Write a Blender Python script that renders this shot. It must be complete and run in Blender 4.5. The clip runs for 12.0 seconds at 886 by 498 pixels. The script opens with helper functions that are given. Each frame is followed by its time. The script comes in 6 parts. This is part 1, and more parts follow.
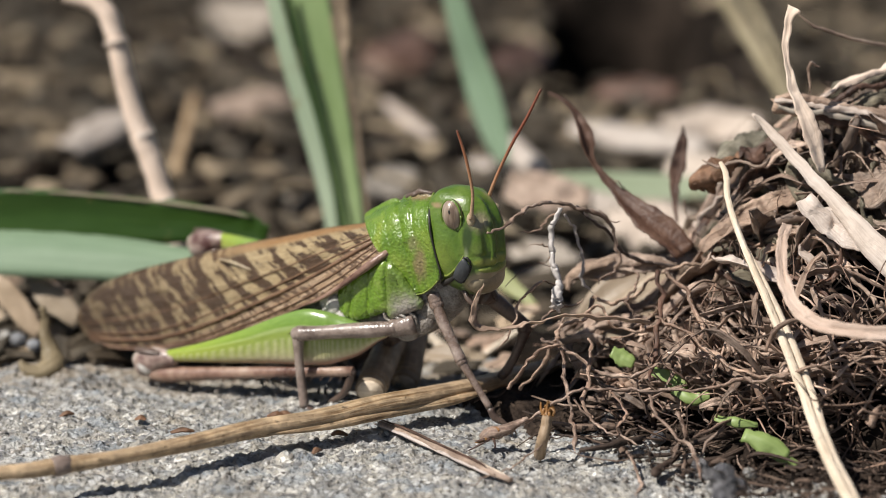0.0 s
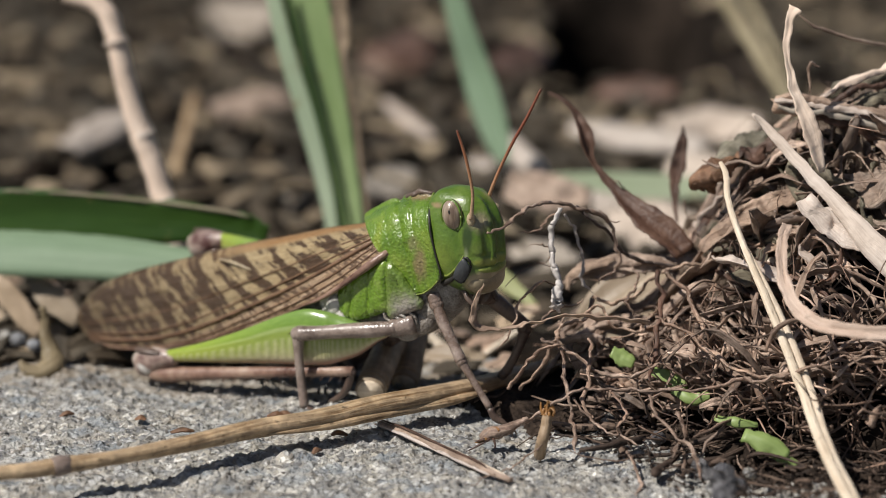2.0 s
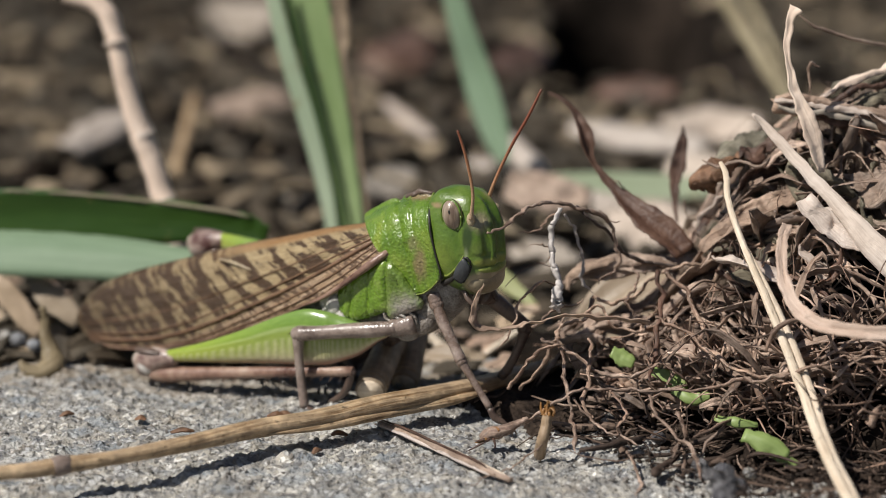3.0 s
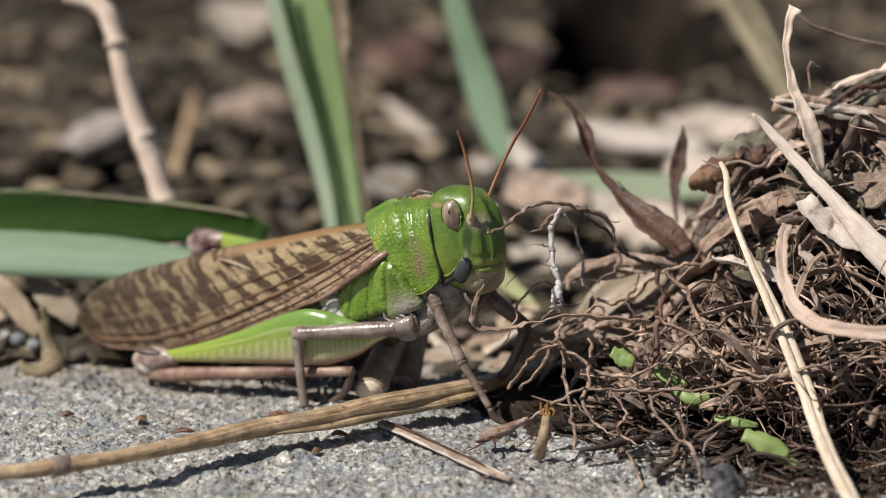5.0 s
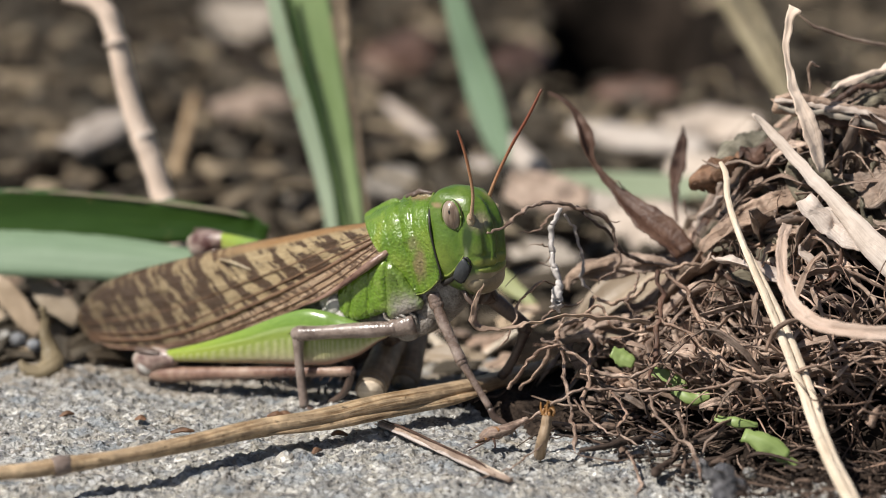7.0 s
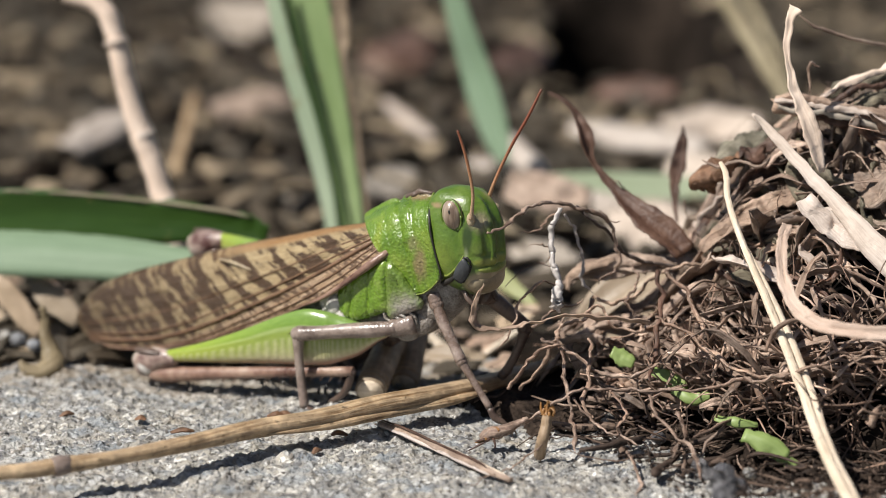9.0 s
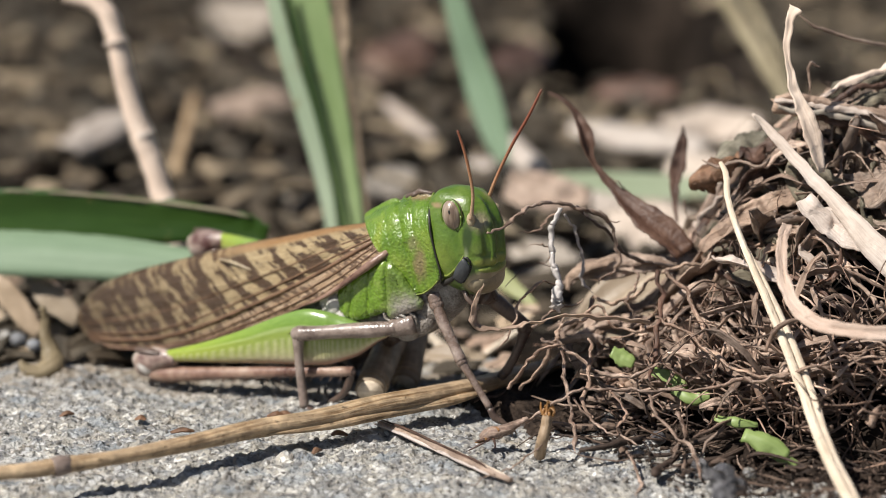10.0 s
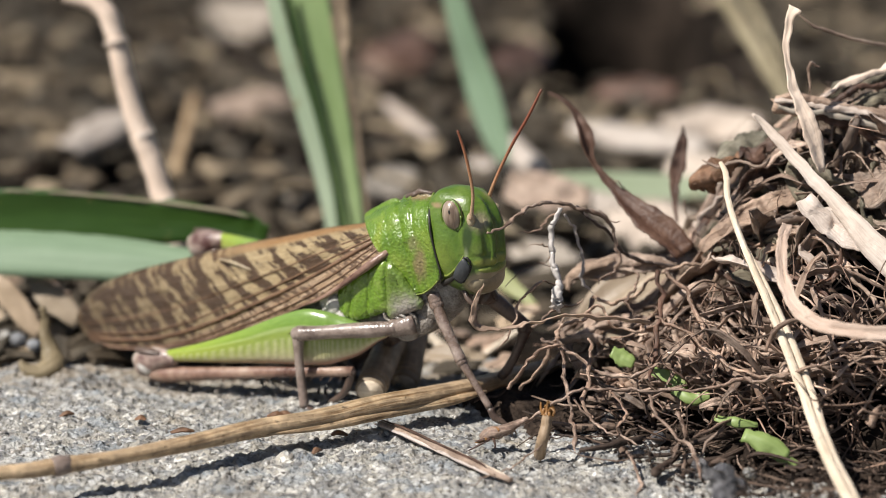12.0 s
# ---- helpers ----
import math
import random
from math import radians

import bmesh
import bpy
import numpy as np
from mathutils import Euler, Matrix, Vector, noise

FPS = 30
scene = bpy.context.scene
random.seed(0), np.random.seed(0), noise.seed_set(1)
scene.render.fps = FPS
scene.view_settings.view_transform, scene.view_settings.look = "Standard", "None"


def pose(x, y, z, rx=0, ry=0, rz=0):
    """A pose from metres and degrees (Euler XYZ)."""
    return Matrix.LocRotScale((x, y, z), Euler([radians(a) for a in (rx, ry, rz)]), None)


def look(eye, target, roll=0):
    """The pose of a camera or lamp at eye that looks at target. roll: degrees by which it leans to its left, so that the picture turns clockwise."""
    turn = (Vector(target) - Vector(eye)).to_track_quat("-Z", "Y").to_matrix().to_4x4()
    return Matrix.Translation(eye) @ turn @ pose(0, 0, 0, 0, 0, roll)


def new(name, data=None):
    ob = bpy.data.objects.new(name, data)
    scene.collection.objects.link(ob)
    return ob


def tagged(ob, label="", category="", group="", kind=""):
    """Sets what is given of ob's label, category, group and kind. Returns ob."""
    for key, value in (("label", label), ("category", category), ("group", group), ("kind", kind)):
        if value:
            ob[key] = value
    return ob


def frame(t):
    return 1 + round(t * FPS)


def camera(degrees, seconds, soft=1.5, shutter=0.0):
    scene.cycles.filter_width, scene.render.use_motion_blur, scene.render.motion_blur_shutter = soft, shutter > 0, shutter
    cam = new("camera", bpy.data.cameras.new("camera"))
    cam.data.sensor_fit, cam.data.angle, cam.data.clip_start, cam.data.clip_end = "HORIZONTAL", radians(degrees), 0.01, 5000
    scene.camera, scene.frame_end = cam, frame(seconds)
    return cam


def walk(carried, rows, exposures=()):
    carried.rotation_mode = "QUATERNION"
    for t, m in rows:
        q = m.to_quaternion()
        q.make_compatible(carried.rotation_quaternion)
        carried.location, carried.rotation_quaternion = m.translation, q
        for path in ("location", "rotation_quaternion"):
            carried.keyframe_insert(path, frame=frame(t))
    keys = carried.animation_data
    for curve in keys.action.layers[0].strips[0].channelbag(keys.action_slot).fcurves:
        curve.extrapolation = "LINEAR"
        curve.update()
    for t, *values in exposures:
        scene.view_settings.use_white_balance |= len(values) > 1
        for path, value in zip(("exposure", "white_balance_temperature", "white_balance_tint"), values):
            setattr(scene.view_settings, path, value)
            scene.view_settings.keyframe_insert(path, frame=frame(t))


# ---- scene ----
# A locust on a concrete edge beside a heap of dry roots. Lengths below are in millimetres (MM turns them into metres).
MM = 0.001
cam = camera(15, 12.0, soft=0.65)
cam.data.dof.use_dof = True
cam.data.dof.focus_distance = 0.443
cam.data.dof.aperture_fstop = 15.0
EYE = Vector((0.0, -442.5, 139.2)) * MM
AIM = Vector((0.0, 0.0, 20.6)) * MM
walk(cam, [(0.0, look(EYE, AIM)), (12.0, look(EYE, AIM))], exposures=[(0.0, 0.2), (1.0, 0.04), (2.5, -0.03), (5.0, 0.07), (7.0, 0.2), (9.0, 0.28), (10.5, 0.31), (12.0, 0.33)])

# ---- light ----
SUN_AZ, SUN_EL = 243.0, 53.0     # compass bearing from +Y, clockwise, and height above the horizon
sun_dir = Vector((math.sin(radians(SUN_AZ)) * math.cos(radians(SUN_EL)),
                  math.cos(radians(SUN_AZ)) * math.cos(radians(SUN_EL)), math.sin(radians(SUN_EL))))
world = bpy.data.worlds.new("sky")
scene.world = world
world.use_nodes = True
sky = world.node_tree.nodes.new("ShaderNodeTexSky")
sky.sky_type, sky.sun_disc = "NISHITA", False
sky.sun_elevation, sky.sun_rotation = radians(SUN_EL), radians(SUN_AZ)
world.node_tree.links.new(sky.outputs[0], world.node_tree.nodes["Background"].inputs[0])
world.node_tree.nodes["Background"].inputs[1].default_value = 0.05
sun = new("sun", bpy.data.lights.new("sun", "SUN"))
sun.data.energy, sun.data.angle, sun.data.color = 5.0, radians(0.53), (1.0, 0.955, 0.89)
sun.matrix_world = look(sun_dir * 2, (0, 0, 0))


# ---- materials ----
class Mat:
    """A node material built up step by step."""

    def __init__(self, name, rough=0.6, spec=0.5):
        self.m = bpy.data.materials.new(name)
        self.m.use_nodes = True
        self.t = self.m.node_tree
        self.b = self.t.nodes["Principled BSDF"]
        self.b.inputs["Roughness"].default_value = rough
        self.b.inputs["Specular IOR Level"].default_value = spec
        self.co = self.t.nodes.new("ShaderNodeTexCoord")

    def link(self, a, b):
        self.t.links.new(a, b)

    def coords(self, kind="Object", scale=(1, 1, 1)):
        n = self.t.nodes.new("ShaderNodeMapping")
        n.inputs["Scale"].default_value = scale
        self.link(self.co.outputs[kind], n.inputs[0])
        return n.outputs[0]

    def noise(self, scale, detail=4, kind="Object", stretch=(1, 1, 1), rough=0.55, warp=0.0):
        n = self.t.nodes.new("ShaderNodeTexNoise")
        n.inputs["Scale"].default_value, n.inputs["Detail"].default_value = scale, detail
        n.inputs["Roughness"].default_value, n.inputs["Distortion"].default_value = rough, warp
        self.link(self.coords(kind, stretch), n.inputs["Vector"])
        return n.outputs["Fac"]

    def cells(self, scale, kind="Object", feature="F1", stretch=(1, 1, 1), out="Distance"):
        n = self.t.nodes.new("ShaderNodeTexVoronoi")
        n.feature = feature
        n.inputs["Scale"].default_value = scale
        self.link(self.coords(kind, stretch), n.inputs["Vector"])
        return n.outputs[out]

    def ramp(self, fac, stops):
        n = self.t.nodes.new("ShaderNodeValToRGB")
        e = n.color_ramp.elements
        while len(e) < len(stops):
            e.new(0.5)
        for k, (p, c) in zip(e, stops):
            k.position = p
            k.color = (*c, 1) if len(c) == 3 else c
        self.link(fac, n.inputs[0])
        return n.outputs[0]

    def step(self, fac, a, b):
        n = self.t.nodes.new("ShaderNodeMapRange")
        n.interpolation_type = "SMOOTHSTEP"
        n.inputs["From Min"].default_value, n.inputs["From Max"].default_value = a, b
        self.link(fac, n.inputs[0])
        return n.outputs[0]

    def math(self, op, a, b):
        n = self.t.nodes.new("ShaderNodeMath")
        n.operation = op
        for s, v in zip(n.inputs, (a, b)):
            if isinstance(v, (int, float)):
                s.default_value = v
            else:
                self.link(v, s)
        return n.outputs[0]

    def mix(self, fac, a, b, mode="MIX"):
        n = self.t.nodes.new("ShaderNodeMix")
        n.data_type, n.blend_type = "RGBA", mode
        for s, v in zip((n.inputs[0], n.inputs[6], n.inputs[7]), (fac, a, b)):
            if isinstance(v, (int, float)):
                s.default_value = v
            elif isinstance(v, tuple):
                s.default_value = (*v, 1)
            else:
                self.link(v, s)
        return n.outputs[2]

    def axis(self, kind, which):
        n = self.t.nodes.new("ShaderNodeSeparateXYZ")
        self.link(self.co.outputs[kind], n.inputs[0])
        return n.outputs[which]

    def blob(self, centre, radii, soft=0.5, ragged=0.25, scale=900):
        """1 inside an ellipsoid (mm, object space) with an uneven edge, 0 outside."""
        a = self.t.nodes.new("ShaderNodeVectorMath")
        a.operation = "SUBTRACT"
        self.link(self.co.outputs["Object"], a.inputs[0])
        a.inputs[1].default_value = [c * MM for c in centre]
        b = self.t.nodes.new("ShaderNodeVectorMath")
        b.operation = "MULTIPLY"
        self.link(a.outputs[0], b.inputs[0])
        b.inputs[1].default_value = [1 / (r * MM) for r in radii]
        d = self.t.nodes.new("ShaderNodeVectorMath")
        d.operation = "LENGTH"
        self.link(b.outputs[0], d.inputs[0])
        k = self.math("ADD", d.outputs["Value"], self.math("MULTIPLY", self.math("SUBTRACT", self.noise(scale, 4), 0.5), ragged * 4))
        return self.math("SUBTRACT", 1.0, self.step(k, 1 - soft, 1 + soft * 0.3))

    def info(self):
        return self.t.nodes.new("ShaderNodeObjectInfo").outputs["Random"]

    def island(self):
        return self.t.nodes.new("ShaderNodeNewGeometry").outputs["Random Per Island"]

    def color(self, c):
        if isinstance(c, tuple):
            self.b.inputs["Base Color"].default_value = (*c, 1)
        else:
            self.link(c, self.b.inputs["Base Color"])
        return self

    def rough(self, r):
        self.link(r, self.b.inputs["Roughness"])
        return self

    def bump(self, h, dist, strength=1.0):
        n = self.t.nodes.new("ShaderNodeBump")
        n.inputs["Distance"].default_value, n.inputs["Strength"].default_value = dist * MM, strength
        self.link(h, n.inputs["Height"])
        old = self.b.inputs["Normal"].links
        if old:
            self.link(old[0].from_socket, n.inputs["Normal"])
        self.link(n.outputs[0], self.b.inputs["Normal"])
        return self

    def thin(self, share, colour):
        """Lets light through, as a leaf does."""
        tr = self.t.nodes.new("ShaderNodeBsdfTranslucent")
        mx = self.t.nodes.new("ShaderNodeMixShader")
        mx.inputs[0].default_value = share
        if isinstance(colour, tuple):
            tr.inputs[0].default_value = (*colour, 1)
        else:
            self.link(colour, tr.inputs[0])
        self.link(self.b.outputs[0], mx.inputs[1])
        self.link(tr.outputs[0], mx.inputs[2])
        self.link(mx.outputs[0], self.t.nodes["Material Output"].inputs[0])
        return self


def fibre(name, dark, mid, light, rough=0.6, streak=1.0, bump=0.12, rnd="object", through_share=0.0, wide=False, varied=False, spotted=0.6, patchy=0.0):
    """Dry plant matter with streaks along its length (UV in metres, x along)."""
    m = Mat(name, rough, 0.35)
    s = m.noise(2200, 5, "UV", (0.06, 1, 1), 0.6)
    f = m.noise(260, 4, "UV", (0.5, 1, 1), 0.6)
    c = m.ramp(m.math("ADD", m.math("MULTIPLY", s, 0.6 * streak), m.math("MULTIPLY", f, 0.5)),
               [(0.30, dark), (0.52, mid), (0.75, light)])
    r = m.info() if rnd == "object" else m.island()
    tint = m.ramp(r, [(0.0, (0.62, 0.58, 0.55)), (0.45, (1, 1, 1)), (0.75, (1.0, 0.9, 0.82)), (1.0, (1.25, 1.2, 1.12))])
    if wide:
        tint = m.ramp(r, [(0.0, (0.05, 0.045, 0.038)), (0.5, (0.13, 0.11, 0.09)), (0.78, (0.45, 0.38, 0.32)), (0.91, (1.6, 1.45, 1.3)), (1.0, (3.0, 2.9, 2.75))])
    if varied:
        tint = m.ramp(r, [(0.0, (0.09, 0.075, 0.068)), (0.45, (0.4, 0.345, 0.315)), (0.76, (1.0, 0.93, 0.88)), (1.0, (2.2, 2.15, 2.1))])
    c = m.mix(0.75, c, tint, "MULTIPLY")
    if patchy:
        c = m.mix(patchy, c, m.ramp(m.noise(330, 5, rough=0.65), [(0.34, (0.3, 0.27, 0.25)), (0.5, (0.85, 0.82, 0.8)), (0.64, (1.6, 1.58, 1.55))]), "MULTIPLY")
    spots = m.step(m.noise(700, 3), 0.62, 0.72)
    c = m.mix(m.math("MULTIPLY", spots, spotted), c, tuple(v * 0.45 for v in dark))
    m.color(c).bump(s, bump).bump(m.noise(900, 3), bump * 0.7)
    if through_share:
        m.thin(through_share, c)
    return m.m


def skin(name, stops, scale=500, rough=0.35, bump=0.05, pits=True, coat=0.0):
    """Insect cuticle: mottled, finely pitted, glossy."""
    m = Mat(name, rough, 0.5)
    n = m.noise(scale, 5, rough=0.6)
    c = m.ramp(n, stops)
    fine = m.noise(scale * 7, 3)
    c = m.mix(0.35, c, m.ramp(fine, [(0.3, (0.6, 0.6, 0.6)), (0.7, (1.25, 1.25, 1.25))]), "MULTIPLY")
    m.color(c)
    if pits:
        m.bump(m.cells(2500), bump)
    m.bump(fine, bump * 0.5)
    m.rough(m.ramp(n, [(0.2, (rough * 0.7,) * 3), (0.8, (min(1, rough * 1.5),) * 3)]))
    m.b.inputs["Coat Weight"].default_value = coat
    m.b.inputs["Coat Roughness"].default_value = 0.18
    return m


def concrete_mat():
    m = Mat("concrete", 0.8, 0.35)
    big, mid, fine = m.noise(60, 5), m.noise(420, 5), m.noise(2600, 4)
    base = m.ramp(big, [(0.3, (0.27, 0.255, 0.23)), (0.5, (0.38, 0.365, 0.34)), (0.72, (0.47, 0.45, 0.415))])
    base = m.mix(0.85, base, m.ramp(mid, [(0.3, (0.5, 0.52, 0.56)), (0.5, (1, 1, 1)), (0.72, (1.3, 1.25, 1.15))]), "MULTIPLY")
    sep = m.t.nodes.new("ShaderNodeSeparateColor")
    m.link(m.cells(1500, out="Color"), sep.inputs[0])
    gcol = m.ramp(sep.outputs[0], [(0.0, (0.12, 0.125, 0.14)), (0.12, (0.24, 0.24, 0.245)), (0.45, (0.36, 0.34, 0.3)), (0.7, (0.44, 0.41, 0.35)),
                                   (0.82, (0.6, 0.59, 0.56)), (1.0, (0.9, 0.89, 0.86))])
    c = m.mix(0.64, base, gcol)
    s2 = m.t.nodes.new("ShaderNodeSeparateColor")
    m.link(m.cells(430, out="Color"), s2.inputs[0])
    c = m.mix(0.6, c, m.ramp(s2.outputs[0], [(0.0, (0.5, 0.53, 0.58)), (0.5, (0.95, 0.94, 0.92)), (1.0, (1.35, 1.32, 1.26))]), "MULTIPLY")
    stain = m.step(m.noise(130, 4), 0.53, 0.7)
    c = m.mix(m.math("MULTIPLY", stain, 0.5), c, (0.26, 0.205, 0.14))
    dusty = m.math("MULTIPLY", m.step(m.axis("Object", "Y"), -0.004, 0.016), m.step(m.noise(240, 4), 0.3, 0.55))
    c = m.mix(m.math("MULTIPLY", dusty, 0.75), c, (0.3, 0.235, 0.165))
    blue = m.step(m.cells(210, stretch=(0.7, 1, 1)), 0.42, 0.2)
    c = m.mix(m.math("MULTIPLY", blue, 0.5), c, (0.27, 0.31, 0.345))
    chalk = m.step(m.noise(330, 4, stretch=(0.7, 1, 1)), 0.56, 0.64)
    c = m.mix(m.math("MULTIPLY", chalk, 0.5), c, (0.6, 0.585, 0.55))
    pit = m.step(m.noise(1300, 4), 0.585, 0.66)
    c = m.mix(m.math("MULTIPLY", pit, 0.8), c, (0.05, 0.043, 0.036))
    m.color(c).bump(m.cells(1250), 0.26, 0.7).bump(m.cells(420), 0.6, 0.6).bump(mid, 1.8, 0.9).bump(m.noise(1100, 4), 0.7, 0.9).bump(fine, 0.25)
    m.rough(m.ramp(sep.outputs[1], [(0.0, (0.35,) * 3), (0.25, (0.8,) * 3)]))
    return m.m


def soil_mat():
    m = Mat("soil", 0.95, 0.05)
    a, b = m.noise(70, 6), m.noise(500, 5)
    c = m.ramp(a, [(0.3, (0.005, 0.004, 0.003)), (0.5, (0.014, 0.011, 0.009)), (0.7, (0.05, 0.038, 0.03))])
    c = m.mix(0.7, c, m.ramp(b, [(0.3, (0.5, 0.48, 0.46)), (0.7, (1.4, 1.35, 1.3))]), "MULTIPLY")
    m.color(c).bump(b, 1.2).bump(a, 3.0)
    return m.m


def blade_mat(name, deep, pale):
    m = Mat(name, 0.42, 0.5)
    s = m.noise(1500, 4, "UV", (0.03, 1, 1))
    f = m.noise(120, 4, "UV", (0.4, 1, 1))
    c = m.ramp(m.math("ADD", m.math("MULTIPLY", s, 0.5), m.math("MULTIPLY", f, 0.5)), [(0.3, deep), (0.7, pale)])
    worn = m.step(m.noise(260, 4), 0.62, 0.75)
    c = m.mix(m.math("MULTIPLY", worn, 0.5), c, (0.3, 0.22, 0.1))
    m.color(c).bump(s, 0.08)
    m.thin(0.3, c)
    return m.m


CONCRETE, SOIL = concrete_mat(), soil_mat()
STRAW = fibre("dry_straw", (0.2, 0.145, 0.095), (0.39, 0.305, 0.21), (0.56, 0.465, 0.35), 0.5, patchy=0.5)
PALE = fibre("pale_straw", (0.36, 0.28, 0.195), (0.6, 0.51, 0.395), (0.76, 0.69, 0.58), 0.45, 1.2, 0.3, spotted=0.25)
BLEACHED = fibre("bleached_strap", (0.34, 0.26, 0.205), (0.58, 0.475, 0.4), (0.78, 0.68, 0.6), 0.45, 1.2, 0.3, spotted=0.2)
SMOOTH_TAN = fibre("smooth_tan_leaf", (0.3, 0.235, 0.165), (0.4, 0.325, 0.235), (0.5, 0.42, 0.32), 0.45, 0.6, 0.08, spotted=0.1)
REED = fibre("dry_reed", (0.06, 0.032, 0.014), (0.235, 0.145, 0.07), (0.49, 0.36, 0.225), 0.4, 1.5, 0.35, patchy=0.5)
STEM = fibre("dry_stem", (0.14, 0.083, 0.04), (0.33, 0.225, 0.125), (0.52, 0.395, 0.25), 0.45, 1.25, 0.5)
DRY_LEAF = fibre("dry_leaf", (0.16, 0.112, 0.083), (0.36, 0.27, 0.21), (0.57, 0.465, 0.385), 0.6, 1.0, 0.3, patchy=0.6)
BROWN_LEAF = fibre("brown_leaf", (0.04, 0.023, 0.016), (0.1, 0.058, 0.043), (0.22, 0.145, 0.11), 0.5, 1.0, 0.2, patchy=0.85)
OLIVE_LEAF = fibre("olive_leaf", (0.07, 0.064, 0.047), (0.18, 0.165, 0.12), (0.34, 0.305, 0.24), 0.65, 1.0, 0.3, patchy=0.6)
ROOT = fibre("root_bark", (0.05, 0.029, 0.021), (0.21, 0.135, 0.1), (0.5, 0.385, 0.31), 0.36, 1.35, 0.4, patchy=0.85)
GREY_ROOT = fibre("grey_root", (0.16, 0.14, 0.13), (0.42, 0.38, 0.36), (0.66, 0.61, 0.58), 0.65, 1.0, 0.15)
PALE_ROOT = fibre("pale_root", (0.3, 0.28, 0.265), (0.58, 0.55, 0.53), (0.76, 0.73, 0.7), 0.5, 1.0, 0.15, "island", spotted=0.3)
BLACK_ROOT = fibre("dark_root", (0.018, 0.014, 0.012), (0.06, 0.045, 0.04), (0.16, 0.12, 0.1), 0.5)
TANGLE = fibre("root_tangle", (0.1, 0.064, 0.047), (0.29, 0.2, 0.15), (0.55, 0.43, 0.345), 0.6, 1.0, 0.2, "island", 0.0, False, True, patchy=0.85)
LITTER = fibre("leaf_litter", (0.068, 0.054, 0.036), (0.16, 0.13, 0.09), (0.34, 0.29, 0.215), 0.7, 1.0, 0.3, "island", 0.0, True)
PINKISH = fibre("bleached_leaf", (0.27, 0.225, 0.19), (0.44, 0.38, 0.33), (0.58, 0.52, 0.46), 0.7)
GREY_CHIP = fibre("weathered_wood", (0.16, 0.14, 0.12), (0.32, 0.29, 0.25), (0.48, 0.44, 0.39), 0.7)
BLADE = blade_mat("green_blade", (0.23, 0.34, 0.12), (0.4, 0.5, 0.25))
# Dark green that paints the shade inside the blade's fold.
FOLD_SHADE = blade_mat("fold_shade", (0.05, 0.1, 0.025), (0.1, 0.17, 0.05))
PALE_HALF = blade_mat("pale_blade_half", (0.36, 0.46, 0.3), (0.52, 0.6, 0.44))
BLADE_MINT = blade_mat("mint_blade", (0.24, 0.36, 0.22), (0.4, 0.53, 0.37))
BLADE_COOL = blade_mat("cool_green_blade", (0.195, 0.29, 0.175), (0.365, 0.475, 0.32))
PALE_BLADE = blade_mat("pale_blade", (0.28, 0.34, 0.21), (0.46, 0.51, 0.36))
LEAF_DARK = blade_mat("dark_green_blade", (0.024, 0.066, 0.006), (0.052, 0.115, 0.013))
BUD = blade_mat("fresh_green", (0.24, 0.34, 0.09), (0.42, 0.52, 0.21))

def shield_mat():
    """Glossy pitted green of the saddle, with a worn brown scar, a yellowish hem and a tan crest."""
    m = skin("green_cuticle", [(0.22, (0.05, 0.105, 0.005)), (0.5, (0.115, 0.205, 0.012)), (0.78, (0.215, 0.285, 0.036))], 260, 0.3, 0.06, False, 0.7)
    m.b.inputs["Coat Roughness"].default_value = 0.13
    c = m.b.inputs["Base Color"].links[0].from_socket
    speck = m.step(m.cells(2100), 0.34, 0.12)
    c = m.mix(m.math("MULTIPLY", speck, 0.28), c, (0.33, 0.4, 0.09))
    c = m.mix(m.math("MULTIPLY", m.blob((6.3, -4.6, 21.4), (1.15, 2.0, 2.9), 0.7, 0.3), 0.8), c, (0.235, 0.165, 0.085))
    c = m.mix(m.math("MULTIPLY", m.blob((5.2, -4.6, 24.0), (0.7, 2.0, 1.7), 0.8, 0.35), 0.55), c, (0.25, 0.2, 0.11))
    c = m.mix(m.math("MULTIPLY", m.blob((3.6, 0.0, 29.6), (2.4, 2.2, 1.1), 0.6, 0.35), 0.85), c, (0.24, 0.165, 0.095))
    c = m.mix(m.math("MULTIPLY", m.blob((-0.6, -4.6, 22.4), (0.9, 3.0, 4.6), 0.8, 0.1), 0.4), c, (0.3, 0.33, 0.03))
    m.color(c)
    m.bump(m.cells(2500, feature="SMOOTH_F1"), 0.18, 0.8).bump(m.noise(500, 3), 0.1, 0.4).bump(m.noise(3600, 2), 0.09)
    return m.m


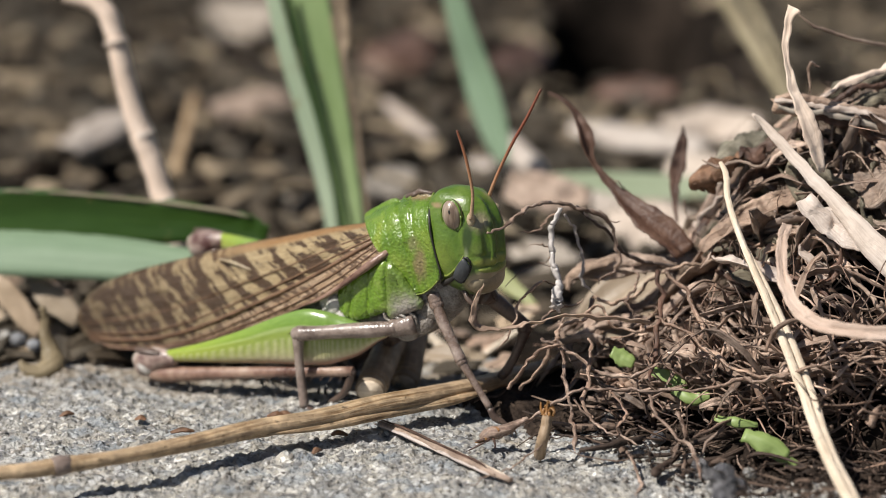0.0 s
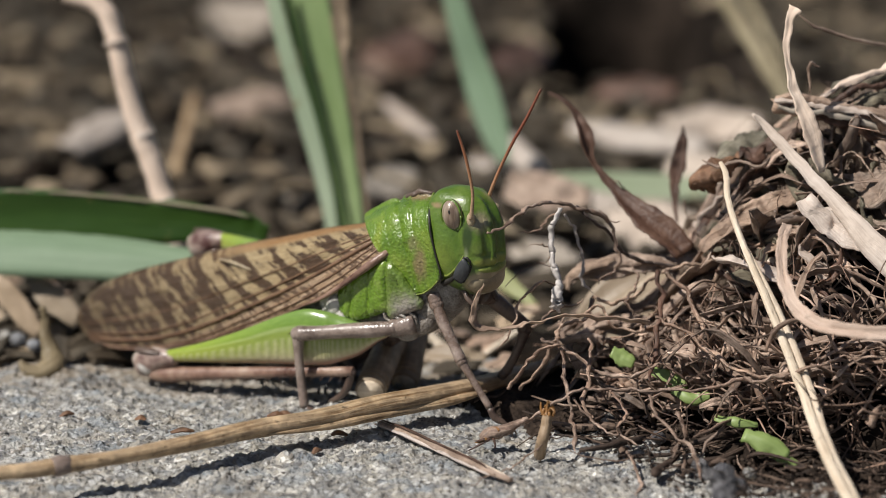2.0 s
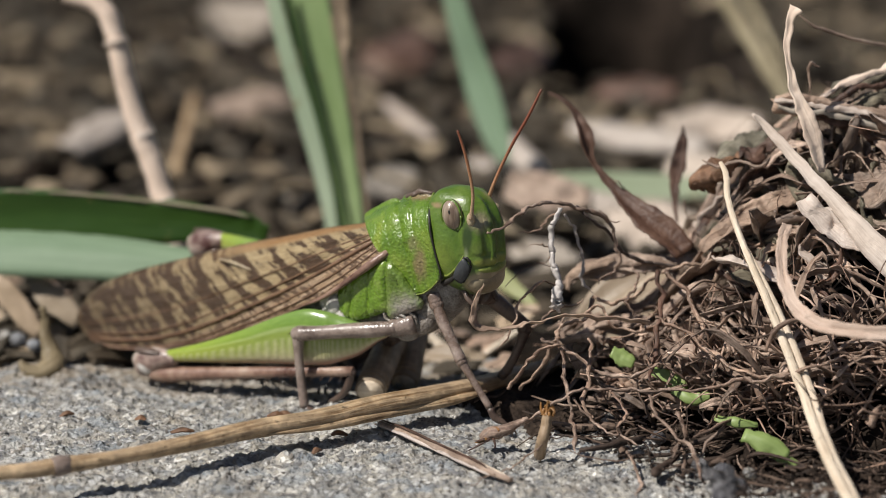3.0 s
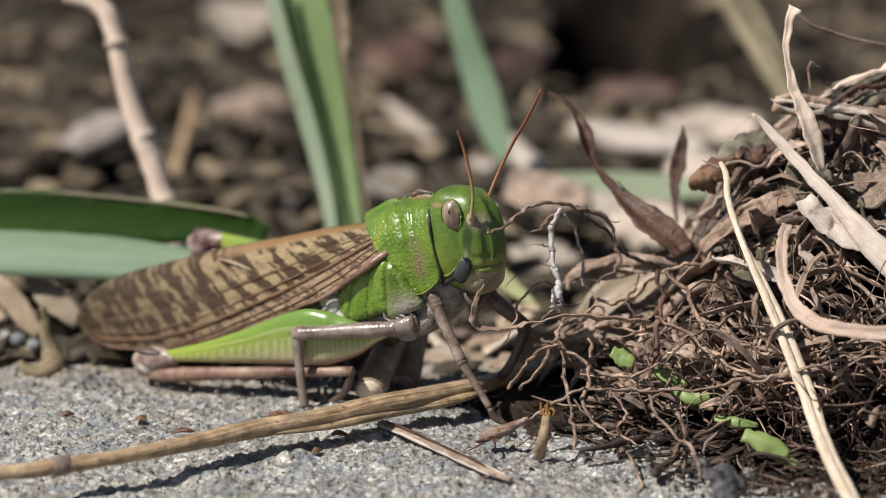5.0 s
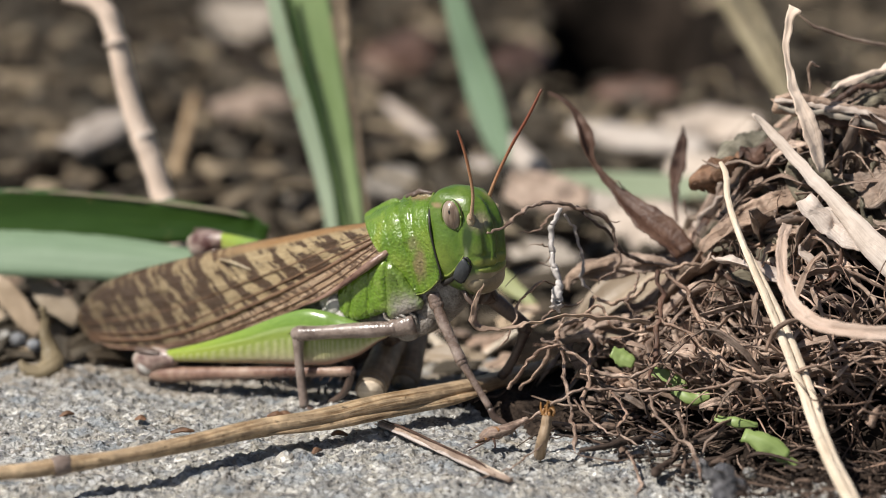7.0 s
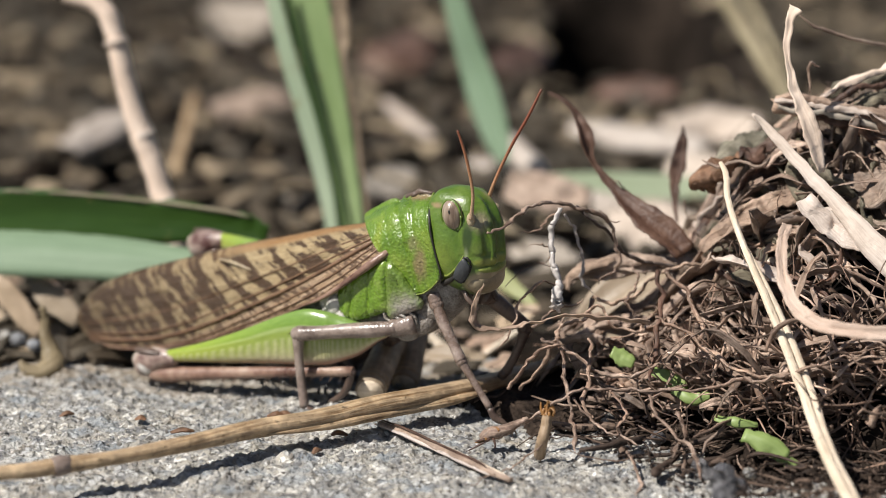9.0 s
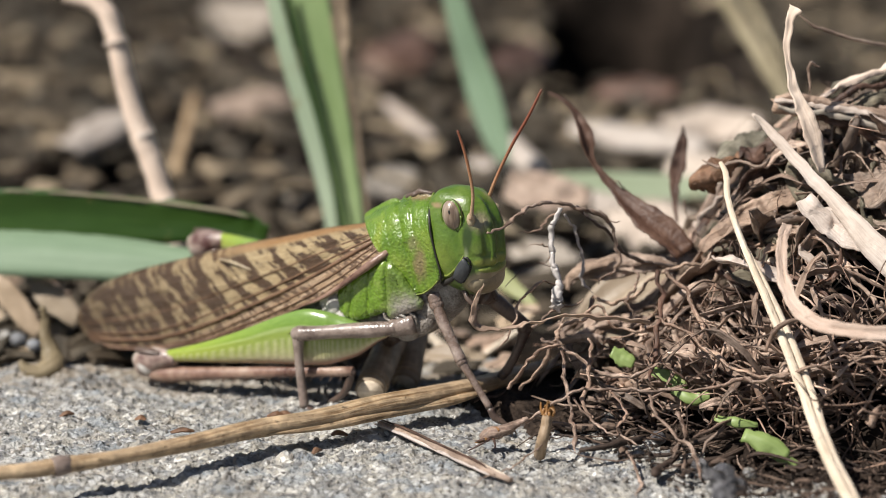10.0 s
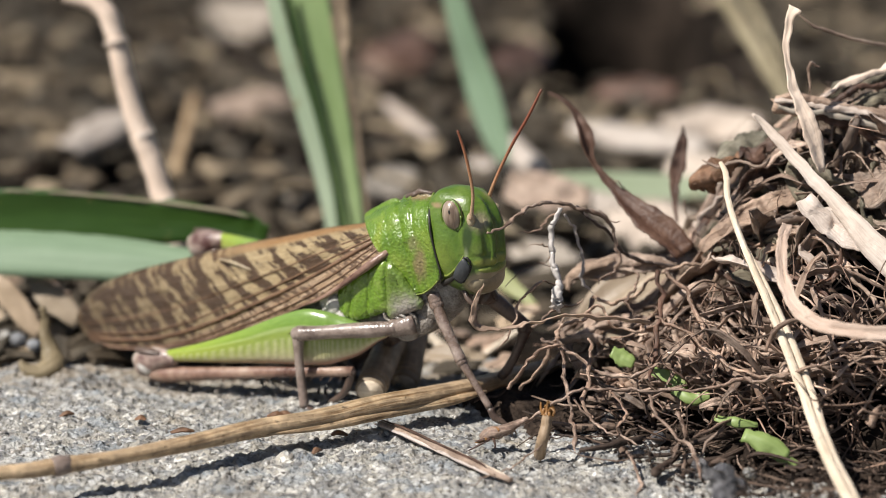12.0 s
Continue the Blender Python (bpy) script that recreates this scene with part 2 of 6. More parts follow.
def head_mat():
    """Green head: dark bar under the eye, pale cheek edge, buff face between the antennae."""
    m = skin("head_cuticle", [(0.22, (0.04, 0.08, 0.006)), (0.5, (0.088, 0.155, 0.015)), (0.78, (0.16, 0.215, 0.04))], 230, 0.34, 0.03, True, 0.35)
    c = m.b.inputs["Base Color"].links[0].from_socket
    c = m.mix(m.math("MULTIPLY", m.blob((9.6, -4.2, 22.2), (2.2, 3.0, 3.0), 0.9, 0.2), 0.45), c, (0.25, 0.31, 0.05))
    c = m.mix(m.math("MULTIPLY", m.blob((13.2, -3.7, 25.5), (0.85, 2.2, 2.5), 0.5, 0.06), 0.88), c, (0.025, 0.046, 0.01))
    c = m.mix(m.math("MULTIPLY", m.blob((13.1, -3.2, 23.2), (0.5, 1.4, 1.5), 0.7, 0.15), 0.6), c, (0.29, 0.31, 0.2))
    c = m.mix(m.math("MULTIPLY", m.blob((15.0, 0.0, 22.3), (2.0, 5.0, 0.75), 0.4, 0.06), 0.8), c, (0.26, 0.27, 0.05))
    c = m.mix(m.math("MULTIPLY", m.blob((14.8, 0.0, 19.3), (3.3, 6.0, 2.3), 0.25, 0.05), 0.9), c, (0.34, 0.265, 0.165))
    c = m.mix(m.math("MULTIPLY", m.blob((8.0, -4.0, 29.3), (1.3, 2.6, 0.45), 0.6, 0.2), 0.8), c, (0.3, 0.2, 0.11))
    c = m.mix(m.math("MULTIPLY", m.blob((14.2, -2.4, 27.6), (1.5, 1.7, 1.5), 0.7, 0.2), 0.75), c, (0.31, 0.24, 0.17))
    c = m.mix(m.math("MULTIPLY", m.blob((13.4, 1.8, 30.2), (1.5, 1.6, 1.4), 0.7, 0.2), 0.6), c, (0.28, 0.2, 0.12))
    m.color(c).bump(m.noise(420, 3), 0.1, 0.4).bump(m.cells(2600, feature="SMOOTH_F1"), 0.06, 0.5)
    return m.m


OLIVE_STRAW = fibre("olive_straw", (0.15, 0.13, 0.08), (0.29, 0.255, 0.165), (0.42, 0.38, 0.27), 0.6)
CURLED = fibre("curled_olive_leaf", (0.075, 0.058, 0.034), (0.2, 0.165, 0.1), (0.36, 0.31, 0.21), 0.5)
WHITE_STRAW = fibre("white_straw", (0.44, 0.34, 0.27), (0.7, 0.59, 0.5), (0.85, 0.76, 0.68), 0.5, 0.9, 0.2, spotted=0.12)
WARM_LEAF = fibre("warm_brown_leaf", (0.045, 0.024, 0.014), (0.16, 0.085, 0.048), (0.36, 0.22, 0.135), 0.55, 1.2, 0.3, patchy=0.7)
AMBER = fibre("amber_fibre", (0.13, 0.06, 0.02), (0.28, 0.145, 0.05), (0.45, 0.27, 0.11), 0.4)
GRIT = fibre("grit", (0.17, 0.165, 0.16), (0.36, 0.345, 0.32), (0.5, 0.48, 0.45), 0.6, 0.6, 0.15, "island", 0.0, False, False, 0.2)
JOINT = fibre("reed_joint", (0.07, 0.05, 0.042), (0.17, 0.13, 0.112), (0.42, 0.36, 0.33), 0.5)
CHARRED = fibre("blackened_leaf", (0.012, 0.012, 0.013), (0.06, 0.06, 0.064), (0.36, 0.36, 0.38), 0.16)
DARK_STONE = fibre("dark_stone", (0.03, 0.03, 0.033), (0.09, 0.09, 0.1), (0.3, 0.3, 0.32), 0.3)
PALE_STONE = fibre("pale_stone", (0.3, 0.31, 0.33), (0.48, 0.49, 0.51), (0.66, 0.66, 0.67), 0.5, 0.6, 0.15)
DULL_YELLOW = blade_mat("dull_yellow_blade", (0.34, 0.37, 0.14), (0.52, 0.53, 0.27))
GREEN = shield_mat()
PLEURA = skin("flank_cuticle", [(0.25, (0.06, 0.125, 0.008)), (0.5, (0.14, 0.245, 0.02)), (0.78, (0.28, 0.34, 0.09))], 420, 0.24, 0.09, True, 0.45)
PLEURA.bump(PLEURA.noise(600, 3), 0.14, 0.5)
PLEURA = PLEURA.m
HEAD_GREEN = head_mat()
LEG = skin("leg_cuticle", [(0.3, (0.12, 0.085, 0.07)), (0.5, (0.235, 0.18, 0.15)), (0.7, (0.37, 0.3, 0.255))], 420, 0.3, 0.04, True, 0.35).m
SHIN = skin("foreleg_cuticle", [(0.3, (0.1, 0.065, 0.048)), (0.5, (0.2, 0.142, 0.112)), (0.7, (0.36, 0.285, 0.24))], 420, 0.25, 0.05, True, 0.6).m
LEG_DARK = skin("dark_leg_cuticle", [(0.3, (0.05, 0.032, 0.026)), (0.6, (0.13, 0.09, 0.07))], 420, 0.32, 0.04).m
PINK = skin("tibia_cuticle", [(0.35, (0.11, 0.055, 0.04)), (0.5, (0.25, 0.15, 0.11)), (0.7, (0.42, 0.3, 0.225))], 220, 0.3, 0.04).m
KNEE = skin("knee_cuticle", [(0.36, (0.1, 0.045, 0.04)), (0.5, (0.34, 0.25, 0.21)), (0.66, (0.55, 0.47, 0.4))], 330, 0.32, 0.04).m
CHEST = skin("chest_cuticle", [(0.3, (0.12, 0.1, 0.085)), (0.5, (0.25, 0.22, 0.19)), (0.75, (0.42, 0.385, 0.34))], 700, 0.3, 0.12).m
CREAM = skin("cream_cuticle", [(0.3, (0.3, 0.22, 0.13)), (0.7, (0.5, 0.42, 0.28))], 300, 0.35, 0.03).m
JAW = skin("jaw_cuticle", [(0.3, (0.025, 0.027, 0.029)), (0.7, (0.09, 0.096, 0.1))], 300, 0.45, 0.03).m
LIP = skin("lip_cuticle", [(0.3, (0.22, 0.17, 0.1)), (0.7, (0.4, 0.33, 0.22))], 260, 0.33, 0.03).m
BLACK = skin("plain_black", [(0.3, (0.01, 0.009, 0.008)), (0.7, (0.03, 0.025, 0.02))], 400, 0.45, 0.03).m


def eye_mat():
    m = Mat("eye", 0.3, 0.5)
    s = m.noise(1300, 2, "Object", (1.0, 1.0, 0.12))
    c = m.ramp(s, [(0.34, (0.14, 0.092, 0.06)), (0.5, (0.27, 0.2, 0.145)), (0.66, (0.36, 0.285, 0.215))])
    m.color(c).bump(m.cells(6000), 0.02)
    m.b.inputs["Coat Weight"].default_value = 1.0
    m.b.inputs["Coat Roughness"].default_value = 0.12
    return m.m


def antenna_mat():
    m = Mat("antenna", 0.4)
    u = m.axis("UV", "X")
    c = m.ramp(m.math("MULTIPLY", u, 55.0), [(0.0, (0.46, 0.34, 0.22)), (0.35, (0.34, 0.17, 0.08)), (0.7, (0.2, 0.06, 0.03))])
    rings = m.noise(3200, 1, "UV", (1, 0.01, 1))
    m.color(m.mix(0.4, c, m.ramp(rings, [(0.4, (0.7, 0.6, 0.6)), (0.6, (1.2, 1.1, 1.1))]), "MULTIPLY")).bump(rings, 0.05)
    return m.m


def wing_mat():
    """UV x runs from the hinge to the tip, y from the back edge (0) to the lower edge (1)."""
    m = Mat("wing", 0.42, 0.4)
    u, v = m.axis("UV", "X"), m.axis("UV", "Y")

    def plane(a, b):
        n = m.t.nodes.new("ShaderNodeCombineXYZ")
        m.link(a, n.inputs[0])
        m.link(b, n.inputs[1])
        return n.outputs[0]

    def field(vec, detail, warp=0.0):
        n = m.t.nodes.new("ShaderNodeTexNoise")
        n.inputs["Scale"].default_value, n.inputs["Detail"].default_value, n.inputs["Distortion"].default_value = 1.0, detail, warp
        m.link(vec, n.inputs["Vector"])
        return n.outputs["Fac"]

    def snap(x, k):
        return m.math("DIVIDE", m.math("FLOOR", m.math("MULTIPLY", x, k), 0.0), k)

    # bars made of whole cells between the veinlets, with a ragged smooth share
    lean = m.math("ADD", u, m.math("MULTIPLY", v, 0.05))
    su, sv = snap(lean, 150.0), snap(v, 17.0)
    blocky = field(plane(m.math("MULTIPLY", su, 42.0), m.math("MULTIPLY", sv, 3.0)), 1.0)
    smooth = field(plane(m.math("MULTIPLY", lean, 42.0), m.math("MULTIPLY", v, 3.0)), 3.0, 0.3)
    wn = m.t.nodes.new("ShaderNodeTexWhiteNoise")
    wn.noise_dimensions = "2D"
    m.link(plane(su, sv), wn.inputs["Vector"])
    drift = field(plane(m.math("MULTIPLY", su, 7.0), m.math("MULTIPLY", sv, 3.5)), 2.0)
    swing = m.math("SINE", m.math("ADD", m.math("MULTIPLY", su, 76.0), m.math("MULTIPLY", drift, 7.0)), 0.0)
    val = m.math("ADD", m.math("MULTIPLY", blocky, 0.5), m.math("MULTIPLY", smooth, 0.5))
    val = m.math("ADD", val, m.math("MULTIPLY", swing, 0.075))
    val = m.math("ADD", val, m.math("MULTIPLY", m.math("SUBTRACT", wn.outputs["Value"], 0.5), 0.1))
    val = m.math("ADD", val, m.math("MULTIPLY", m.step(u, 0.3, 0.8), 0.05))
    blot = m.step(val, 0.46, 0.55)
    cream = m.ramp(m.noise(9, 4, "UV", (3, 3, 1)), [(0.3, (0.38, 0.27, 0.14)), (0.7, (0.58, 0.46, 0.27))])
    dark = m.ramp(m.noise(60, 3, "UV"), [(0.3, (0.035, 0.017, 0.009)), (0.7, (0.105, 0.054, 0.03))])
    zone = m.math("MULTIPLY", m.math("MAXIMUM", m.step(v, 0.05, 0.15), m.step(u, 0.3, 0.5)), m.step(u, 0.015, 0.05))
    c = m.mix(m.math("MULTIPLY", m.math("MULTIPLY", blot, zone), 0.94), cream, dark)
    # the narrow panel under the median vein: pinkish, with small dark cells
    line = m.t.nodes.new("ShaderNodeFloatCurve")
    for p, q in zip(line.mapping.curves[0].points, ((0.0, 0.46), (1.0, 0.99))):
        p.location = q
    for q in ((0.08, 0.53), (0.22, 0.66), (0.37, 0.75), (0.48, 0.82), (0.63, 0.89)):
        line.mapping.curves[0].points.new(*q)
    line.mapping.update()
    m.link(u, line.inputs["Value"])
    below = m.step(m.math("SUBTRACT", v, line.outputs[0]), 0.0, 0.02)
    few = m.math("MULTIPLY", m.step(wn.outputs["Value"], 0.42, 0.5), m.step(smooth, 0.4, 0.5))
    panel = m.mix(m.math("MULTIPLY", few, 0.8), m.ramp(m.noise(14, 3, "UV"), [(0.3, (0.4, 0.26, 0.15)), (0.7, (0.6, 0.45, 0.31))]), (0.085, 0.045, 0.028))
    c = m.mix(below, c, panel)
    # plain warm stripe along the back, fading towards the tip, and the plain lower edge
    back = m.math("MULTIPLY", m.math("SUBTRACT", 1.0, m.step(v, 0.06, 0.13)), m.math("SUBTRACT", 1.0, m.math("MULTIPLY", m.step(u, 0.25, 0.55), 0.95)))
    c = m.mix(back, c, m.ramp(m.noise(30, 3, "UV", (1, 4, 1)), [(0.3, (0.3, 0.16, 0.062)), (0.7, (0.47, 0.28, 0.125))]))
    c = m.mix(m.math("MULTIPLY", m.math("MULTIPLY", m.step(v, 0.94, 0.98), 0.75), m.math("SUBTRACT", 1.0, m.step(u, 0.4, 0.8))), c, (0.33, 0.21, 0.13))
    # smoky and greyer towards the tip
    c = m.mix(m.math("MULTIPLY", m.step(u, 0.25, 0.9), 0.58), c, (0.08, 0.052, 0.035))
    c = m.mix(m.math("MULTIPLY", m.step(u, 0.95, 1.0), 0.35), c, (0.15, 0.08, 0.042))
    br = m.t.nodes.new("ShaderNodeTexBrick")
    m.link(m.coords("UV", (150, 34, 1)), br.inputs["Vector"])
    br.inputs["Scale"].default_value = 1.0
    br.inputs["Mortar Size"].default_value = 0.07
    br.inputs["Brick Width"].default_value, br.inputs["Row Height"].default_value = 1.0, 1.0
    br.inputs["Color1"].default_value = br.inputs["Color2"].default_value = (1, 1, 1, 1)
    br.inputs["Mortar"].default_value = (0.42, 0.34, 0.29, 1)
    c = m.mix(0.6, c, br.outputs["Color"], "MULTIPLY")
    m.color(c).bump(br.outputs["Fac"], 0.07).bump(m.noise(40, 3, "UV", (0.3, 2, 1)), 0.25)
    m.thin(0.12, c)
    return m.m


def femur_mat():
    """UV y runs round the thigh, 0 on top and 1 below; x along it from the hip (0) to the knee (1)."""
    m = Mat("thigh", 0.27, 0.5)
    u, v = m.axis("UV", "X"), m.axis("UV", "Y")
    wob = m.math("ADD", v, m.math("MULTIPLY", m.math("SUBTRACT", m.noise(8, 3, "UV"), 0.5), 0.05))
    c = m.ramp(wob, [(0.0, (0.17, 0.27, 0.07)), (0.33, (0.15, 0.26, 0.04)), (0.37, (0.3, 0.38, 0.14)), (0.42, (0.2, 0.28, 0.05)),
                     (0.54, (0.28, 0.33, 0.1)), (0.66, (0.42, 0.41, 0.2)), (0.74, (0.5, 0.42, 0.27)), (0.8, (0.36, 0.22, 0.15)), (1.0, (0.1, 0.055, 0.04))])
    c = m.mix(m.math("MULTIPLY", m.step(u, 0.5, 0.95), 0.55), c, (0.36, 0.42, 0.04))
    wave = m.t.nodes.new("ShaderNodeTexWave")
    m.link(m.coords("UV", (1, 0.35, 1)), wave.inputs["Vector"])
    wave.inputs["Scale"].default_value, wave.inputs["Distortion"].default_value = 12.0, 1.6
    band = m.math("MULTIPLY", m.math("MULTIPLY", m.step(v, 0.45, 0.5), m.math("SUBTRACT", 1.0, m.step(v, 0.72, 0.78))), wave.outputs["Fac"])
    c = m.mix(m.math("MULTIPLY", band, 0.3), c, (0.6, 0.58, 0.36))
    c = m.mix(0.3, c, m.ramp(m.noise(30, 3, "UV", (1, 0.5, 1)), [(0.3, (0.62, 0.66, 0.5)), (0.7, (1.3, 1.22, 1.2))]), "MULTIPLY")
    # a few dark flecks under the upper ridge
    d = m.t.nodes.new("ShaderNodeVectorMath")
    d.operation = "DISTANCE"
    m.link(m.coords("UV", (0.45, 1.0, 1)), d.inputs[0])
    d.inputs[1].default_value = (0.45 * 0.47, 0.44, 0)
    fleck = m.math("SUBTRACT", 1.0, m.step(m.math("ADD", d.outputs["Value"], m.math("MULTIPLY", m.noise(45, 2, "UV"), 0.06)), 0.045, 0.062))
    c = m.mix(m.math("MULTIPLY", fleck, 0.85), c, (0.06, 0.035, 0.02))
    m.color(c).bump(band, 0.04).bump(m.noise(1500, 3), 0.03)
    m.b.inputs["Coat Weight"].default_value = 0.3
    m.b.inputs["Coat Roughness"].default_value = 0.15
    return m.m


EYEBALL, ANTENNA, WING, THIGH = eye_mat(), antenna_mat(), wing_mat(), femur_mat()


# ---- shapes ----
def spline(points, sub):
    """Catmull-Rom through the points; each point may carry extra columns."""
    p = np.array(points, float)
    if len(p) < 3 or sub < 2:
        t = np.linspace(0, len(p) - 1, (len(p) - 1) * max(sub, 1) + 1)
        return np.stack([np.interp(t, np.arange(len(p)), p[:, k]) for k in range(p.shape[1])], 1)
    e = np.vstack([2 * p[0] - p[1], p, 2 * p[-1] - p[-2]])
    out = []
    for i in range(len(p) - 1):
        a, b, c, d = e[i:i + 4]
        t = np.linspace(0, 1, sub, endpoint=False)[:, None]
        out.append(0.5 * (2 * b + (c - a) * t + (2 * a - 5 * b + 4 * c - d) * t ** 2 + (3 * b - a - 3 * c + d) * t ** 3))
    return np.vstack(out + [p[-1:]])


def unit(v):
    return v / np.maximum(np.linalg.norm(v, axis=-1, keepdims=True), 1e-9)


class Geo:
    """Collects vertices (mm), faces and UVs, and makes one mesh object of them."""

    def __init__(self):
        self.v, self.f, self.uv, self.n = [], [], [], 0

    def add(self, v, f, uv):
        v = np.asarray(v, float)
        q = np.array([(t[0], t[1], t[2]) for t in f] + [(t[0], t[2], t[3]) for t in f if len(t) == 4])
        p = v - v.mean(0)
        if np.einsum("ij,ij->", p[q[:, 0]], np.cross(p[q[:, 1]], p[q[:, 2]])) < 0:
            f = [t[::-1] for t in f]
        self.v.append(v)
        self.uv.append(np.asarray(uv, float))
        self.f.extend([tuple(int(i) + self.n for i in q) for q in f])
        self.n += len(v)

    def tube(self, pts, rad, sides=8, flat=1.0, up=(0, 0, 1), sub=4, wob=0.0, seed=0):
        """A solid strand through pts with radii rad; flat squeezes it along up."""
        rad = [rad] * len(pts) if isinstance(rad, (int, float)) else rad
        s = spline([(*p, r) for p, r in zip(pts, rad)], sub)
        c, r = s[:, :3], np.maximum(s[:, 3], 0.01)
        if wob:
            g = np.random.RandomState(seed)
            c = c + g.normal(0, wob, c.shape) * r[:, None]
            r = r * (1 + g.normal(0, wob * 0.5, len(r)))
        tan = unit(np.gradient(c, axis=0))
        side = unit(np.cross(tan, np.array(up, float) + 1e-4))
        nrm = np.cross(side, tan)
        a = np.arange(sides) * 2 * math.pi / sides
        ring = c[:, None] + r[:, None, None] * (side[:, None] * np.cos(a)[None, :, None] + flat * nrm[:, None] * np.sin(a)[None, :, None])
        n = len(c)
        ln = np.concatenate([[0], np.cumsum(np.linalg.norm(np.diff(c, axis=0), axis=1))])
        fold = np.abs(((a / math.pi) + 0.5) % 2 - 1)
        uv = np.stack([np.repeat(ln[:, None], sides, 1), fold[None] * r[:, None] * 3], 2) * MM
        q = [(i * sides + j, i * sides + (j + 1) % sides, (i + 1) * sides + (j + 1) % sides, (i + 1) * sides + j)
             for i in range(n - 1) for j in range(sides)]
        q += [tuple(range(sides))[::-1], tuple((n - 1) * sides + j for j in range(sides))]
        self.add(ring.reshape(-1, 3), q, uv.reshape(-1, 2))
        return self

    def shell(self, grid, thick, uv=None):
        """A sheet with thickness from an n x m grid of points."""
        g = np.asarray(grid, float)
        n, m = g.shape[:2]
        nrm = unit(np.cross(np.gradient(g, axis=0), np.gradient(g, axis=1)))
        low = g - nrm * (thick if isinstance(thick, (int, float)) else np.asarray(thick)[..., None])
        if uv is None:
            lu = np.concatenate([[0], np.cumsum(np.linalg.norm(np.diff(g[:, m // 2], axis=0), axis=1))])
            lv = np.concatenate([[0], np.cumsum(np.linalg.norm(np.diff(g[n // 2], axis=0), axis=1))])
            uv = np.stack(np.meshgrid(lu, lv, indexing="ij"), 2) * MM
        k = n * m
        f = []
        for i in range(n - 1):
            for j in range(m - 1):
                a, b, c, d = i * m + j, i * m + j + 1, (i + 1) * m + j + 1, (i + 1) * m + j
                f += [(a, d, c, b), (k + a, k + b, k + c, k + d)]
        rim = [j for j in range(m)] + [i * m + m - 1 for i in range(1, n)] + [(n - 1) * m + j for j in range(m - 2, -1, -1)] + [i * m for i in range(n - 2, 0, -1)]
        f += [(rim[i], rim[(i + 1) % len(rim)], k + rim[(i + 1) % len(rim)], k + rim[i]) for i in range(len(rim))]
        self.add(np.vstack([g.reshape(-1, 3), low.reshape(-1, 3)]), f, np.vstack([uv.reshape(-1, 2)] * 2))
        return self

    def leaf(self, pts, width, up=(0, -1, 0.4), cup=0.2, thick=0.18, across=7, sub=5, crumple=0.0, twist=(0, 0), seed=0, ragged=0.0, profile=None):
        """A strap or leaf along pts, width by point, its face turned to up, folded by cup."""
        width = [width] * len(pts) if isinstance(width, (int, float)) else width
        s = spline([(*p, w) for p, w in zip(pts, width)], sub)
        c, w = s[:, :3], np.maximum(s[:, 3], 0.05) / 2
        tan = unit(np.gradient(c, axis=0))
        side = unit(np.cross(tan, np.array(up, float)))
        nrm = np.cross(side, tan)
        tw = np.radians(np.linspace(twist[0], twist[1], len(c)))[:, None]
        side, nrm = side * np.cos(tw) + nrm * np.sin(tw), nrm * np.cos(tw) - side * np.sin(tw)
        t = np.linspace(-1, 1, across)
        g = c[:, None] + side[:, None] * (w[:, None] * t)[..., None] + nrm[:, None] * (w[:, None] * (cup * np.abs(t) ** 1.3 if profile is None else np.interp(t, *profile)))[..., None]
        rs = np.random.RandomState(seed)
        if ragged:
            g[:, 0] += side * (w * rs.uniform(-ragged, ragged, len(c)))[:, None]
            g[:, -1] += side * (w * rs.uniform(-ragged, ragged, len(c)))[:, None]
        if crumple:
            ph = rs.uniform(0, 50, 3)
            for i in range(g.shape[0]):
                for j in range(g.shape[1]):
                    q = Vector(g[i, j] * 0.55 + ph)
                    g[i, j] += np.array(noise.noise_vector(q)) * crumple + nrm[i] * noise.noise(q * 3.1) * crumple * 0.5
        return self.shell(g, thick)

    def loft(self, secs, sides=28, sub=4, power=2.0, axis=0, uv01=True):
        """A closed body through sections (station, centre b, half b, high c, low c); axis 0: stations on x with b = y, c = z;
        axis 2: stations on z with b = y, c = x."""
        s = spline(secs, sub)
        a = np.linspace(0, 2 * math.pi, sides, endpoint=False)
        ca, sa = np.cos(a), np.sin(a)
        cb = np.sign(sa) * np.abs(sa) ** (2 / power)
        cc = np.sign(ca) * np.abs(ca) ** (2 / power)
        b = s[:, 1:2] + s[:, 2:3] * cb
        mid, half = (s[:, 3:4] + s[:, 4:5]) / 2, (s[:, 3:4] - s[:, 4:5]) / 2
        c = mid + half * cc
        st = np.repeat(s[:, :1], sides, 1)
        ring = np.stack([st, b, c], 2) if axis == 0 else np.stack([c, b, st], 2)
        n = len(s)
        uv = np.stack([np.repeat(np.linspace(0, 1, n)[:, None], sides, 1), np.repeat((np.minimum(a, 2 * math.pi - a) / math.pi)[None], n, 0)], 2)
        q = [(i * sides + j, i * sides + (j + 1) % sides, (i + 1) * sides + (j + 1) % sides, (i + 1) * sides + j)
             for i in range(n - 1) for j in range(sides)]
        q += [tuple(range(sides))[::-1], tuple((n - 1) * sides + j for j in range(sides))]
        self.add(ring.reshape(-1, 3), q, uv.reshape(-1, 2))
        return self

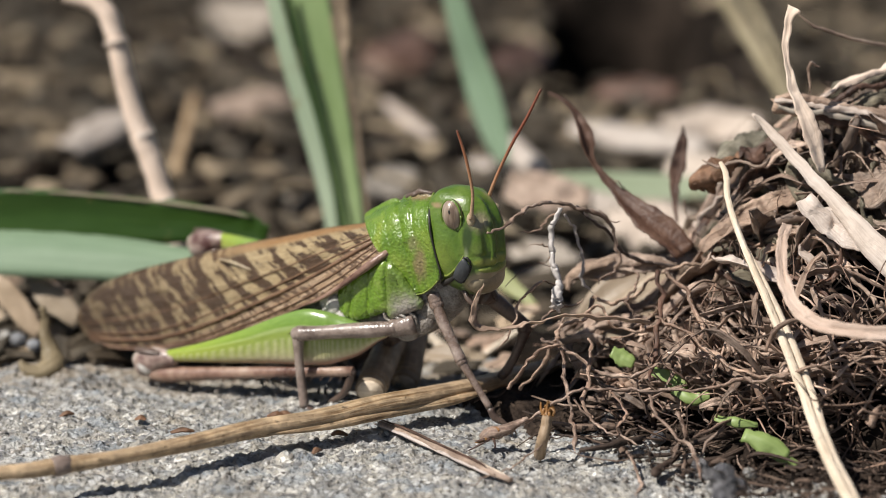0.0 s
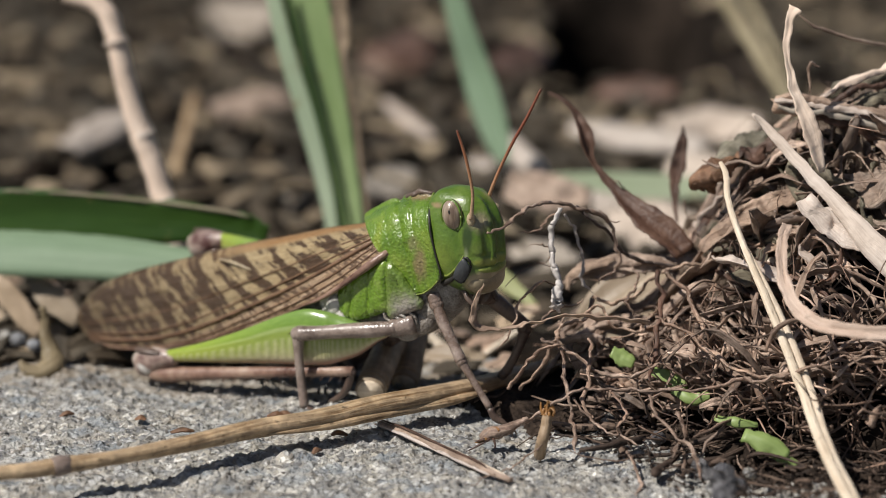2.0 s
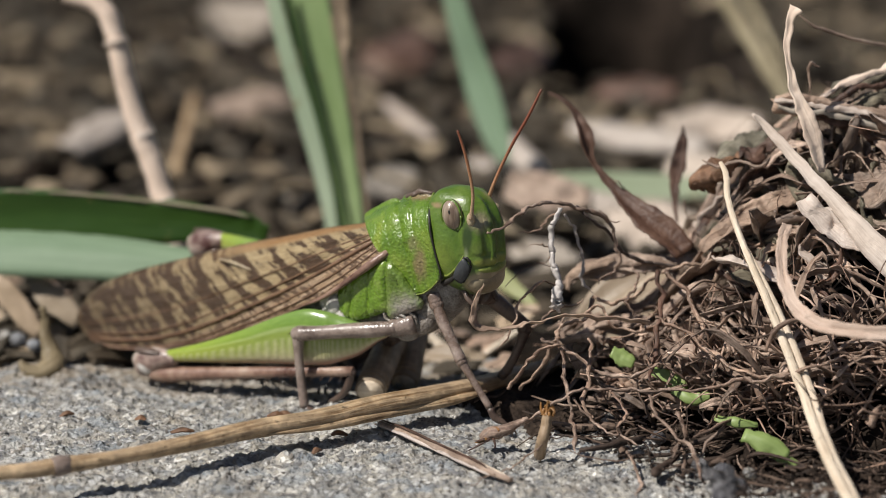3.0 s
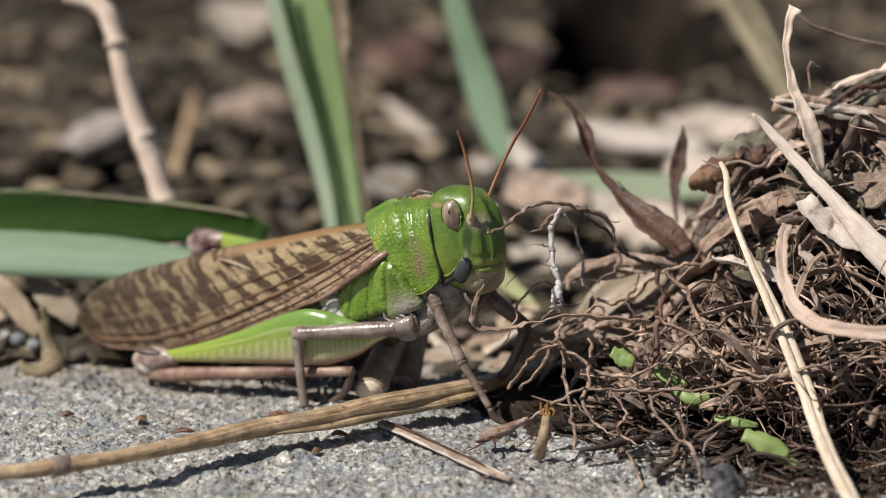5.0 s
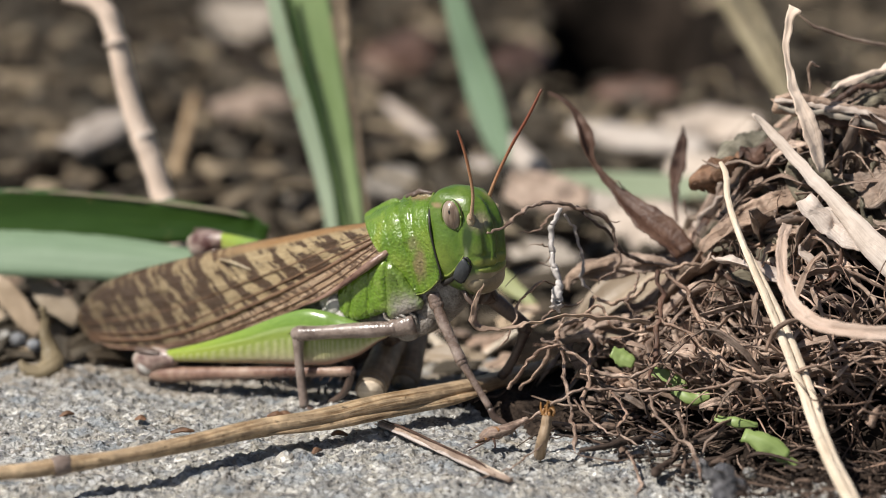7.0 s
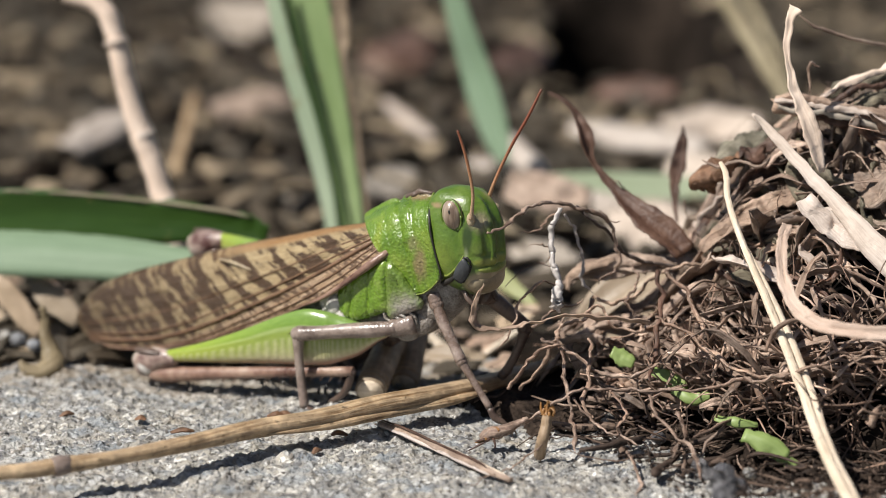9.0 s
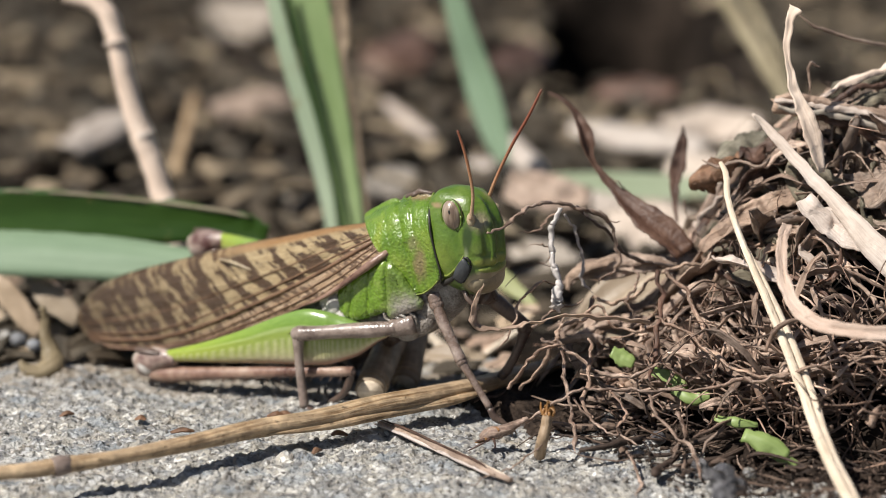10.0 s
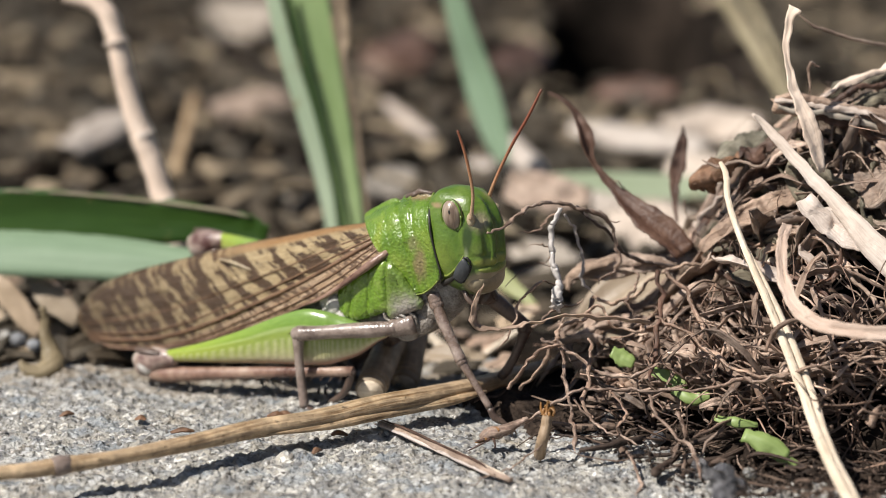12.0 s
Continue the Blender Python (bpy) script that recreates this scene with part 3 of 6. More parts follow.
    def ball(self, centre, r, turn=(0, 0, 0), seg=20, rings=12):
        rot = np.array(Euler([radians(a) for a in turn]).to_matrix())
        th = np.linspace(0.02, math.pi - 0.02, rings)
        ph = np.arange(seg) * 2 * math.pi / seg
        p = np.stack([np.outer(np.sin(th), np.cos(ph)), np.outer(np.sin(th), np.sin(ph)), np.repeat(np.cos(th)[:, None], seg, 1)], 2)
        v = (p * np.array(r)) @ rot.T + np.array(centre)
        q = [(i * seg + j, (i + 1) * seg + j, (i + 1) * seg + (j + 1) % seg, i * seg + (j + 1) % seg) for i in range(rings - 1) for j in range(seg)]
        q += [tuple(range(seg)), tuple((rings - 1) * seg + j for j in range(seg))[::-1]]
        uv = np.stack([np.repeat(th[:, None], seg, 1), np.repeat(np.abs(ph - math.pi)[None], rings, 0)], 2)
        self.add(v.reshape(-1, 3), q, uv.reshape(-1, 2))
        return self

    def make(self, name, material, parent=None, label="", base=None, smooth=True):
        me = bpy.data.meshes.new(name)
        v = np.vstack(self.v) * MM
        if base is not None:
            v = v - np.array(base) * MM
        me.from_pydata(v.tolist(), [], self.f)
        li = np.empty(len(me.loops), np.int32)
        me.loops.foreach_get("vertex_index", li)
        me.uv_layers.new(name="UVMap").data.foreach_set("uv", np.vstack(self.uv)[li].astype(np.float32).ravel())
        me.polygons.foreach_set("use_smooth", np.full(len(me.polygons), smooth))
        me.materials.append(material)
        me.update()
        ob = new(name, me)
        if base is not None:
            ob.location = Vector(base) * MM
        if parent:
            ob.parent = parent
        if label:
            ob["label"] = label
        return ob


def part(name, geo, material, parent, label=""):
    return geo.make(name, material, parent, label)


def lone(name, geo, material, label, category, group="", base=None, kind=""):
    """A thing of one mesh, its origin at its base."""
    if base is None:
        v = np.vstack(geo.v)
        base = v[np.argmin(v[:, 2])]
    return tagged(geo.make(name, material, None, "", base), label, category, group, kind)


def fbm(x, y, scale, octaves=4, seed=0.0):
    t, a, s = 0.0, 1.0, scale
    for _ in range(octaves):
        t += a * noise.noise(Vector((x * s + seed, y * s - seed, seed * 0.37)))
        a *= 0.5
        s *= 2.03
    return t


# ---- setting ----
def hollow(x, y):
    """A steep-sided dip added to the soil behind the heap to darken that area."""
    def s(t):
        t = max(0.0, min(1.0, t))
        return t * t * (3 - 2 * t)
    return s((x - 20) / 6) * s((60 - x) / 10) * s((y - 205 - 6 * math.sin(x * 0.4)) / 10) * s((350 - y) / 20)


def ground():
    """Bare soil, one sheet to the horizon, finely uneven near by."""
    xs = np.concatenate([[-60000, -6000, -900], np.linspace(-260, 260, 105), [900, 6000, 60000]])
    ys = np.concatenate([[-60000, -6000, -700], np.linspace(-140, 460, 121), [1200, 8000, 60000]])
    g = np.array([[(x, y, -7 + (fbm(x, y, 0.03, 4, 3.1) * 5 if abs(x) < 300 and -200 < y < 500 else 0)
                    + 0.012 * max(0, min(y, 400) - 40) - 46 * hollow(x, y)) for y in ys] for x in xs])
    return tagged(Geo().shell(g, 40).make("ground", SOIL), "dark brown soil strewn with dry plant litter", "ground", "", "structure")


def slab():
    """The rough concrete edging that the locust sits on, with a worn, chipped far edge."""
    xs = np.concatenate([np.linspace(-160, -68, 40), np.linspace(-67, 62, 400), np.linspace(63, 150, 30)])
    vs = np.concatenate([np.linspace(0, 0.86, 170), np.linspace(0.865, 1, 40)])
    rows = []
    for x in xs:
        back = 18 + 4 * max(0.0, min(1.0, (x + 30) / 30)) + 2.5 * fbm(x, 0, 0.05, 3, 9.0) + 1.2 * fbm(x, 5, 0.3, 2, 4.0)
        col = []
        for v in vs:
            y = -75 + (back + 75) * v
            z = 1.3 * fbm(x, y, 0.05, 2, 1.7) + 0.5 * fbm(x, y, 0.25, 3, 5.2)
            q = Vector((x * 0.55, y * 0.55, 0))
            d = noise.voronoi(q)[0]
            z += 0.95 * max(0.0, 0.6 - d[0]) + 0.4 * noise.noise(q * 3.3) + 0.3 * abs(noise.noise(q * 1.7))
            z -= 5.0 * max(0.0, (y - back + 3.5) / 3.5) ** 2 + 0.75 / (1 + math.exp(-(y - 2.5 + 0.12 * (x + 45) - 2.2 * fbm(x, 0, 0.16, 3, 8.0)) * 2.5))
            col.append((x, y, z - 0.6))
        rows.append(col)
    ob = Geo().shell(np.array(rows), 8).make("concrete_slab", CONCRETE)
    # loose and half-sunk grit
    rs = np.random.RandomState(31)
    grit = Geo()
    for i in range(2000):
        x, y = rs.uniform(-66, 40), rs.uniform(-62, 12)
        q = Vector((x * 0.55, y * 0.55, 0))
        z = 1.3 * fbm(x, y, 0.05, 2, 1.7) + 0.5 * fbm(x, y, 0.25, 3, 5.2) + 0.95 * max(0.0, 0.6 - noise.voronoi(q)[0][0]) + 0.4 * noise.noise(q * 3.3) + 0.3 * abs(noise.noise(q * 1.7)) - 0.6
        r = 0.12 + 0.38 * rs.rand() ** 3
        grit.ball((x, y, z), (r * rs.uniform(0.8, 1.5), r, r * 0.7), tuple(rs.uniform(0, 360, 3)), 6, 5)
    stones = grit.make("grit", GRIT, ob, "loose grit and sand grains", None, False)
    stones["kind"] = "stuff"
    tagged(ob, "rough weathered grey concrete edging with exposed grit", "pavement", "", "structure")
    # the plain run of the same edging to both sides and nearer the camera
    for a, b, name in ((-900, -160.2, "concrete_slab_west"), (150.2, 900, "concrete_slab_east")):
        g = np.array([[(x, y, -0.6 if y < 18 else -4) for y in (-75.4, -40, 0, 17.5, 20)] for x in np.linspace(a, b, 12)])
        tagged(Geo().shell(g, 8).make(name, CONCRETE), "plain run of grey concrete edging", "pavement", "", "structure")
    g = np.array([[(x, y, -0.6) for y in (-900, -400, -75.5)] for x in (-900, -150, 110, 900)])
    tagged(Geo().shell(g, 8).make("concrete_slab_near", CONCRETE), "plain run of grey concrete edging", "pavement", "", "structure")


ground()
slab()


# ---- the locust ----
def locust():
    root = new("locust")
    root.matrix_world = pose(-6.0 * MM, -3.0 * MM, 0, 0, 0, -32)
    tagged(root, "green and brown locust resting on concrete with folded mottled wings", "locust")

    # saddle-shaped neck shield
    half = spline([(0, 0), (1.7, 0.03), (3.5, 0.13), (4.7, 0.34), (5.0, 0.62), (4.7, 1.0)], 14)
    n, m = 64, len(half)
    g = np.zeros((n, 2 * m - 1, 3))
    for i, s in enumerate(np.linspace(0, 1, n)):
        top = 25.2 + 4.0 * s + 1.0 * math.sin(math.pi * s) + 0.3 * s
        for j in range(2 * m - 1):
            k = abs(j - m + 1)
            sign = -1 if j < m - 1 else 1
            a = k / (m - 1)
            # the sides run down into a rounded lobe that is lowest behind its middle
            back, front = -5.4 + 7.9 * a ** 1.45 + 0.5 * math.sin(math.pi * a), 5.6 + 3.9 * a ** 1.3
            y, f = half[k]
            x = back + (front - back) * s
            groove = 0.28 * math.exp(-((s - 0.52) / 0.04) ** 2) + 0.22 * math.exp(-((s - 0.72) / 0.035) ** 2) * min(1, 4 * a) + 0.14 * math.exp(-((s - 0.3) / 0.03) ** 2) * max(0.0, math.sin(math.pi * min(1, a * 1.3)))
            rim = 0.25 * math.exp(-((s - 1.0) / 0.05) ** 2)
            low = float(np.interp(s, [0, 0.08, 0.2, 0.4, 0.62, 0.82, 1.0], [18.9, 17.8, 17.0, 16.8, 17.3, 18.3, 19.8]))
            swell = 1 + 0.05 * math.cos(math.pi * s) - groove * 0.16 + rim * 0.12
            ridge = 0.45 * math.exp(-(a / 0.035) ** 2) * (1 - 0.8 * math.exp(-((s - 0.52) / 0.06) ** 2))
            keel = 0.22 * math.exp(-((a - 0.62) / 0.03) ** 2) * math.exp(-((s - 0.6) / 0.16) ** 2)
            dent = 0.07 * noise.noise(Vector((x * 0.8, y * sign, f * 6))) + 0.04 * noise.noise(Vector((x * 3.1, y * sign, f * 25)))
            g[i, j] = (x, sign * (y * swell * (0.93 + 0.07 * s) + (dent + keel) * f ** 0.3 + 0.25 * max(0, a - 0.93) / 0.07 * 0.5), top - f * (top - low) - groove * (1 - f) + ridge + dent * (1 - f))
    part("pronotum", Geo().shell(g, 0.35), GREEN, root, "glossy pitted bright green saddle with a brown mark")
    # pale brown scar along the flank of the shield, and its raised rim
    part("pronotum_rim", Geo().tube([tuple(g[-1, j]) for j in range(0, 2 * m - 1, 5)], 0.2, 6, sub=2), GREEN, root)
    # Black tube that draws the shadow line in front of the shield's edge.
    part("neck_shadow_line", Geo().tube([(g[-1, j][0] + 0.22, g[-1, j][1] * 0.97, g[-1, j][2] - 0.15) for j in range(0, 2 * m - 1, 5)], 0.2, 6, sub=2), BLACK, root)
    part("pronotum_keel", Geo().tube([(0.6, 0.0, 28.2), (2.0, 0.0, 29.2), (3.6, 0.0, 29.85), (5.6, 0.0, 30.0)], [0.1, 0.4, 0.42, 0.2], 8, wob=0.22, seed=3), LEG_DARK, root, "rough brown keel")
    part("pronotum_hem", Geo().tube([tuple(g[i, 0] + np.array((0, -0.05, 0))) for i in range(0, n, 5)], 0.13, 6, sub=2), CLYPEUS, root, "pale lower hem")

    # head
    head = Geo().loft([(31.55, 0, 0.5, 10.6, 9.4), (31.1, 0, 1.9, 12.2, 7.6), (30.2, 0, 2.9, 13.7, 6.4), (28.4, 0, 3.6, 14.8, 5.3), (26.5, 0, 4.05, 15.4, 4.4),
                       (24.0, 0, 4.35, 15.8, 4.0), (21.8, 0, 4.3, 15.9, 4.4), (19.8, 0, 3.9, 15.6, 6.4), (18.3, 0, 3.0, 14.9, 9.0), (17.4, 0, 1.8, 14.0, 11.2)],
                      96, 9, 2.9, 2)
    hv = head.v[0]
    for p in hv:
        side = min(1.0, abs(p[1]) / 4.2)
        out = np.array((0.0, math.copysign(1.0, p[1]), 0.0)) * side ** 3
        k = ((p[0] - 11.7) * 1.2 + (p[2] - 26.5) * -3.4) / 13.0
        fall = abs((p[0] - 11.7) * 3.4 + (p[2] - 26.5) * 1.2) / 3.6
        if -0.05 < k < 1.05:
            p += out * -0.45 * math.exp(-(fall / 0.42) ** 2)
        p += out * 0.35 * math.exp(-((p[0] - 9.4) / 2.0) ** 2 - ((p[2] - 23.4) / 3.0) ** 2)
        ahead = max(0.0, min(1.0, (p[0] - 12.0) / 2.5)) * max(0.0, min(1.0, (p[2] - 21.0) / 1.5))
        p[0] += ahead * (0.4 * math.exp(-((abs(p[1]) - 1.15) / 0.4) ** 2) - 0.3 * math.exp(-(p[1] / 0.55) ** 2) - 0.35 * math.exp(-((abs(p[1]) - 2.3) / 0.5) ** 2))
        mouth = max(0.0, min(1.0, (p[0] - 12.2) / 1.2))
        p[0] -= mouth * (0.3 * math.exp(-((p[2] - 21.5) / 0.22) ** 2) + 0.25 * math.exp(-((p[2] - 23.1) / 0.25) ** 2))
        p += np.array(noise.noise_vector(Vector(p) * 0.5)) * 0.08
    head_ob = part("head", head, HEAD_GREEN, root, "smooth green head with a paler cheek")
    for s in (-1, 1):
        e = part("eye", Geo().ball((10.75, s * 3.3, 28.35), (1.5, 1.45, 2.15), (s * -6, -12, s * 12), 36, 24), EYEBALL, head_ob, "striped brown bulging eye")
        part("pupil", Geo().ball((10.95, s * 4.66, 29.0), (0.16, 0.1, 0.32), (0, -12, 0), 10, 8), BLACK, e)
        part("eye_rim", Geo().tube([(10.75 + 1.5 * math.cos(a) - 0.42 * math.sin(a), s * (3.75 + 0.1 * math.cos(2 * a)), 28.3 + 2.12 * math.sin(a) + 0.3 * math.cos(a)) for a in np.linspace(0, 6.283, 15)], 0.16, 6, sub=2), HEAD_GREEN, head_ob)
        part("antenna_socket", Geo().ball((13.25, s * 2.95, 27.9), (0.8, 0.6, 1.1), (0, 20, s * 35)), CREAM, head_ob, "pale brown antenna socket")
        part("cheek_rim", Geo().tube([(9.5, s * 3.9, 20.3), (10.3, s * 4.15, 20.1), (11.6, s * 4.3, 21.2), (12.6, s * 4.3, 22.6), (12.9, s * 4.2, 23.3)], [0.1, 0.17, 0.17, 0.16, 0.08], 8), CLYPEUS, head_ob, "pale cheek edge")
        part("face_ridge", Geo().tube([(13.6, s * 1.5, 29.0), (14.9, s * 1.6, 27.0), (15.45, s * 1.3, 25.0), (15.8, s * 1.5, 22.4)], [0.35, 0.5, 0.45, 0.25], 8), HEAD_GREEN, head_ob)
        jaw = [np.array((p[0], s * p[1], p[2])) for p in ((13.0, 4.2, 23.0), (13.9, 3.95, 21.9), (12.6, 3.9, 19.5), (11.5, 4.2, 20.2))]
        q = np.array([[(jaw[0] * (1 - u) + jaw[1] * u) * (1 - v) + (jaw[3] * (1 - u) + jaw[2] * u) * v + np.array((0, s * 0.35 * math.sin(math.pi * u) * math.sin(math.pi * v), 0))
                       for v in np.linspace(0, 1, 9)] for u in np.linspace(0, 1, 9)])
        part("mandible", Geo().shell(q if s < 0 else q[::-1], 0.5), JAW, head_ob, "shiny blue-grey jaw")
        part("jaw_suture", Geo().tube([tuple(jaw[2]), tuple(jaw[1]), tuple(jaw[0]), tuple(jaw[3]), (9.6, s * 3.9, 18.9)], [0.2, 0.2, 0.2, 0.28, 0.5], 6, sub=3), BLACK, head_ob)
        part("palp", Geo().tube([(12.0, s * 2.4, 18.0), (12.8, s * 2.9, 17.0), (13.7, s * 2.8, 16.2), (14.2, s * 2.5, 15.6)], [0.42, 0.36, 0.3, 0.25], 8), LEG_DARK, head_ob)
    part("clypeus", Geo().ball((14.35, 0, 21.3), (1.75, 3.35, 1.0), (0, 8, 0), 24, 12), CLYPEUS, head_ob, "yellowish green face plate")
    part("labrum", Geo().ball((13.75, 0, 19.5), (2.1, 3.65, 2.2), (0, 16, 0), 32, 20), LIP, head_ob, "pale brown upper lip")
    near = [(13.6, -3.5, 28.2), (13.9, -3.7, 29.7), (14.1, -3.9, 32.1), (13.5, -4.2, 35.8), (12.9, -4.5, 38.3), (12.3, -4.8, 40.3)]
    far = [(11.9, 2.4, 26.9), (13.6, 1.5, 30.8), (14.5, 2.2, 33.7), (16.1, 3.0, 37.5), (18.0, 3.8, 41.3), (19.5, 4.6, 44.9)]
    feelers = []
    for pts in (near, far):
        feelers.append(Geo().tube(pts, [0.34, 0.26, 0.22, 0.21, 0.2, 0.14], 8, sub=8).make("antenna", ANTENNA, root, "thin ringed reddish antenna", pts[0]))

    # chest, belly and flank plates
    part("chest", Geo().loft([(-13, 0, 3.0, 16, 9.0), (-8, 0, 3.8, 19, 9.6), (-2, 0, 4.2, 21, 9.0), (4, 0, 4.1, 22, 9.8), (8.5, 0, 3.6, 22, 12.8), (11, 0, 2.3, 20, 15.8)], 30, 5, 2.4),
         CHEST, root, "wrinkled grey underside")
    part("abdomen", Geo().loft([(-9, 0, 3.9, 17, 8.6), (-16, 0, 3.7, 14, 5.8), (-24, 0, 3.2, 11.5, 4.0), (-32, 0, 2.5, 9, 3.0), (-38, 0, 1.4, 7, 3.2), (-41, 0, 0.5, 5.5, 4.2)], 24, 4), CHEST, root)
    for s in (-1, 1):
        for corner, mat in ((((-6.4, 4.7, 15.6), (-4.1, 5.0, 18.0), (-4.6, 5.0, 12.3), (-6.0, 4.7, 13.0)), PLEURA),
                            (((-3.9, 5.0, 18.2), (-1.2, 5.0, 19.8), (-1.5, 5.1, 13.0), (-4.4, 5.0, 12.2)), PLEURA),
                            (((-1.3, 5.0, 19.7), (1.2, 5.0, 21.0), (1.5, 5.1, 14.4), (-1.4, 5.1, 13.2)), PLEURA),
                            (((1.4, 5.0, 21.0), (3.4, 5.0, 19.2), (6.6, 4.6, 15.6), (1.7, 5.0, 13.2)), GREY_GREEN)):
            a, b, c, d = [np.array((p[0], s * p[1], p[2])) for p in corner]
            q = np.array([[(a * (1 - u) + b * u) * (1 - v) + (d * (1 - u) + c * u) * v
                           + np.array((0.12 * noise.noise(Vector((v * 4, corner[0][0], 0.0))), s * (0.75 * ((1 - abs(2 * u - 1) ** 7) * (1 - abs(2 * v - 1) ** 10)) ** 0.5 - 0.45
                                          + 0.16 * noise.noise(Vector((u * 2.5 + corner[0][0], v * 2.5, s))) + 0.05 * noise.noise(Vector((u * 9 + corner[0][0], v * 12, s)))), 0))
                           for v in np.linspace(0, 1, 31)] for u in np.linspace(0, 1, 19)])
            if s > 0:
                q = q[::-1]
            part("flank_plate", Geo().shell(q, 0.5), mat, root)
        for top, foot in (((-4.0, 5.05, 18.7), (-4.5, 5.0, 12.4)), ((1.25, 5.1, 21.1), (1.6, 5.05, 14.2))):
            a, b = np.array((top[0], s * top[1], top[2])), np.array((foot[0], s * foot[1], foot[2]))
            part("suture", Geo().tube([tuple(a), tuple(a * 0.6 + b * 0.4 + np.array((0.15, 0, 0))), tuple(b)], [0.13, 0.15, 0.1], 6), BLACK, root)
        for fx, fz, fr in ((-3.0, 12.4, 1.7), (-0.2, 12.0, 1.9), (2.6, 12.4, 1.8)):
            part("hip_fold", Geo().ball((fx, s * 3.75, fz), (fr * 1.2, 1.0, fr * 0.75), (0, -20, 0)), CHEST, root)
        c4 = [np.array((p[0], s * p[1], p[2])) for p in ((-9.8, 4.2, 16.2), (-6.8, 4.3, 17.0), (-6.4, 4.5, 12.6), (-9.4, 4.7, 12.2))]
        q = np.array([[(c4[0] * (1 - u) + c4[1] * u) * (1 - v) + (c4[3] * (1 - u) + c4[2] * u) * v + np.array((0, s * 0.7 * noise.noise(Vector((u * 6, v * 7, s))), 0))
                       for v in np.linspace(0, 1, 17)] for u in np.linspace(0, 1, 13)])
        part("wing_joint", Geo().shell(q if s < 0 else q[::-1], 0.4), DOWN, root, "downy whitish wing joint")

    for p, r in (((-7.2, -5.0, 13.5), (1.2, 0.7, 1.7)), ((-6.1, -4.7, 12.2), (1.2, 0.9, 1.1)), ((-8.6, -4.5, 14.6), (1.3, 0.8, 0.9))):
        part("wing_joint", Geo().ball(p, r, (0, 25, 0), 22, 14), DOWN, root, "downy whitish wing joint")
    for pts in (((1.5, -5.1, 14.4), (3.0, -5.2, 14.2), (4.2, -5.0, 13.6), (4.7, -4.8, 12.4), (4.2, -4.6, 11.0)), ((2.0, -5.2, 13.8), (3.2, -5.2, 13.4), (3.9, -5.0, 12.7), (3.5, -4.9, 11.2)),
                ((2.5, -5.0, 15.1), (4.3, -4.9, 14.7), (5.5, -4.6, 13.8), (5.8, -4.3, 12.3)), ((0.9, -5.2, 14.5), (1.2, -5.3, 13.3), (2.1, -5.3, 12.9)),
                ((-5.1, -5.1, 13.4), (-3.7, -5.2, 12.8), (-2.7, -5.2, 12.2)), ((-5.9, -5.0, 12.6), (-4.3, -5.1, 12.0), (-2.6, -5.2, 11.6))):
        part("hip_wrinkle", Geo().tube(list(pts), [0.08] + [0.24] * (len(pts) - 2) + [0.08], 8, wob=0.1), CHEST, root, "pale wrinkled skin above the hip")
    for p, r in (((2.9, -3.7, 12.7), 1.9), ((4.2, -3.5, 11.7), 1.9), ((2.0, -3.9, 13.5), 1.5), ((5.6, -3.2, 12.6), 2.0), ((7.0, -3.0, 14.4), 1.7)):
        part("chest_fold", Geo().ball(p, (r * 1.3, 1.0, r * 0.8), (0, -35, 0), 24, 14), CHEST, root)

    # forewings: back edge and lower edge from the hinge to the tip
    upper = spline([(-1.8, -0.2, 25.4), (-5.8, -0.2, 24.2), (-11.4, -0.2, 22.8), (-18.9, -0.2, 20.5), (-26.6, -0.2, 18.2), (-33.5, -0.2, 15.8), (-41.5, -0.2, 13.0), (-48.0, -0.3, 10.5), (-52.2, -0.5, 7.9), (-54.5, -0.7, 5.0), (-54.7, -0.9, 3.3)], 5)
    lower = spline([(0.8, -4.2, 22.4), (0.2, -5.3, 21.5), (-1.9, -6.2, 19.3), (-7.6, -6.0, 15.3), (-15.7, -5.1, 10.9), (-24.6, -4.7, 6.9), (-32.8, -4.2, 3.7), (-41.4, -3.4, 1.5), (-48.2, -2.5, 0.7), (-52.7, -1.6, 1.4), (-54.7, -1.0, 3.1)], 5)
    cols = np.linspace(0, 1, 23)
    run = np.concatenate([[0], np.cumsum(np.linalg.norm(np.diff((upper + lower) / 2, axis=0), axis=1))])
    run = run / run[-1]
    for s in (-1, 1):
        g, uv = np.zeros((len(upper), len(cols), 3)), np.zeros((len(upper), len(cols), 2))
        for i in range(len(upper)):
            u = i / (len(upper) - 1)
            for j, v in enumerate(cols):
                p = upper[i] * (1 - v) + lower[i] * v
                p[1] -= 1.5 * math.sin(math.pi * min(1, v) ** 0.55) * (1 - u) ** 0.4
                p[1] += 0.12 * math.sin(v * 40) * math.sin(math.pi * v)
                if v < 0.1:
                    p[1] += 0.5 * (0.1 - v) / 0.1
                g[i, j] = (p[0], p[1] if s < 0 else -p[1] + 0.2, p[2] - (0.35 if s > 0 else 0))
                uv[i, j] = (run[i], v)
        if s > 0:
            g, uv = g[:, ::-1], uv[:, ::-1]
        w = part("forewing", Geo().shell(g, 0.12, uv), WING, root, "tan forewing with dark brown blotches, folded")
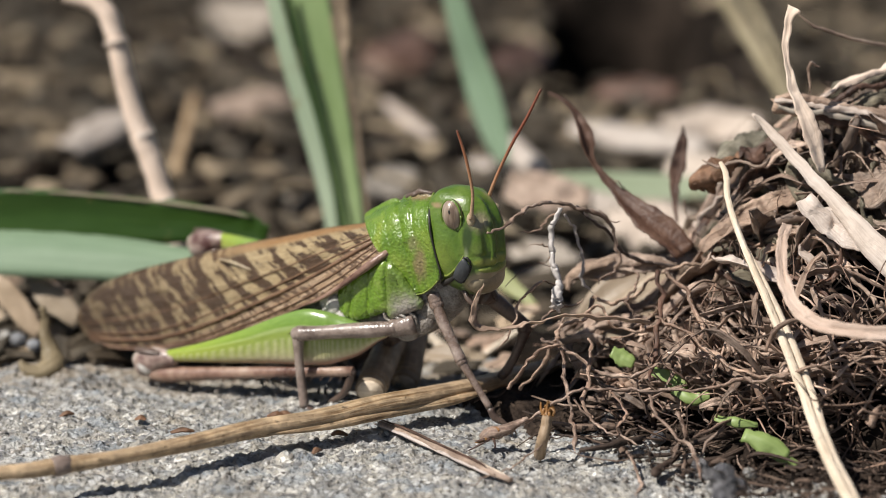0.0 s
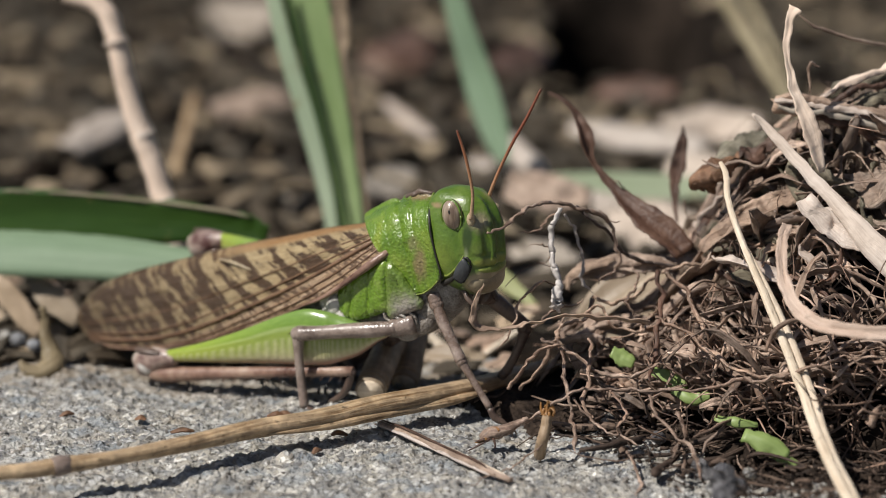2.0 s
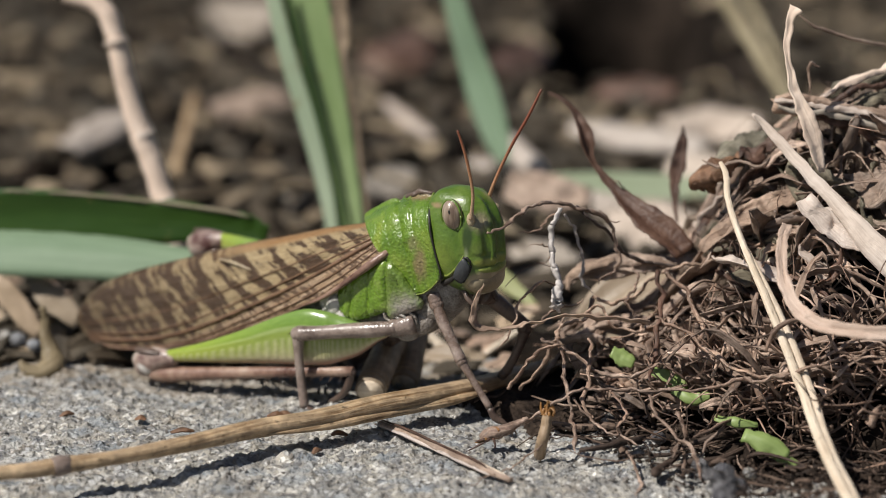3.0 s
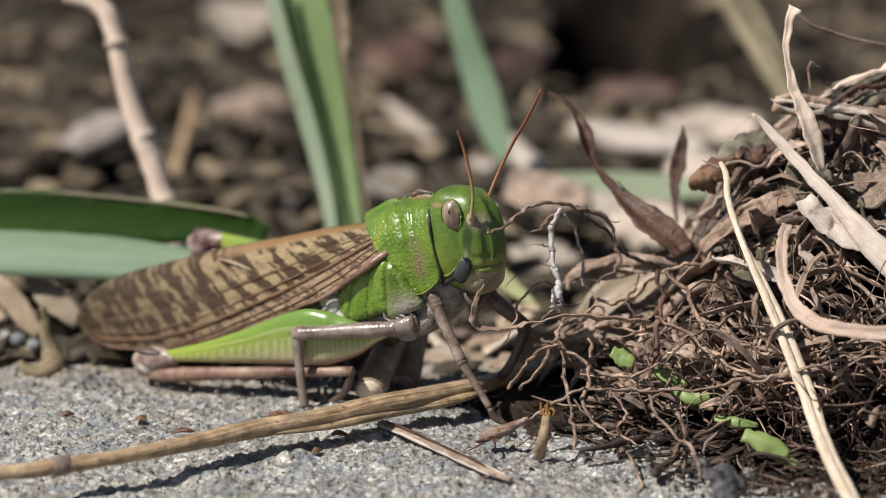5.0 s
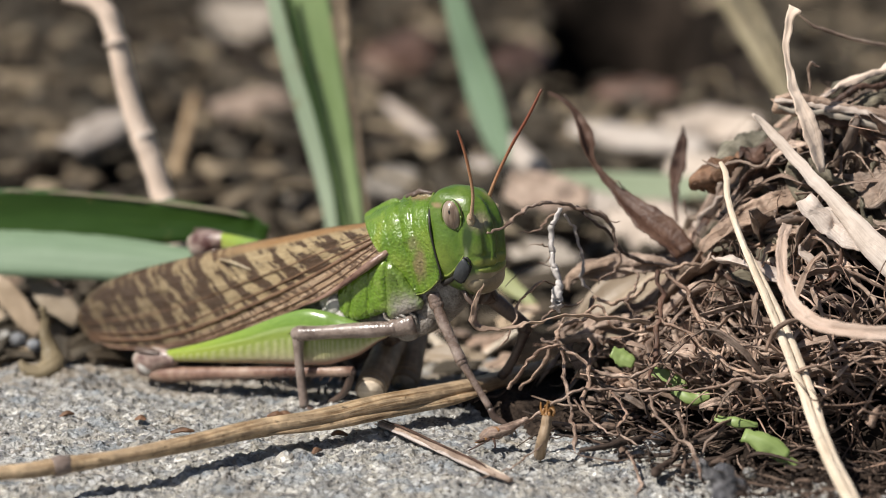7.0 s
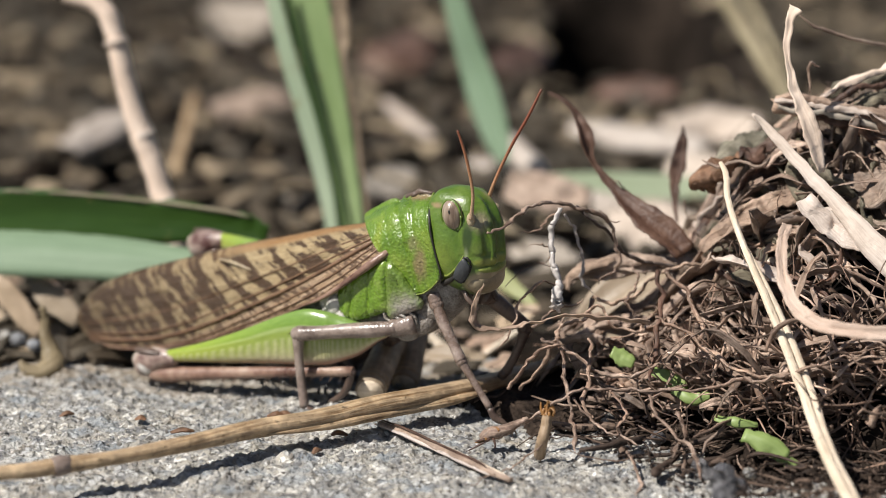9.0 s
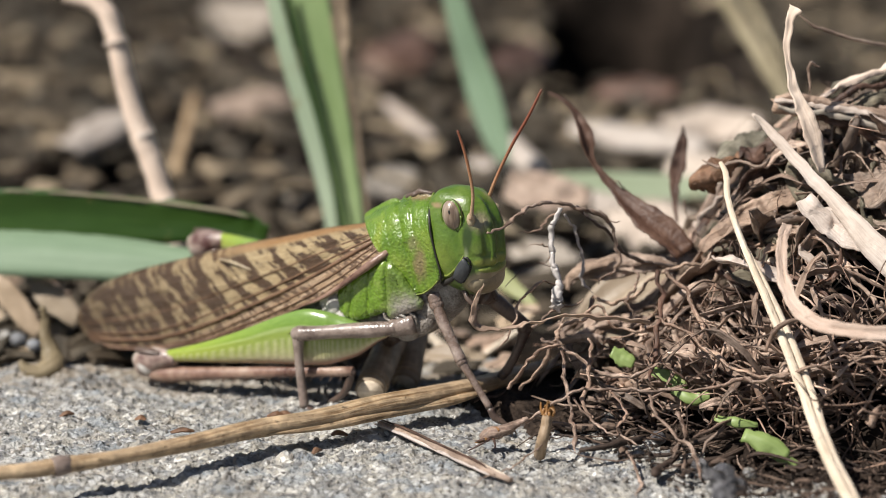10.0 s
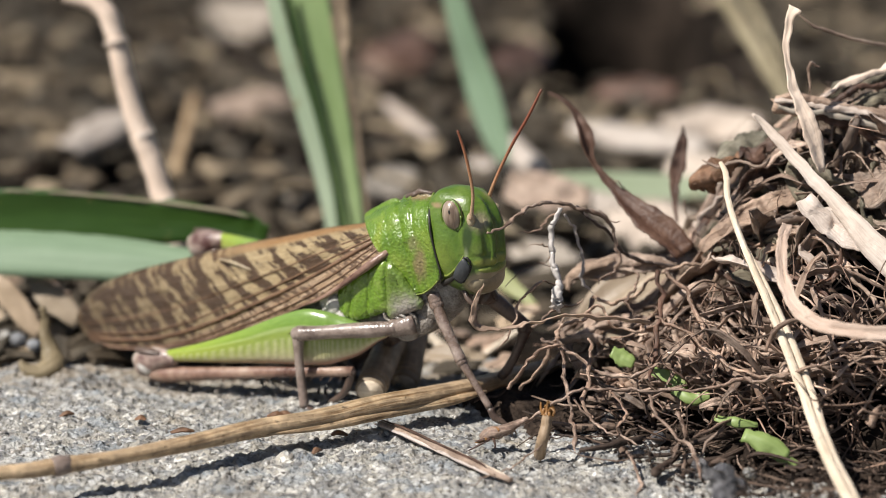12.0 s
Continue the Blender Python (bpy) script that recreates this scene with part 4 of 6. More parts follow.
        for edge0, edge1, r in ((0.53, 0.86, 0.3), (0.42, 0.76, 0.14), (0.66, 0.97, 0.13), (0.3, 0.55, 0.1), (0.8, 1.0, 0.12), (0.99, 0.99, 0.12)):
            pts = []
            for i in range(0, len(upper) - 4, 4):
                u = i / (len(upper) - 1)
                jj = min(0.995, edge0 + (edge1 - edge0) * min(1, u / 0.62)) * (len(cols) - 1)
                if s > 0:
                    jj = len(cols) - 1 - jj
                j0 = int(min(jj, len(cols) - 2))
                q = g[i, j0] * (1 - jj + j0) + g[i, j0 + 1] * (jj - j0)
                pts.append((q[0], q[1] + s * 0.05, q[2]))
            part("vein", Geo().tube(pts, [r] * (len(pts) - 1) + [0.05], 6, sub=2), PINK if edge0 > 0.9 else VEIN, w)

    part("wing_rim", Geo().tube([(1.2, -4.6, 22.2), (-0.6, -6.0, 20.6), (-3.0, -6.6, 18.6), (-7.6, -6.5, 15.2), (-12.0, -6.0, 12.9)], [0.45, 0.55, 0.42, 0.3, 0.1], 10), PINK, root, "rolled pinkish tan wing edge")
    # Cream thread that paints the light reflected off a vein.
    part("vein_glint", Geo().tube([(-28.0, -2.6, 16.6), (-25.3, -2.8, 16.4), (-22.3, -3.0, 15.9)], [0.12, 0.22, 0.12], 6), CREAM, root, "pale thread painted as a vein's reflection")

    # jumping legs, folded
    def jumper(tops, lows, lat0, lat1, shin, foot, s):
        t, b = spline(tops, 4), spline(lows, 4)
        a = np.linspace(0, 2 * math.pi, 28, endpoint=False)
        rings, uv = [], []
        for i in range(len(t)):
            u = i / (len(t) - 1)
            mid, hz = (t[i] + b[i]) / 2, (t[i] - b[i]) / 2
            thick = (1.3 * (1 - u) ** 0.8 + 0.65) * min(1.0, 0.3 + 4 * u)
            rings.append([mid + hz * math.copysign(abs(math.cos(k)) ** 0.85, math.cos(k)) + np.array((0, thick * math.sin(k), 0)) for k in a])
            uv.append([(u, min(k, 2 * math.pi - k) / math.pi) for k in a])
        n, k = len(t), len(a)
        f = [(i * k + j, i * k + (j + 1) % k, (i + 1) * k + (j + 1) % k, (i + 1) * k + j) for i in range(n - 1) for j in range(k)]
        f += [tuple(range(k))[::-1], tuple((n - 1) * k + j for j in range(k))]
        geo = Geo()
        geo.add(np.array(rings).reshape(-1, 3), f, np.array(uv).reshape(-1, 2))
        leg = part("hind_femur", geo, THIGH, root, "swollen yellow-green hind thigh")
        e = (t[-1] + b[-1]) / 2
        part("knee", Geo().loft([(e[0] + 2.4, e[1], 0.8, e[2] + 0.8, e[2] - 0.9), (e[0] + 0.3, e[1], 1.2, e[2] + 1.1, e[2] - 1.7), (e[0] - 2.0, e[1], 1.5, e[2] + 1.0, e[2] - 3.2),
                                 (e[0] - 3.8, e[1], 1.3, e[2] + 0.5, e[2] - 3.3), (e[0] - 4.9, e[1], 0.6, e[2] - 0.4, e[2] - 1.8)], 24, 5), KNEE, leg, "purple-brown and whitish knee")
        part("knee_cap", Geo().ball((e[0] - 2.0, e[1] - s * -0.6, e[2] + 0.62), (2.5, 0.9, 0.45), (0, 0, 0)), LEG_DARK, leg)
        part("knee_lobe", Geo().ball((e[0] - 2.6, e[1] - s * -0.8, e[2] - 1.7), (1.5, 0.75, 1.0), (0, 25, 0)), DOWN, leg, "pale knee lobe")
        part("tibia", Geo().tube(shin, [0.9, 1.1, 0.9, 0.8, 0.7], 14), PINK, root, "pinkish spiny hind shin")
        sp = spline(shin, 6)
        for i in range(11, len(sp) - 1):
            p = sp[i]
            part("spine", Geo().tube([tuple(p + (0, 0, -0.4)), tuple(p + (-0.6, s * 0.2, -1.45))], [0.2, 0.04], 5), PINK, root)
        part("tarsus", Geo().tube(foot, [0.5, 0.55, 0.45, 0.3], 8), LEG_DARK, root)

    jumper([(2.3, -4.4, 11.4), (-0.1, -4.6, 11.6), (-2.8, -4.9, 11.9), (-6.0, -5.6, 12.5), (-7.7, -6.1, 12.9), (-11.0, -6.5, 12.9), (-15.5, -6.8, 11.2), (-20.9, -7.2, 8.6), (-26.5, -7.5, 6.2), (-31.0, -7.7, 4.6), (-34.3, -7.8, 3.5)],
           [(2.4, -4.4, 11.0), (0.1, -4.6, 9.6), (-2.9, -4.9, 7.3), (-6.1, -5.6, 5.8), (-7.8, -6.1, 5.3), (-11.1, -6.5, 4.8), (-15.6, -6.8, 4.4), (-21.0, -7.2, 3.8), (-26.5, -7.5, 3.1), (-31.1, -7.7, 2.5), (-34.3, -7.8, 2.0)],
           -5.6, -7.8, [(-36.0, -8.0, 0.0), (-33.2, -7.8, 0.3), (-23.7, -7.4, 1.9), (-12.9, -6.6, 3.7), (-3.7, -5.8, 5.0)],
           [(-3.7, -5.8, 5.2), (-5.0, -5.6, 2.1), (-6.7, -5.4, 0.5), (-8.3, -5.2, -0.3)], -1)
    jumper([(-14.3, 5.6, 11.7), (-17.8, 6.4, 15.0), (-21.1, 7.0, 16.9), (-24.2, 7.4, 17.0), (-27.4, 7.8, 16.8), (-31.0, 8.0, 16.9), (-34.0, 8.2, 16.9), (-36.3, 8.4, 16.8)],
           [(-14.3, 5.6, 8.4), (-16.5, 6.4, 7.8), (-20.2, 7.0, 9.2), (-24.3, 7.4, 10.6), (-27.5, 7.8, 11.7), (-31.1, 8.0, 13.1), (-34.1, 8.2, 14.2), (-36.4, 8.4, 14.9)],
           5.6, 8.4, [(-38.6, 8.4, 14.6), (-32.6, 8.0, 12.1), (-26.3, 7.4, 7.8), (-20.0, 6.6, 3.9), (-14.7, 5.8, 0.8)],
           [(-14.7, 5.8, 0.8), (-14.2, 6.4, -0.4), (-13.4, 7.0, -0.8), (-12.7, 7.4, -0.9)], 1)

    # walking legs: hip, thigh, shin, foot with claws
    def leg(name, hip, thigh, shin, foot, r, mat):
        part(name + "_coxa", Geo().tube(hip, [r * 1.5, r * 1.25], 12), mat, root)
        part(name + "_trochanter", Geo().ball(hip[-1], (r * 1.35, r * 1.25, r * 1.25), (0, 0, 20), 18, 12), mat, root)
        part(name + "_knee", Geo().ball(thigh[-1], (r * 1.08, r * 1.1, r * 1.0), (0, 0, 20), 16, 10), mat, root)
        part(name + "_femur", Geo().tube(thigh, [r * 0.85, r * 1.1, r, r * 0.95, r * 1.1], 14, sub=5), mat, root, "smooth purplish brown leg")
        part(name + "_tibia", Geo().tube(shin, [r * 0.9, r * 0.66, r * 0.62, r * 0.68], 12, sub=5), mat, root)
        part(name + "_tarsus", Geo().tube(foot, [r * 0.6, r * 0.7, r * 0.5, r * 0.35], 10, sub=3), LEG_DARK, root, "dark foot")
        e, d = np.array(foot[-1]), unit(np.array(foot[-1]) - np.array(foot[-2]))
        for s in (-1, 1):
            part("claw", Geo().tube([tuple(e), tuple(e + d * 0.7 + np.array((0, s * 0.4, 0.15))), tuple(e + d * 1.1 + np.array((0, s * 0.45, -0.4)))], [0.2, 0.14, 0.03], 6), LEG_DARK, root)
        q = spline(shin, 4)
        for i in range(3, len(q) - 1, 2):
            part("bristle", Geo().tube([tuple(q[i]), tuple(q[i] + (0.35, -0.35, -0.95))], [0.1, 0.02], 4), LEG_DARK, root)

    leg("mid", [(5.2, -4.0, 12.8), (2.7, -5.0, 12.0)], [(3.3, -5.2, 12.1), (-0.1, -6.3, 11.6), (-4.1, -7.2, 11.0), (-7.7, -8.0, 10.4), (-10.8, -8.5, 9.9)],
        [(-10.8, -8.5, 9.8), (-10.6, -8.7, 6.9), (-10.0, -9.0, 3.1), (-9.3, -9.3, -0.2)], [(-9.3, -9.3, -0.2), (-8.0, -9.0, -0.8), (-6.4, -8.8, -0.8), (-5.3, -8.6, -0.7)], 1.0, LEG)
    leg("fore", [(7.7, -3.2, 17.0), (8.3, -3.6, 15.7)], [(8.2, -3.6, 16.0), (9.4, -4.0, 14.0), (10.7, -4.4, 12.2), (11.9, -4.7, 10.6), (13.1, -5.0, 8.9)],
        [(13.1, -5.0, 8.9), (14.5, -5.0, 7.1), (16.0, -5.0, 5.2), (17.5, -5.0, 3.2)], [(17.5, -5.0, 3.2), (18.2, -4.8, 1.9), (19.2, -4.4, 1.3), (20.0, -4.0, 0.4)], 0.76, SHIN)
    leg("fore", [(11.8, 2.6, 16.3), (12.2, 3.4, 15.8)], [(11.9, 3.4, 16.1), (12.9, 4.4, 14.8), (14.1, 5.4, 13.4), (15.1, 6.4, 12.2), (15.7, 7.2, 11.0)],
        [(15.7, 7.2, 10.8), (15.0, 7.0, 8.5), (14.1, 6.8, 6.4), (13.1, 6.6, 4.5)], [(13.1, 6.6, 4.5), (12.3, 7.0, 3.8), (11.6, 7.4, 3.2), (11.0, 7.8, 2.7)], 1.0, LEG_DARK)
    leg("mid", [(-2.7, 3.4, 8.3), (-4.3, 4.4, 6.9)], [(-4.6, 4.8, 6.8), (-7.0, 6.0, 5.1), (-9.5, 7.2, 3.6), (-11.5, 8.2, 2.4), (-13.0, 9.0, 1.4)],
        [(-13.0, 9.0, 1.4), (-13.2, 9.0, 0.2), (-13.4, 9.0, -0.6), (-13.6, 9.0, -1.3)], [(-13.6, 9.0, -1.3), (-12.9, 9.4, -1.5), (-12.2, 9.8, -1.6), (-11.8, 10.0, -1.5)], 0.9, LEG_DARK)
    return root, feelers


CLYPEUS = skin("yellow_green_cuticle", [(0.3, (0.13, 0.19, 0.03)), (0.7, (0.27, 0.29, 0.07))], 300, 0.3, 0.03).m
DOWN = skin("downy_membrane", [(0.3, (0.36, 0.33, 0.3)), (0.7, (0.68, 0.65, 0.6))], 900, 0.7, 0.06).m
GREY_GREEN = skin("grey_green_cuticle", [(0.3, (0.07, 0.12, 0.015)), (0.5, (0.13, 0.2, 0.03)), (0.75, (0.25, 0.3, 0.1))], 420, 0.26, 0.09, True, 0.45)
GREY_GREEN.color(GREY_GREEN.mix(GREY_GREEN.blob((4.6, -5.0, 14.4), (2.9, 4.0, 3.2), 0.8, 0.3), GREY_GREEN.b.inputs["Base Color"].links[0].from_socket, (0.3, 0.27, 0.235)))
GREY_GREEN = GREY_GREEN.m
VEIN = skin("wing_vein", [(0.3, (0.1, 0.052, 0.03)), (0.7, (0.24, 0.14, 0.08))], 400, 0.4, 0.03).m
insect, feelers = locust()


# ---- stems and straws lying about the insect ----
def stalk(name, pts, rad, mat, label, category="dry stem", flat=0.8, sides=12, wob=0.03, seed=0, up=(0, 0, 1), sub=6, group=""):
    return lone(name, Geo().tube(pts, rad, sides, flat, up, sub, wob, seed), mat, label, category, group)


def strap(name, pts, width, mat, label, category="dry leaf", up=(0, -1, 0.5), cup=0.25, crumple=0.25, twist=(0, 0), seed=0, group="", ragged=0.1, thick=0.16, sub=6):
    return lone(name, Geo().leaf(pts, width, up, cup, thick, 7, sub, crumple, twist, seed, ragged), mat, label, category, group)


reed = stalk("dry_reed", [(-78.8, -43.2, 0.6), (-65.7, -45.7, 2.5), (-57.9, -45.5, 3.6), (-52.5, -44.0, 3.7), (-47.8, -41.8, 3.7), (-41.7, -38.9, 3.7), (-33.5, -33.7, 3.7), (-24.5, -27.2, 3.7), (-16.6, -22.9, 3.7), (-9.3, -17.6, 3.7), (-3.3, -13.8, 3.7), (2.7, -8.1, 3.2), (9.4, 0.5, 2.3), (15.3, 7.0, 2.0)],
             [1.1, 1.1, 1.15, 1.2, 1.35, 1.15, 1.3, 1.5, 1.55, 1.75, 1.7, 1.55, 1.4, 1.2], REED, "long tan dry reed with a dark joint lying across concrete", wob=0.012, seed=2)
part("reed_joint", Geo().tube([(-49.0, -42.5, 3.7), (-48.0, -42.0, 3.7), (-47.0, -41.4, 3.7)], [1.3, 1.5, 1.3], 14, 0.9), JOINT, None, "")
bpy.data.objects["reed_joint"].parent = reed
bpy.data.objects["reed_joint"].matrix_parent_inverse = Matrix.Translation(-reed.location)
strip = part("split_strip", Geo().tube([(-25.1, -28.5, 3.2), (-18.0, -25.1, 3.0), (-12.2, -21.4, 2.9), (-6.3, -16.7, 2.8), (0.5, -12.5, 2.8), (5.8, -8.6, 3.0)], [0.15, 0.7, 1.0, 1.15, 1.1, 0.4], 10, 0.6, wob=0.015), REED, reed, "split lower strip of the reed")
strip.matrix_parent_inverse = Matrix.Translation(-reed.location)
twig = stalk("split_twig", [(-8.4, -15.4, 0.8), (-4.8, -20.2, 0.8), (0.4, -27.8, 0.8), (4.8, -34.1, 0.8), (8.5, -38.9, 0.7)], [0.45, 0.55, 0.6, 0.58, 0.5], DRY_LEAF, "short grey-tan split twig on concrete", "twig", 0.7, wob=0.08, seed=4)
for i, (side, rise, r) in enumerate(((0.5, 0.35, 0.3), (-0.5, -0.1, 0.34), (0.1, 0.6, 0.22))):
    line = [(-8.6 + side, -15.6, 0.8 + rise), (-4.8 + side, -20.4, 0.85 + rise), (0.4 + side, -27.8, 0.8 + rise), (4.6 + side, -33.8, 0.75 + rise), (7.4 + side - i, -37.6 + i, 0.7 + rise)]
    lath = part("splinter", Geo().tube(line, [r * 0.5, r, r, r, r * 0.4], 6, 0.7, wob=0.1, seed=i), (PALE, GREY_ROOT, BROWN_LEAF)[i], twig)
    lath.matrix_parent_inverse = Matrix.Translation(-twig.location)
stub = stalk("reed_stub", [(12.5, -27.3, 0.2), (12.8, -29.5, 2.9), (13.3, -29.0, 4.7), (13.5, -28.6, 6.1)], [0.8, 0.78, 0.72, 0.7], STRAW, "short upright pale reed stub with a frayed amber top", "reed stub", 1.0, up=(0, 1, 0))
crown = part("frayed_top", Geo().tube([(13.5, -28.6, 5.8), (13.7, -28.4, 7.0)], [0.5, 0.3], 8), AMBER, stub, "frayed amber top")
crown.matrix_parent_inverse = Matrix.Translation(-stub.location)
for i in range(9):
    a = i * 0.7
    p, q = np.array((13.6, -28.5, 6.1)), np.array((13.6, -28.4, 7.5))
    d = np.array((math.cos(a), math.sin(a), 0))
    shred = part("shred", Geo().tube([tuple(p + d * 0.7), tuple(p + d * (0.7 + 0.3 * math.sin(i * 5)) + (q - p) * 0.5), tuple(q + d * (0.4 + 0.8 * math.sin(i * 3.7)) + np.array((0, 0, 0.6 * math.sin(i * 2.3))))], [0.28, 0.2, 0.1], 5), AMBER, stub)
    shred.matrix_parent_inverse = Matrix.Translation(-stub.location)
for pts, r in ((((-9.9, -5.0, 1.9), (-9.3, -2.0, 2.8), (-8.1, 3.0, 4.2), (-6.6, 9.0, 6.0)), 2.1), (((-5.4, 4.0, 0.2), (-4.9, 6.0, 1.3), (-4.3, 9.0, 3.6), (-3.7, 12.0, 5.6)), 1.9)):
    butt = stalk("cut_reed", list(pts), [r, r * 1.04, r, r], STRAW, "cut end of a thick pale reed under the insect", "reed", 0.95, 16, 0.0)
    a, b = np.array(pts[0]), np.array(pts[1])
    d = unit(b - a)
    for name, k0, k1, rr, m in (("cut_face", -0.25, 0.05, r * 0.86, PALE), ("ring", 1.2, 1.5, r * 1.07, STEM), ("ring", 2.2, 2.4, r * 1.05, STEM)):
        ob = part(name, Geo().tube([tuple(a + d * k0), tuple(a + d * (k0 + k1) / 2), tuple(a + d * k1)], rr, 16, 0.95, sub=1), m, butt)
        ob.matrix_parent_inverse = Matrix.Translation(-butt.location)
for pts, w in (([(-65.5, 30.0, 8.2), (-62.0, 28.0, 4.7), (-58.4, 26.0, 0.5)], 3.4), ([(-61.1, 34.0, 7.1), (-57.3, 32.0, 4.4), (-53.0, 30.0, 1.4)], 3.8), ([(-66.4, 36.0, 0.6), (-61.3, 35.0, 0.5), (-55.2, 33.0, -0.6)], 3.0)):
    strap("dry_leaf", pts, [w * 0.6, w, w * 0.7], SMOOTH_TAN, "pale tan dry leaf strip beside the concrete", "dry leaf", (-0.2, -0.7, 0.7), 0.2, 0.3, group="dry strips beside the concrete")
G_LOW = "dead leaves behind the insect"
for pts, r, mat in (([(-3.4, 26.0, 2.2), (-1.0, 24.0, 0.4), (1.8, 22.0, -1.7)], 0.85, PALE), ([(0.5, 24.0, -3.7), (5.4, 26.0, -1.8), (10.0, 28.0, -0.1)], 0.95, STRAW), ([(-8.9, 26.0, -4.3), (-3.6, 25.0, -3.0), (2.5, 24.0, -3.4)], 1.1, STRAW), ([(4.6, 22.0, -2.1), (7.8, 23.0, -0.0), (11.5, 24.0, 2.4)], 0.6, PALE), ([(-5.7, 30.0, -1.1), (-2.0, 31.0, -0.5), (3.8, 32.0, -1.1)], 1.0, DRY_LEAF)):
    stalk("dry_straw", pts, [r * 0.8, r, r * 0.9], mat, "short dry straw lying behind the insect", "straw", group="short straws behind the insect")
strap("dead_leaf", [(3.1, 26.0, -1.4), (6.7, 25.0, -0.4), (10.5, 24.0, 0.9)], [1.6, 3.4, 1.4], DRY_LEAF, "crumpled tan dead leaf behind the foreleg", "dead leaf", (-0.4, -0.7, 0.7), 0.2, 0.6, seed=300, group=G_LOW)
strap("dead_leaf", [(-3.4, 22.0, -1.6), (0.9, 21.0, -0.8), (6.3, 20.0, -1.0)], [1.6, 3.4, 1.4], SMOOTH_TAN, "crumpled tan dead leaf behind the foreleg", "dead leaf", (-0.4, -0.7, 0.7), 0.2, 0.6, seed=301, group=G_LOW)
strap("dead_leaf", [(5.3, 17.0, -2.6), (8.5, 17.0, -1.2), (11.8, 17.0, -0.1)], [1.6, 3.4, 1.4], DRY_LEAF, "crumpled tan dead leaf behind the foreleg", "dead leaf", (-0.4, -0.7, 0.7), 0.2, 0.6, seed=302, group=G_LOW)
strap("dead_leaf", [(-10.2, 28.0, -3.4), (-6.9, 27.0, -1.7), (-3.4, 26.0, -0.4)], [1.6, 3.4, 1.4], DRY_LEAF, "crumpled tan dead leaf behind the foreleg", "dead leaf", (-0.4, -0.7, 0.7), 0.2, 0.6, seed=303, group=G_LOW)
strap("dead_leaf", [(8.0, 32.0, 0.5), (10.8, 31.0, 2.1), (14.1, 30.0, 3.4)], [1.6, 3.4, 1.4], SMOOTH_TAN, "crumpled tan dead leaf behind the foreleg", "dead leaf", (-0.4, -0.7, 0.7), 0.2, 0.6, seed=304, group=G_LOW)
stalk("curled_leaf", [(-56.7, 15.0, 8.1), (-56.3, 15.0, 6.7), (-56.3, 14.5, 4.4), (-55.5, 13.5, 2.0), (-55.2, 12.0, 0.5), (-56.8, 10.5, -0.4), (-58.5, 10.0, 0.3), (-59.4, 10.0, 1.7)], [0.55, 0.65, 0.9, 1.4, 1.9, 1.8, 1.3, 0.4], CURLED, "small pale curled dry leaf scrap on concrete", "dry leaf", 0.75, 12, 0.015, 3)

# ---- grass blades and straw behind ----
bent_straw = stalk("dry_straw", [(-57.1, 62.0, 44.3), (-51.8, 60.0, 42.6), (-49.5, 58.0, 37.9), (-47.8, 56.0, 30.5), (-45.5, 54.0, 23.9), (-43.7, 52.0, 19.1), (-42.1, 50.0, 14.4), (-40.8, 47.0, 8.1), (-39.6, 44.0, -0.3)], [2.0, 1.8, 1.6, 1.75, 2.0, 1.8, 1.9, 1.9, 1.7], WHITE_STRAW, "bent pale dry straw standing behind", "straw")
blade = lone("grass_blade", Geo().leaf([(-20.9, 70.4, 43.5), (-19.0, 68.4, 33.2), (-16.9, 66.4, 23.8), (-15.1, 64.4, 15.3), (-13.9, 62.4, 8.6), (-13.0, 60.0, -2.0)], [6.6, 6.2, 5.2, 4.2, 3.4, 2.6], (-0.3, -0.9, 0.4), 0.12, 0.3, 9, 6, 0.15, (0, 0), 4), BLADE,
             "upright pale green grass blade with a deep midrib fold", "grass blade")
for name, pts, w, up, mat, label in (
        ("folded_half", [(-26.4, 70.0, 43.5), (-23.8, 68.0, 33.2), (-20.9, 66.0, 23.8), (-18.6, 64.0, 15.3), (-17.2, 62.0, 8.6), (-16.0, 59.6, -2.0)], [2.6, 3.0, 3.2, 2.8, 2.3, 1.6], (-0.6, -0.8, 0.4), PALE_HALF, "pale bluish half of the folded blade"),
        # Dark strip laid along the fold as its painted shade.
        ("midrib_fold", [(-24.4, 69.0, 43.5), (-21.7, 67.0, 33.2), (-19.1, 65.0, 23.8), (-16.9, 63.0, 15.3), (-15.7, 61.0, 8.6), (-14.5, 58.6, -2.0)], [1.3, 1.4, 1.2, 1.0, 0.9, 0.7], (0.5, -0.9, 0.1), FOLD_SHADE, "dark green midrib fold"),
        ("blade_margin", [(-16.6, 70.2, 43.5), (-15.6, 68.2, 36.0), (-15.4, 67.2, 33.0), (-13.6, 66.2, 23.8), (-12.7, 64.2, 15.3), (-11.9, 62.2, 8.6)], [3.4, 2.6, 0.9, 0.8, 0.9, 1.1], (0.3, -0.9, 0.3), STRAW, "withered tan margin")):
    ob = part(name, Geo().leaf(pts, w, up, 0.15, 0.3, 7, 6), mat, blade, label)
    ob.matrix_parent_inverse = Matrix.Translation(-blade.location)
strap("grass_blade", [(1.7, 110.0, 36.0), (3.6, 109.0, 29.5), (5.8, 108.0, 23.0), (7.9, 106.0, 16.7), (9.7, 104.0, 10.9), (10.4, 103.0, 7.9)], [4.0, 4.8, 5.8, 6.2, 4.6, 2.0], BLADE_MINT, "upright cool green grass blade far behind", "grass blade", (-0.6, -0.8, 0.3), 0.3, 0.0, ragged=0.0, thick=0.3)
